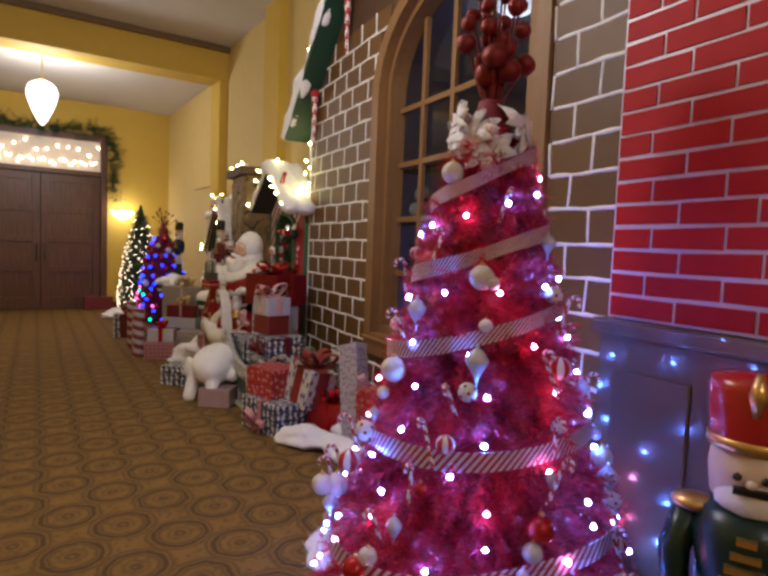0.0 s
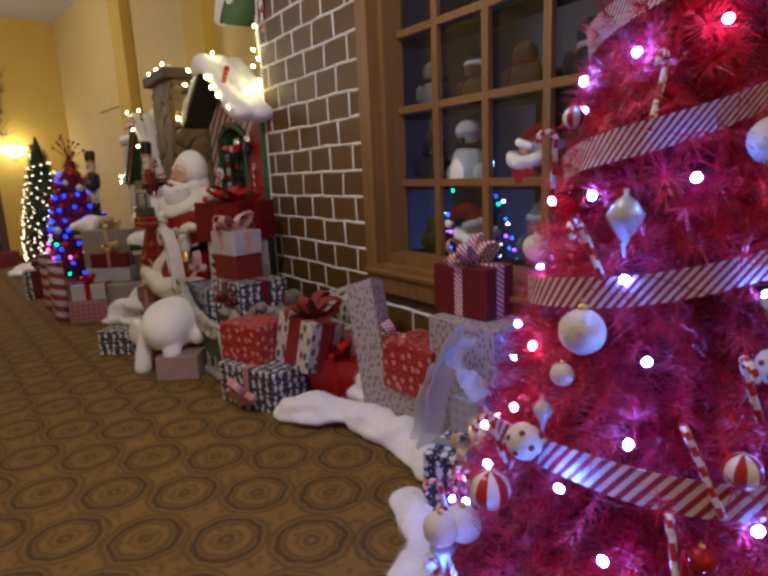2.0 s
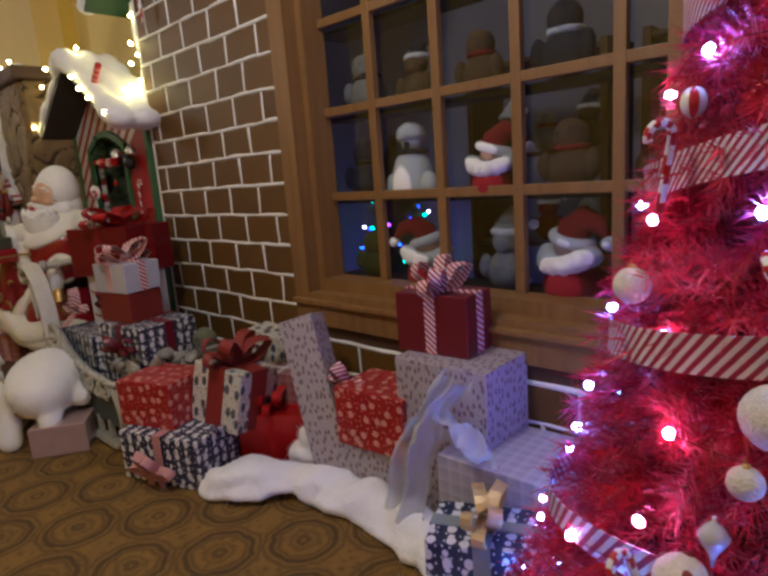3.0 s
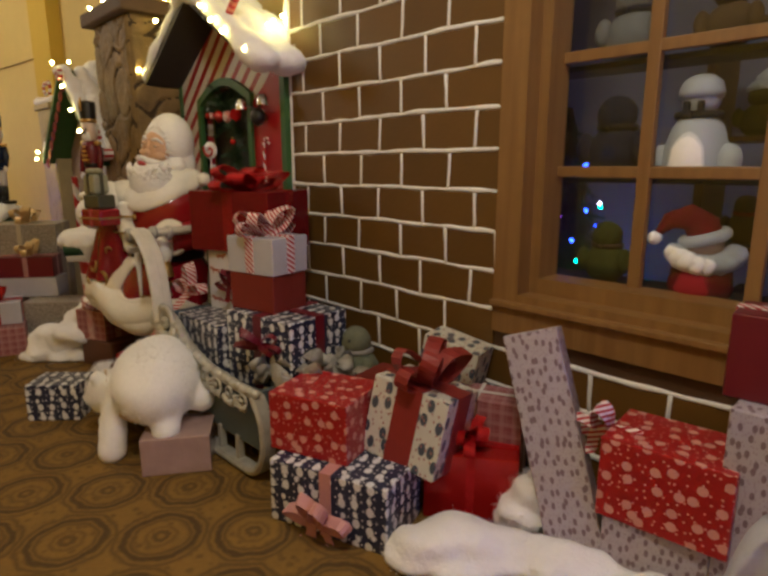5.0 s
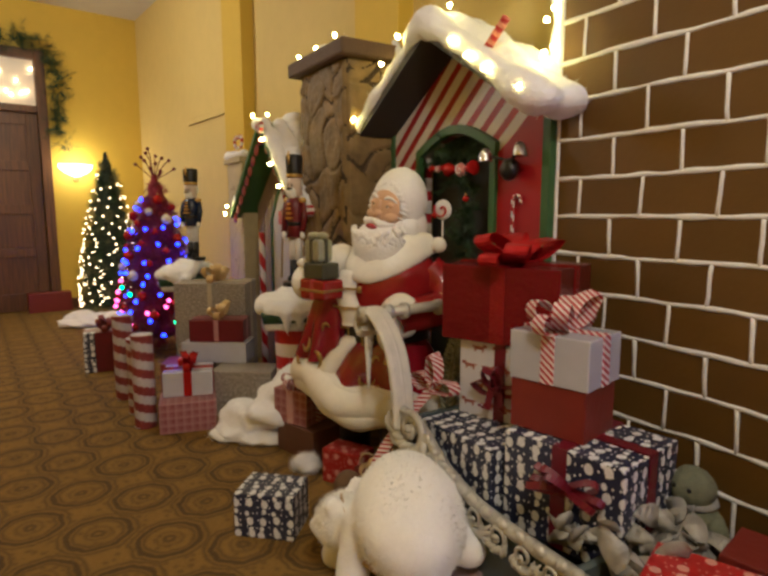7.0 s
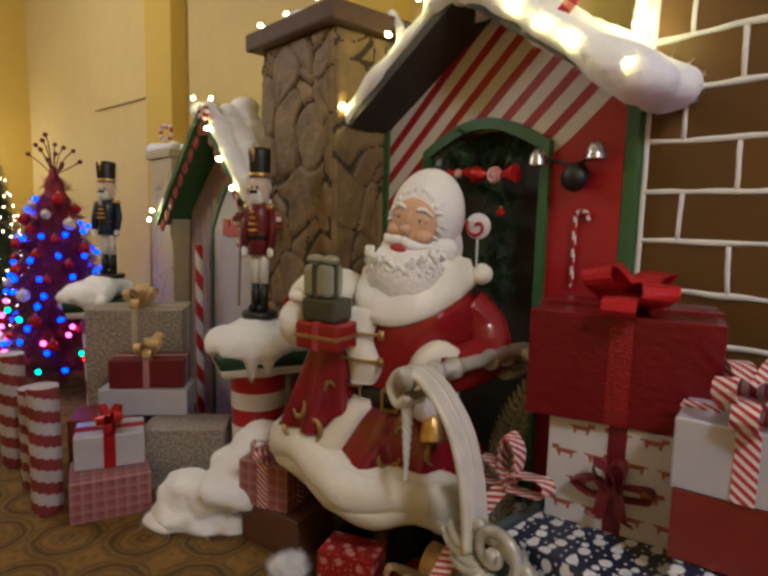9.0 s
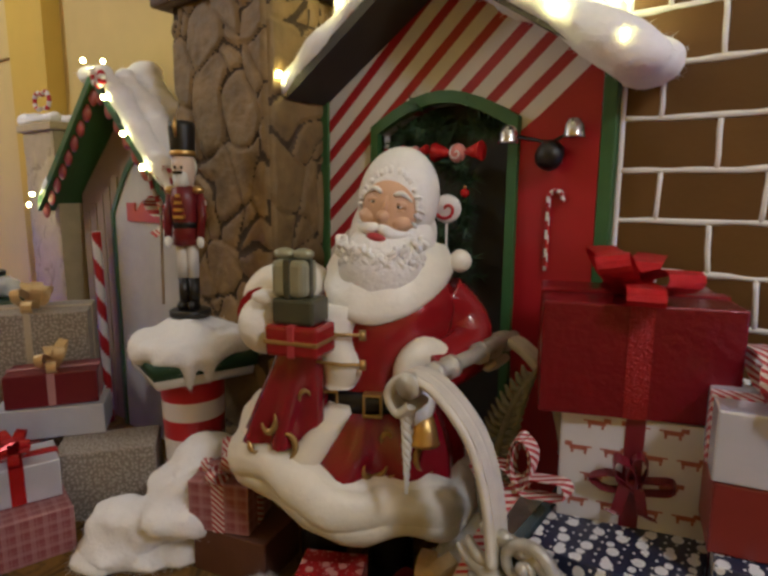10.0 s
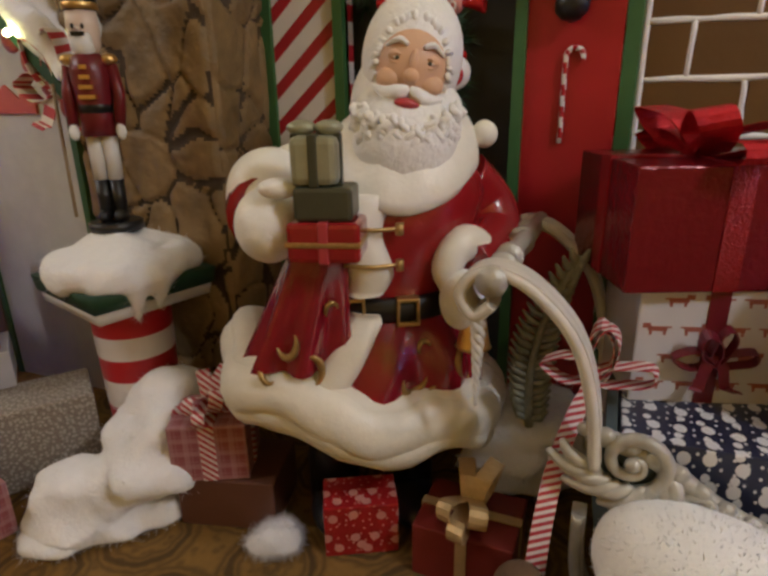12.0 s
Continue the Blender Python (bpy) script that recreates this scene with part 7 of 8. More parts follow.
for sx in (-1, 1):
    add_ball(bm, TURN @ Vector((-0.015 + 0.025 * sx, 0, 1.228)), (0.028, 0.022, 0.014), TURN, 0.1, 20, 3, 10)
# sack cloth falling in folds under the presents
n = 40
rings = []
for i in range(9):
    f_ = i / 8
    z = 0.99 - 0.27 * f_
    r = 0.062 + 0.055 * f_ ** 0.9
    rings.append([bm.verts.new((-0.215 - 0.055 * f_ + r * (1 + 0.22 * f_ * math.sin(7 * t)) * math.cos(t), -0.205 + 0.05 * f_ + 0.85 * r * (1 + 0.22 * f_ * math.sin(7 * t)) * math.sin(t), z)) for t in [2 * math.pi * j / n for j in range(n)]])
for i in range(8):
    for j in range(n):
        f = bm.faces.new((rings[i + 1][j], rings[i + 1][(j + 1) % n], rings[i][(j + 1) % n], rings[i][j]))
        f.material_index, f.smooth = K_, True
for gx, gz, s in ((-0.30, 0.80, 1.0), (-0.25, 0.73, 1.0), (-0.345, 0.73, 0.8), (-0.20, 0.86, 0.6)):
    pts = []
    for t in np.linspace(0, 3.2, 12):
        x, z = gx + 0.022 * s * math.cos(t + gx * 30), gz + 0.035 * s * math.sin(t + gx * 30)
        f_ = (0.99 - z) / 0.27
        r, cx = 0.062 + 0.055 * f_ ** 0.9, -0.215 - 0.055 * f_
        pts.append((x, -0.205 + 0.05 * f_ - 0.85 * math.sqrt(max(0.0004, (r * 1.10) ** 2 - (x - cx) ** 2)), z))
    add_tube(bm, pts, [0.002 + 0.007 * s * math.sin(math.pi * i / 11) for i in range(12)], 8, GD)
# the arm that reaches to the sleigh
arm = curve([(0.135, 0.0, 1.085), (0.20, 0.01, 1.02), (0.215, -0.04, 0.955), (0.15, -0.14, 0.93), (0.10, -0.20, 0.92)])
add_tube(bm, arm, list(np.linspace(0.078, 0.066, len(arm))), 16, C_)
fur_roll([(0.105 + 0.048 * math.cos(2 * math.pi * j / 24), -0.195 + 0.02 * math.cos(2 * math.pi * j / 24), 0.925 + 0.050 * math.sin(2 * math.pi * j / 24)) for j in range(25)], 0.036, seed=12)
add_ball(bm, (0.085, -0.245, 0.865), (0.050, 0.050, 0.066), None, 0.04, 8, 4, WH)
# the whole figure at its full size
bmesh.ops.transform(bm, matrix=Matrix.Translation((0.07, 0.015, -0.246)) @ Matrix.Diagonal((1.16, 1.1, 1.188, 1)), verts=bm.verts)
for sx in (-1, 1):
    add_tube(bm, [(-0.05 + 0.12 * sx, 0.0, 0.02), (-0.05 + 0.12 * sx, 0.0, 0.46)], [0.08, 0.085], 14, BK)
    add_ball(bm, (-0.05 + 0.12 * sx, -0.09, 0.055), (0.08, 0.13, 0.055), sub=3, index=BK)
ob = part("figure_statue", bm, [CREAMF, BEARD, COAT, SKIN2, SKIRT, BLACKP, mat("worn_gold_leaf", (0.46, 0.31, 0.10), 0.34, 0.7, 0.35, 60, 0.2), mat("painted_lips", (0.42, 0.045, 0.05), 0.35), BEARD, mat("dark_olive_paint", (0.06, 0.06, 0.035), 0.35), mat("olive_silver_paint", (0.36, 0.36, 0.24), 0.28, 0.35)])
ob.matrix_basis = pose(1.935, 6.405, 0, 0, 0, -60)
tagged(ob, "painted bearded winter figure statue in a red fur-trimmed robe", "statue")
# glass icicle, bell and lollipop hung by the statue
bm = bmesh.new()
n = 48
for turn_ in (0.0, 2.094, 4.189):
    add_tube(bm, [((0.010 - 0.00016 * i) * math.cos(i * 0.42 + turn_), (0.010 - 0.00016 * i) * math.sin(i * 0.42 + turn_), -0.24 * i / n) for i in range(n + 1)], [0.012 - 0.00019 * i for i in range(n + 1)], 8)
ob = part("glass_icicle", bm, mat("clear_acrylic", (0.75, 0.75, 0.78), 0.08, 0, 0.05, 30, 0.1, coat=0.5))
ob.matrix_basis = pose(1.645, 6.055, 0.82)
tagged(ob, "twisted clear icicle hung from the sleigh curl", "ornament")
bm = bmesh.new()
add_lathe(bm, [(0.006, 0.05), (0.03, 0.045), (0.042, 0.0), (0.05, -0.04), (0.055, -0.05), (0.045, -0.048)], 20)
ob = part("brass_bell", bm, GOLD, None, "", True)
ob.matrix_basis = pose(1.80, 6.10, 0.70) @ Matrix.Scale(0.85, 4)
tagged(ob, "brass bell hung beside the statue", "bell")
bm = bmesh.new()
add_lathe(bm, [(0.002, -0.008), (0.045, -0.008), (0.05, 0), (0.045, 0.008), (0.002, 0.008)], 20, pose(0, 0, 0, 0, 90, 0), 1)
add_tube(bm, [(-0.011, 0.0068 * a * math.cos(a), 0.0068 * a * math.sin(a)) for a in np.linspace(0.3, 6.8, 30)], 0.006, 6, 0)
add_tube(bm, [(0, 0, -0.05), (0, 0, -0.2)], 0.004, 6, 1)
ob = part("lollipop", bm, [RW[1], RW[0]])
ob.matrix_basis = pose(2.20, 6.28, 1.33, 0, 0, 20)
tagged(ob, "red and white swirl lollipop by the doorway", "lollipop")


# ---- lit trees ----
def fir(label, x, y, prof, material, core, tips, needles, length, seed, second=None, name="christmas_tree"):
    """A tapered tree of many needled twigs about a core coloured as inner shade; prof: (z, radius)."""
    r_ = random.Random(seed)
    t = thing(name, label, "christmas tree", pose(x, y, 0))
    zs, rs = [p[0] for p in prof], [p[1] for p in prof]
    bm = bmesh.new()
    steps = 26
    # solid core whose dark colour stands for the shaded depth of the tree
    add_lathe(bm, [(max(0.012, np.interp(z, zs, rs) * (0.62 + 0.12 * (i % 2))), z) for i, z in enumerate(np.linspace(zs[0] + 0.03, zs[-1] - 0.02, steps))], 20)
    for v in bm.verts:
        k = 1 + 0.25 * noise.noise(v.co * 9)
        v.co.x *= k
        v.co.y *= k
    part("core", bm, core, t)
    bm = bmesh.new()
    add_tube(bm, [(0, 0, 0.01), (0, 0, zs[0] + 0.2)], [0.035, 0.03], 10)
    part("trunk", bm, TANBOARD, t)
    verts, faces = [], []
    for k in range(tips):
        z = zs[0] + (zs[-1] - zs[0]) * (1 - math.sqrt(1 - r_.random() * 0.995))
        a = r_.random() * 6.2832
        R = np.interp(z, zs, rs)
        inner = R * r_.uniform(0.45, 0.65)
        outer = R * r_.uniform(0.88, 1.08)
        d = 0.04 * R / rs[0] + 0.03 * r_.uniform(-1, 1)
        add_needles(verts, faces, (inner * math.cos(a), inner * math.sin(a), z + d), (outer * math.cos(a + r_.uniform(-0.1, 0.1)), outer * math.sin(a + r_.uniform(-0.1, 0.1)), z - d), needles, length, r_, 0.0019)
    leaves = needle_part("foliage", verts, faces, material, t)
    leaves["kind"] = "stuff"
    if second:
        leaves.data.materials.append(second)
        tone = [1 if noise.noise(Vector(verts[3 * (i - i % needles)]) * 9 + Vector((seed, 0, 0))) > 0.02 else 0 for i in range(len(faces))]
        leaves.data.polygons.foreach_set("material_index", tone)
    return t


def on_tree(x, y, prof, z, a, k=1.0):
    R = np.interp(z, [p[0] for p in prof], [p[1] for p in prof]) * k
    return Vector((x + R * math.cos(a), y + R * math.sin(a), z))


def tree_lights(label, x, y, prof, count, meshes, seed, k=1.02, cable=None, order=None):
    zs = [p[0] for p in prof]
    turns = count / 9
    pl, cb = [], []
    r_ = random.Random(seed)
    for i in range(count * 10):
        f = i / (count * 10)
        z = zs[0] + 0.05 + (zs[-1] - zs[0] - 0.12) * (1 - math.sqrt(1 - f * 0.99))
        a = turns * 2 * math.pi * f ** 0.75 * 1.2
        w = Vector((i * 0.13, seed, 0))
        p = on_tree(x, y, prof, z + 0.05 * noise.noise(w), a, k + 0.05 * noise.noise(w + Vector((0, 9, 0))))
        cb.append(p)
        if i % 10 == 0:
            pl.append(p)
    return light_string(label, pl, meshes, cb if cable else None, cable, order)


PT = (1.84, 2.15)
PPROF = [(0.08, 0.60), (0.25, 0.585), (0.45, 0.52), (0.75, 0.42), (1.05, 0.34), (1.31, 0.275), (1.55, 0.225), (1.76, 0.17), (1.92, 0.10), (2.0, 0.05)]
fir("hot pink tinsel christmas tree dressed with ribbon and sweets", *PT, PPROF, PINKTINSEL, PINKSHADE, 2600, 84, 0.064, 7, mat("crimson_tinsel", (0.46, 0.005, 0.018), 0.42, 0.1, 0.35, 40, 0))
cool, pinkb = bulb_mesh("bulb", BULBC, 0.0085), bulb_mesh("bulb", BULBP, 0.0085)
tree_lights("cool white string lights on the pink tree", *PT, PPROF, 105, [cool, cool, pinkb], 5, 1.03, PINKSHADE)
# spiral ribbon with diagonal stripes
bm = bmesh.new()
pts, acr = [], []
N = 1150
for i in range(N + 1):
    f = i / N
    z = 0.22 + 1.62 * f
    a = 2 * math.pi * (0.946 + 5.4 * f)
    lift = np.interp(z, [0.22, 0.426, 0.726, 1.026, 1.326, 1.85], [-0.02, -0.05, 0.005, 0.09, 0.07, 0.03])
    swing = np.interp(z, [0.4, 0.75, 1.02, 1.85], [0.03, -0.045, 0.04, 0.04])
    z2 = z + lift + swing * math.sin(a - math.radians(228)) + 0.006 * math.sin(a * 3)
    k = 1.02 + 0.03 * math.sin(i * 0.11)
    pts.append(on_tree(*PT, PPROF, z2, a, k))
    acr.append(Vector((-math.sin(a) * 0.75, math.cos(a) * 0.75, 1)).normalized() * 0.088)
add_strip(bm, pts, acr, 0.0012, stripe=lambda i: i % 2)
tagged(part("tree_ribbon", bm, [mat("satin_white_ribbon", (0.62, 0.56, 0.60), 0.45, 0, 0.08, 40, 0.1), mat("satin_wine_ribbon", (0.30, 0.015, 0.05), 0.45, 0, 0.08, 40, 0.1)]), "red and white striped ribbon wound round the pink tree", "ribbon")


def ornament(kind, m, r, material, label, group):
    bm = bmesh.new()
    mats = [material, GOLD]
    if kind == "ball":
        add_ball(bm, (0, 0, 0), r, None, 0.03, 30, 3)
        add_lathe(bm, [(r * 0.2, r * 0.95), (r * 0.22, r * 1.15), (r * 0.1, r * 1.2)], 10, index=1)
        add_tube(bm, [(0, 0, r * 1.15), (0, r * 0.12, r * 1.35), (0, 0, r * 1.45)], r * 0.04, 6, 1)
    elif kind == "dotted":
        add_ball(bm, (0, 0, 0), r, None, 0.02, 30, 3)
        for k in range(14):
            a, b = k * 2.4, math.asin(-0.9 + 1.8 * k / 13)
            add_ball(bm, (0.9 * r * math.cos(b) * math.cos(a), 0.9 * r * math.cos(b) * math.sin(a), 0.9 * r * math.sin(b)), r * 0.2, None, 0, 1, 2, 2)
        mats = [material, GOLD, REDPAPER]
    elif kind == "drop":
        add_lathe(bm, [(0.002, -r * 2), (r * 0.2, -r * 1.2), (r * 0.8, -r * 0.2), (r * 0.9, 0.1 * r), (r * 0.5, r * 0.7), (r * 0.12, r * 1.0), (r * 0.12, r * 1.3)], 14)
    elif kind == "striped":
        add_lathe(bm, [(r * math.sin(t), -r * math.cos(t)) for t in np.linspace(0.05, math.pi - 0.05, 15)], 20, twist=lambda i, j: (j // 2) % 2)
        mats = RW
    ob = part("ornament", bm, mats)
    ob.matrix_basis = m
    return tagged(ob, label, "ornament", group)


GLOBEW = mat("white_glitter_ornament", (0.66, 0.60, 0.52), 0.5, 0, 0.15, 120, 0.5, 200)
GLOBER = mat("glossy_red_ornament", (0.42, 0.012, 0.014), 0.12, 0.3, 0.1, 20, 0.05)
FROST = mat("frosted_clear_ornament", (0.55, 0.55, 0.62), 0.15, 0.2, 0.1, 20, 0.1)
toward = math.atan2(0.35 - PT[1], 0.46 - PT[0])        # the side that faces the walk
r_ = random.Random(31)
for k in range(64):
    z = 0.18 + 1.6 * (1 - math.sqrt(1 - 0.98 * (k + 0.5) / 64))
    a = toward + 1.75 * (2 * ((k * 0.7548) % 1.0) - 1)
    p = on_tree(*PT, PPROF, z, a, 1.05)
    kind = ("ball", "drop", "cane", "dotted", "ball", "cane", "striped", "drop", "cane", "ball", "cane")[k % 11]
    if kind == "cane":
        cane("candy cane hung on the pink tree", Matrix.Translation(p) @ pose(0, 0, 0, r_.uniform(-25, 25), r_.uniform(-25, 25), math.degrees(a) + 90), 0.10 + 0.05 * r_.random(), 0.02, 0.007, "tree candy canes")
    else:
        rr = r_.choice((0.024, 0.032, 0.040, 0.046))
        mt = (GLOBEW, GLOBER, FROST, GLOBEW, GLOBEW)[k % 5]
        lab = {"ball": "round glittered ornament on the pink tree", "drop": "teardrop ornament on the pink tree", "striped": "striped candy ball ornament on the pink tree", "dotted": "white ornament with red dots on the pink tree"}[kind]
        ornament(kind, Matrix.Translation(p), rr, FROST if kind == "drop" else GLOBEW if kind == "dotted" else mt, lab, "pink tree ornaments")
for p, rr in (((1.665, 1.93, 1.32), 0.043), ((1.64, 2.10, 1.69), 0.04), ((1.30, 2.42, 0.46), 0.042)):
    ornament("ball", Matrix.Translation(p), rr, GLOBEW, "round white glittered ornament on the pink tree", "pink tree ornaments")
# topper: a ring of white flowers, red sprays above
topper = thing("tree_topper", "white velvet flowers round the top of the pink tree", "tree topper", pose(*PT, 0))
VELVET = mat("white_velvet_petals", (0.80, 0.77, 0.82), 0.85, 0, 0.12, 40, 0.4, 90, sheen=0.5)
r_ = random.Random(31)
for k in range(9):
    ga = 2 * math.pi * k / 9 + r_.uniform(-0.2, 0.2)
    gz = 1.775 + 0.15 * r_.random()
    centre = Vector((0.130 * math.cos(ga), 0.130 * math.sin(ga), gz - 0.01))
    out = Vector((math.cos(ga), math.sin(ga), r_.uniform(0.0, 0.5))).normalized()
    side = out.cross(Vector((0, 0, 1))).normalized()
    up = side.cross(out)
    bm = bmesh.new()
    for j in range(11):
        b_ = 2 * math.pi * j / 11 + r_.uniform(-0.2, 0.2)
        d = side * math.cos(b_) + up * math.sin(b_)
        w = out.cross(d)
        ln, lean = r_.uniform(0.075, 0.125), r_.uniform(0.1, 0.7)
        left, right = [], []
        for i in range(6):
            f = i / 5
            q = centre + d * ln * f + out * (lean * ln * f - 0.55 * ln * f * f + 0.004 * (j % 2))
            half = 0.024 * math.sin(math.pi * (0.12 + 0.86 * f)) + 0.001
            curl = out * 0.008 * math.sin(5 * f + j)
            left.append((bm.verts.new(q + w * half + curl), bm.verts.new(q + w * half + curl - out * 0.003)))
            right.append((bm.verts.new(q - w * half - curl), bm.verts.new(q - w * half - curl - out * 0.003)))
        for i in range(5):
            for p0, p1, q0, q1 in ((left[i][0], left[i + 1][0], right[i][0], right[i + 1][0]), (right[i][1], right[i + 1][1], left[i][1], left[i + 1][1])):
                f = bm.faces.new((p0, p1, q1, q0))
                f.smooth = True
            bm.faces.new((left[i][0], left[i][1], left[i + 1][1], left[i + 1][0]))
            bm.faces.new((right[i][0], right[i + 1][0], right[i + 1][1], right[i][1]))
    part("flower", bm, VELVET, topper)
bm = bmesh.new()
for k in range(26):
    a = k * 2.4
    s = 0.03 + 0.11 * ((k * 0.53) % 1)
    zt = 2.05 + 0.36 * ((k * 0.71) % 1)
    add_tube(bm, curve([(0, 0, 1.92), (0.5 * s * math.cos(a), 0.5 * s * math.sin(a), 0.5 * (1.92 + zt)), (s * math.cos(a), s * math.sin(a), zt)], 4), 0.004, 5)
    add_ball(bm, (s * math.cos(a), s * math.sin(a), zt), 0.02 + 0.03 * ((k * 0.29) % 1), None, 0.15, 25, 2)
ob = part("red_spray", bm, mat("sparkling_red_spray", (0.20, 0.012, 0.010), 0.3, 0.3, 0.3, 80, 0.4))
ob.matrix_basis = pose(*PT, 0)
tagged(ob, "red glittered berry spray above the tree topper", "decoration")

# far trees
GPROF = [(0.14, 0.37), (0.45, 0.38), (0.8, 0.33), (1.2, 0.26), (1.55, 0.17), (1.85, 0.08), (2.04, 0.015)]
fir("green christmas tree with warm white lights", 1.33, 11.75, GPROF, NEEDLE, GREENSHADE, 750, 40, 0.085, 17, mat("sage_fir_needles", (0.13, 0.135, 0.055), 0.6, 0, 0.4, 40, 0))
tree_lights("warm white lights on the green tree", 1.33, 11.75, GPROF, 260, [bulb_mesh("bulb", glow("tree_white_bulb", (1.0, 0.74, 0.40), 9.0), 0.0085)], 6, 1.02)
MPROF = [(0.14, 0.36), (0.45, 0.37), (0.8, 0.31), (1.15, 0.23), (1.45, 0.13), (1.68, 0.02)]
fir("red and pink tinsel tree with coloured lights", 1.50, 9.72, MPROF, REDTINSEL, PINKSHADE, 700, 40, 0.085, 19, mat("rose_tinsel", (0.34, 0.03, 0.07), 0.4, 0.15, 0.3, 40, 0))
ms = [bulb_mesh("bulb", BULBS[c], 0.018) for c in ("blue", "red", "green", "pink")]
mo = [0 if k > 62 or (k * 7) % 11 < 4 else (1, 3, 2, 3)[k % 4] for k in range(110)]
tree_lights("blue, red and green lights on the red tree", 1.50, 9.72, MPROF, 110, ms, 8, 1.05, None, mo)
bm = bmesh.new()
for k in range(14):
    a = k * 2.4
    s = 0.05 + 0.14 * ((k * 0.53) % 1)
    zt = 1.66 + 0.22 * ((k * 0.71) % 1)
    add_tube(bm, [(0, 0, 1.6), (0.6 * s * math.cos(a), 0.6 * s * math.sin(a), zt - 0.05), (s * math.cos(a), s * math.sin(a), zt)], 0.004, 5)
    add_ball(bm, (s * math.cos(a), s * math.sin(a), zt), 0.017, None, 0, 1, 2)
for k in range(30):
    p = on_tree(1.50, 9.72, MPROF, 0.25 + 1.2 * ((k * 0.618) % 1), math.radians(150 + 5.6 * k), 1.03)
    ornament("ball", Matrix.Translation(p), 0.034 if k % 3 else 0.045, GLOBER if k % 4 else GLOBEW, "glossy red ornament on the red tree" if k % 4 else "pale ornament on the red tree", "red tree ornaments")
ob = part("berry_spray", bm, mat("dark_red_berries", (0.16, 0.02, 0.02), 0.4))
ob.matrix_basis = pose(1.50, 9.72, 0)
tagged(ob, "dark red berry spray on top of the red tree", "decoration")

# lit tree at the back of the shop
SPROF = [(0.10, 0.34), (0.5, 0.33), (0.9, 0.25), (1.3, 0.15), (1.6, 0.03)]
fir("dark tree with coloured lights inside the shop", 3.78, 4.88, SPROF, NEEDLE, GREENSHADE, 300, 30, 0.09, 23)
tree_lights("blue, violet and green lights on the shop tree", 3.78, 4.88, SPROF, 90, [bulb_mesh("bulb", glow("shop_%s_bulb" % n_, c_, 22.0), 0.011) for n_, c_ in (("blue", (0.03, 0.08, 1.0)), ("violet", (0.35, 0.05, 1.0)), ("blue", (0.03, 0.08, 1.0)), ("green", (0.02, 0.9, 0.5)), ("white", (0.9, 0.75, 0.9)))], 14, 1.04)
for k, (y, wide) in enumerate(((2.35, 0.7), (3.25, 0.8))):
    rack = thing("shop_rack", "dark wooden shop rack with toys", "shelf", pose(3.55, y, 0), "shop racks")
    for dy in (0.0, wide):
        part("upright", boxmesh(0, 0.35, dy - 0.02, dy + 0.02, 0, 1.9, 0.004), DOORWOOD, rack)
    for z in (0.35, 0.85, 1.35, 1.85):
        part("shelf", boxmesh(0.004, 0.346, 0.022, wide - 0.022, z, z + 0.025, 0.003), DOORWOOD, rack)
    for j, z in enumerate((0.376, 0.876, 1.376)):
        for i in range(3):
            plush("plush_bear", "plush toy on the rack inside the shop", (3.70, y + 0.14 + 0.24 * i, z), (BROWNPL, GREYPL, GREENPL, FUR, REDFELT)[(i + 2 * j + k) % 5], (REDFELT, FUR, BLUEPL)[(i + j) % 3], (i + j) % 2 == 0, 0.95)

# garland and fairy lights round the end door
def hp(x, y, z):
    return tuple(hall(x, y, z))


garland("dark green fir garland over the double door", [hp(-3.4, -0.08, 3.0), hp(-3.3, -0.1, 3.38), hp(-2.9, -0.1, 3.44), hp(-2.3, -0.1, 3.36), hp(-1.7, -0.1, 3.42), hp(-1.25, -0.1, 3.45), hp(-1.05, -0.1, 3.25), hp(-1.02, -0.1, 2.8), hp(-1.08, -0.1, 2.4), hp(-1.0, -0.1, 2.12)], 0.19, NEEDLE, "garland", 110, 0.10, 9)
fb = bulb_mesh("bulb", glow("fairy_bulb", (1.0, 0.72, 0.36), 28.0), 0.014)
fl = []
for i in range(34):
    f = i / 33
    fl.append(hp(-3.2 + 1.9 * f, 0.03, 2.74 + 0.10 * abs(math.sin(f * 21)) + (0.3 if i % 3 == 0 else 0) * (1 if f in (0, 1) else 0.5 + 0.5 * abs(math.cos(f * 9)))))
light_string("warm fairy lights draped across the transom", fl, [fb])

# ---- bricks of the gingerbread front and of the red chimney breast ----


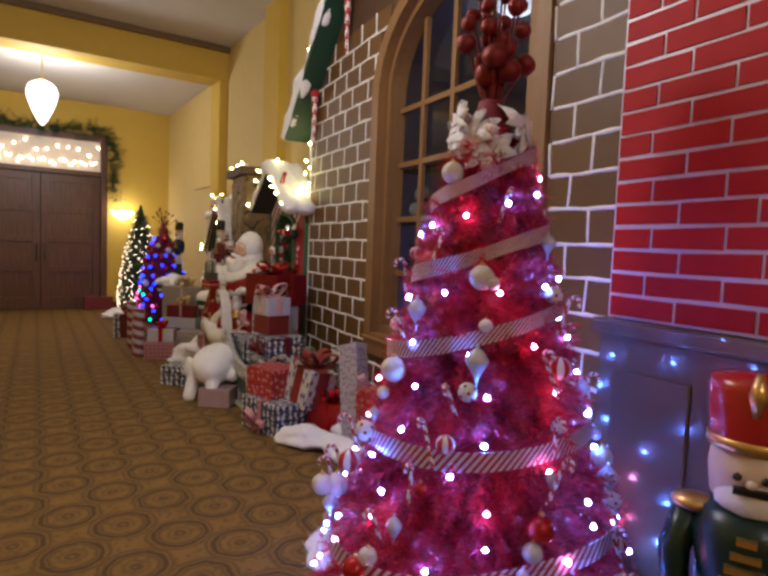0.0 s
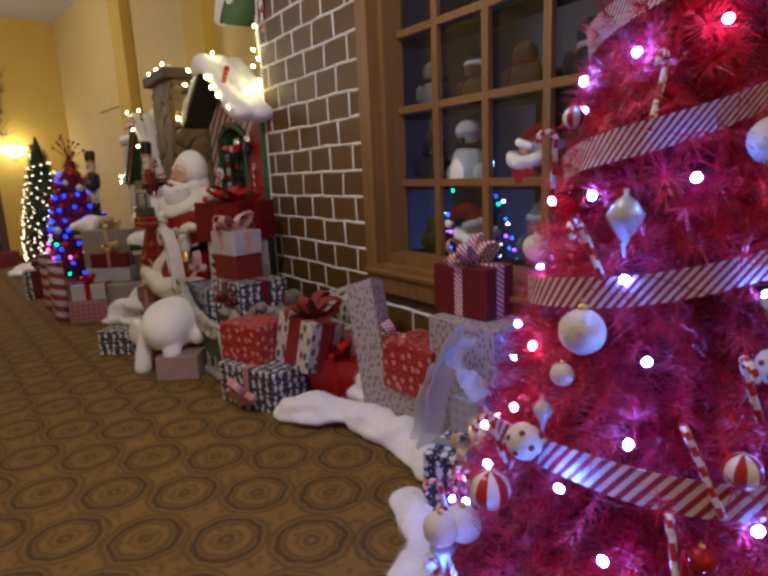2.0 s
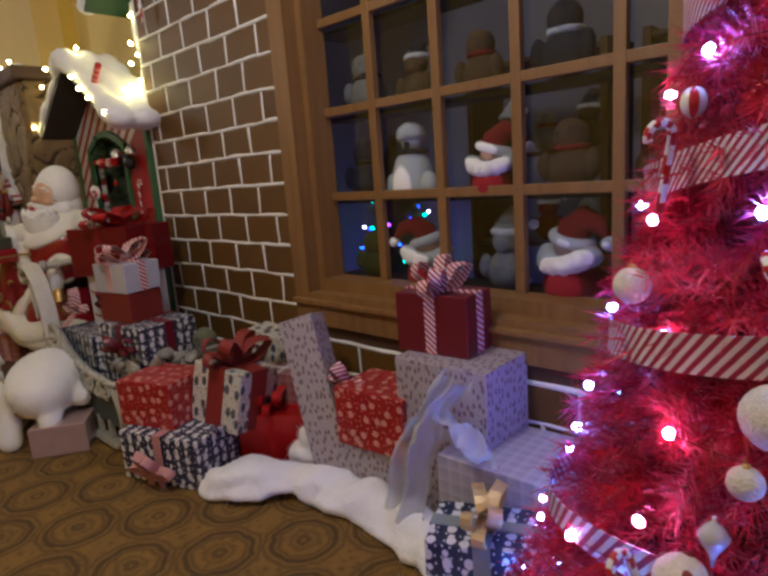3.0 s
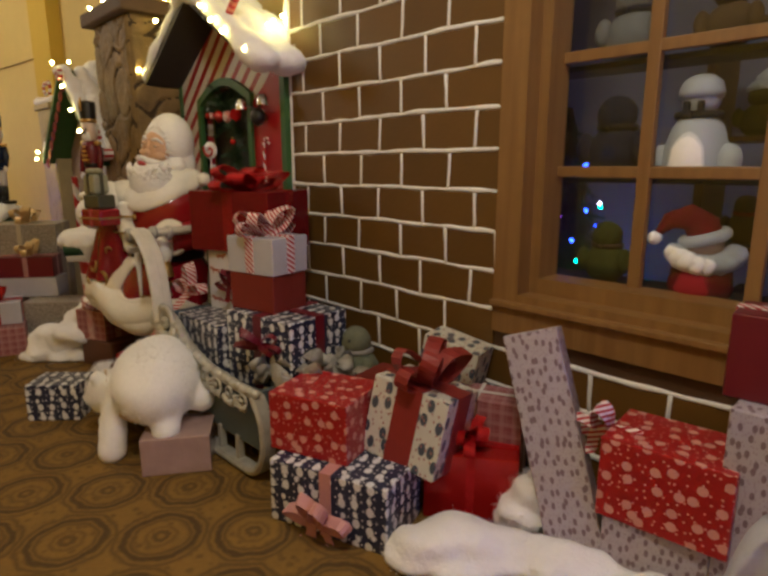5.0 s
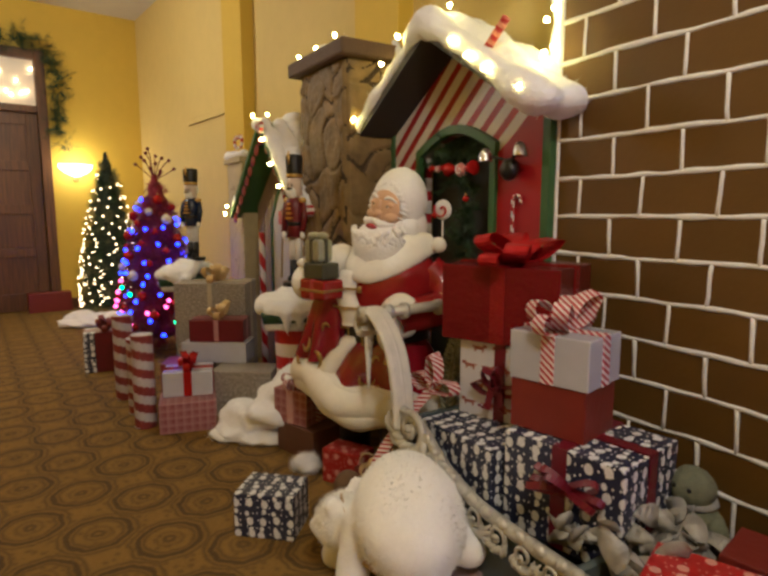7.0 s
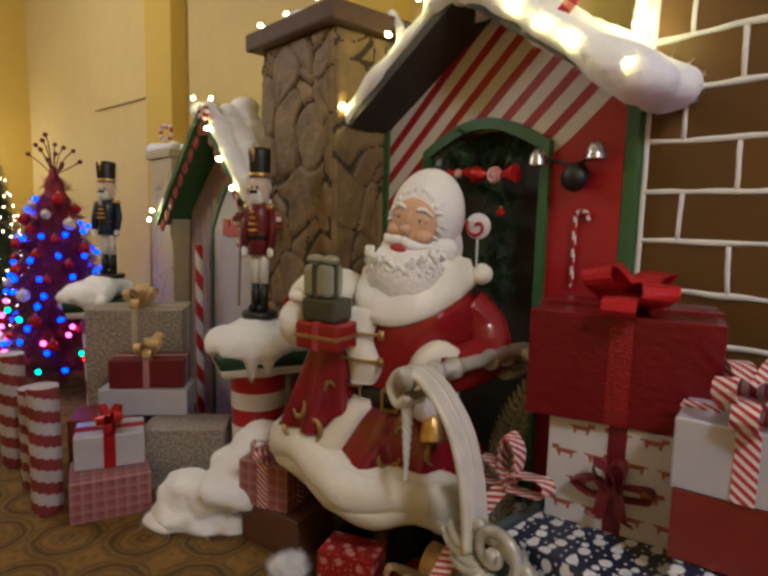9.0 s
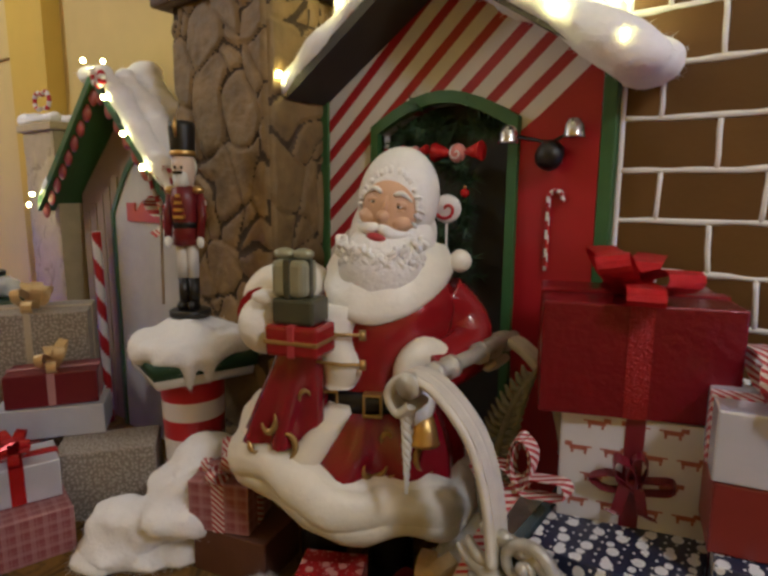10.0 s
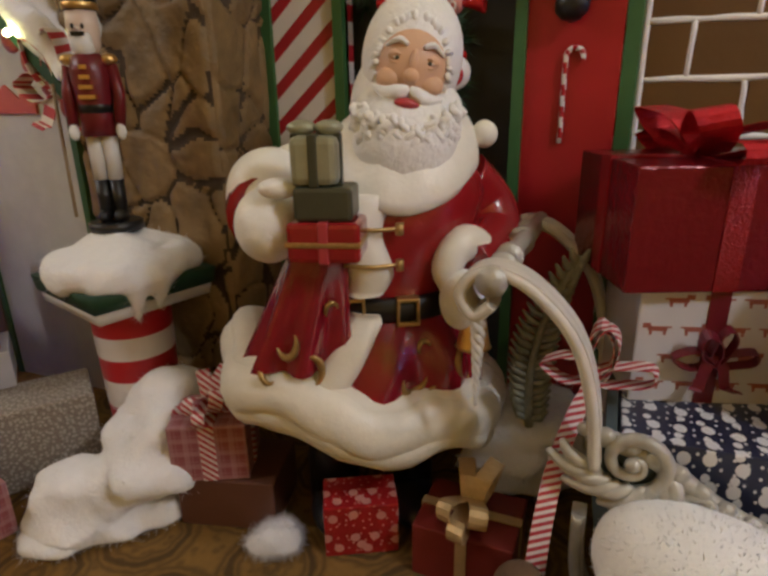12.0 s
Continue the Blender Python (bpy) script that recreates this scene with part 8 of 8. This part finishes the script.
def slab(name, x0, x1, quad, material, parent):
    """A thin brick by its four corners in y and z."""
    cy, cz_ = sum(p[0] for p in quad) / 4, sum(p[1] for p in quad) / 4
    me = bpy.data.meshes.new(name)
    vs = [(x0, y - cy, z - cz_) for y, z in quad] + [(x1, y - cy, z - cz_) for y, z in quad]
    me.from_pydata(vs, [], [(0, 3, 2, 1), (4, 5, 6, 7), (0, 1, 5, 4), (1, 2, 6, 5), (2, 3, 7, 6), (3, 0, 4, 7)])
    me.materials.append(material)
    ob = new(name, me)
    ob.location = (0, cy, cz_)
    ob.parent = parent
    return ob


for k in COURSES:
    js = JOINTS[k]
    for a, b in zip(js, js[1:]):            # a is the far end
        zm = ZERO + ROW * (k + 0.5)
        y0, y1 = b, a
        if zm + ROW / 2 > WINZ and zm - ROW / 2 < SPRING + RISE:
            reach = HALF
            if zm > SPRING:
                reach = HALF * math.sqrt(max(0.0, 1 - ((zm - ROW / 2 - SPRING) / RISE) ** 2)) if zm - ROW / 2 > SPRING else HALF
            lo, hi = MID - reach, MID + reach
            if WINZ - ROW * 0.5 < zm:
                if y0 >= lo and y1 <= hi:
                    continue
                if y0 < hi < y1:
                    y0 = hi
                elif y0 < lo < y1:
                    y1 = lo
        if y1 - y0 < 0.03:
            continue
        g = 0.004
        quad = [(y0 + g, joint_z(k, y0) + g), (y1 - g, joint_z(k, y1) + g), (y1 - g, joint_z(k + 1, y1) - g), (y0 + g, joint_z(k + 1, y0) - g)]
        quad = [(y, max(0.003, z)) for y, z in quad]
        if quad[2][1] - quad[1][1] < 0.02 or quad[2][1] > gable(y1) - 0.01 or quad[3][1] > gable(y0):
            continue
        if WINZ - ROW < zm < WINZ + 0.02 and y1 > WIN0 and y0 < WIN1:
            quad[2] = (quad[2][0], min(quad[2][1], WINZ))
            quad[3] = (quad[3][0], min(quad[3][1], WINZ))
        slab("brick", FX - 0.007, FX - 0.0005, quad, BRICK, front)

rng = random.Random(9)
z, row = RZ0 + 0.012, 0
while z < 3.1:
    y = RY1 - 0.012 + (0.0 if row % 2 == 0 else 0.13)
    while y > RY0 + 0.04:
        y1 = min(y, RY1 - 0.010)
        w = 0.285 * rng.uniform(0.94, 1.05)
        y0 = max(y - w, RY0 + 0.005)
        t = [rng.uniform(-0.003, 0.003) for _ in range(4)]
        if y1 - y0 > 0.03:
            slab("brick", RX - 0.006, RX - 0.0005, [(y0, z + t[0]), (y1, z + t[1]), (y1, z + 0.076 + t[2]), (y0, z + 0.076 + t[3])], REDBRICK, red)
        y -= w + 0.014
    z += 0.0915
    row += 1
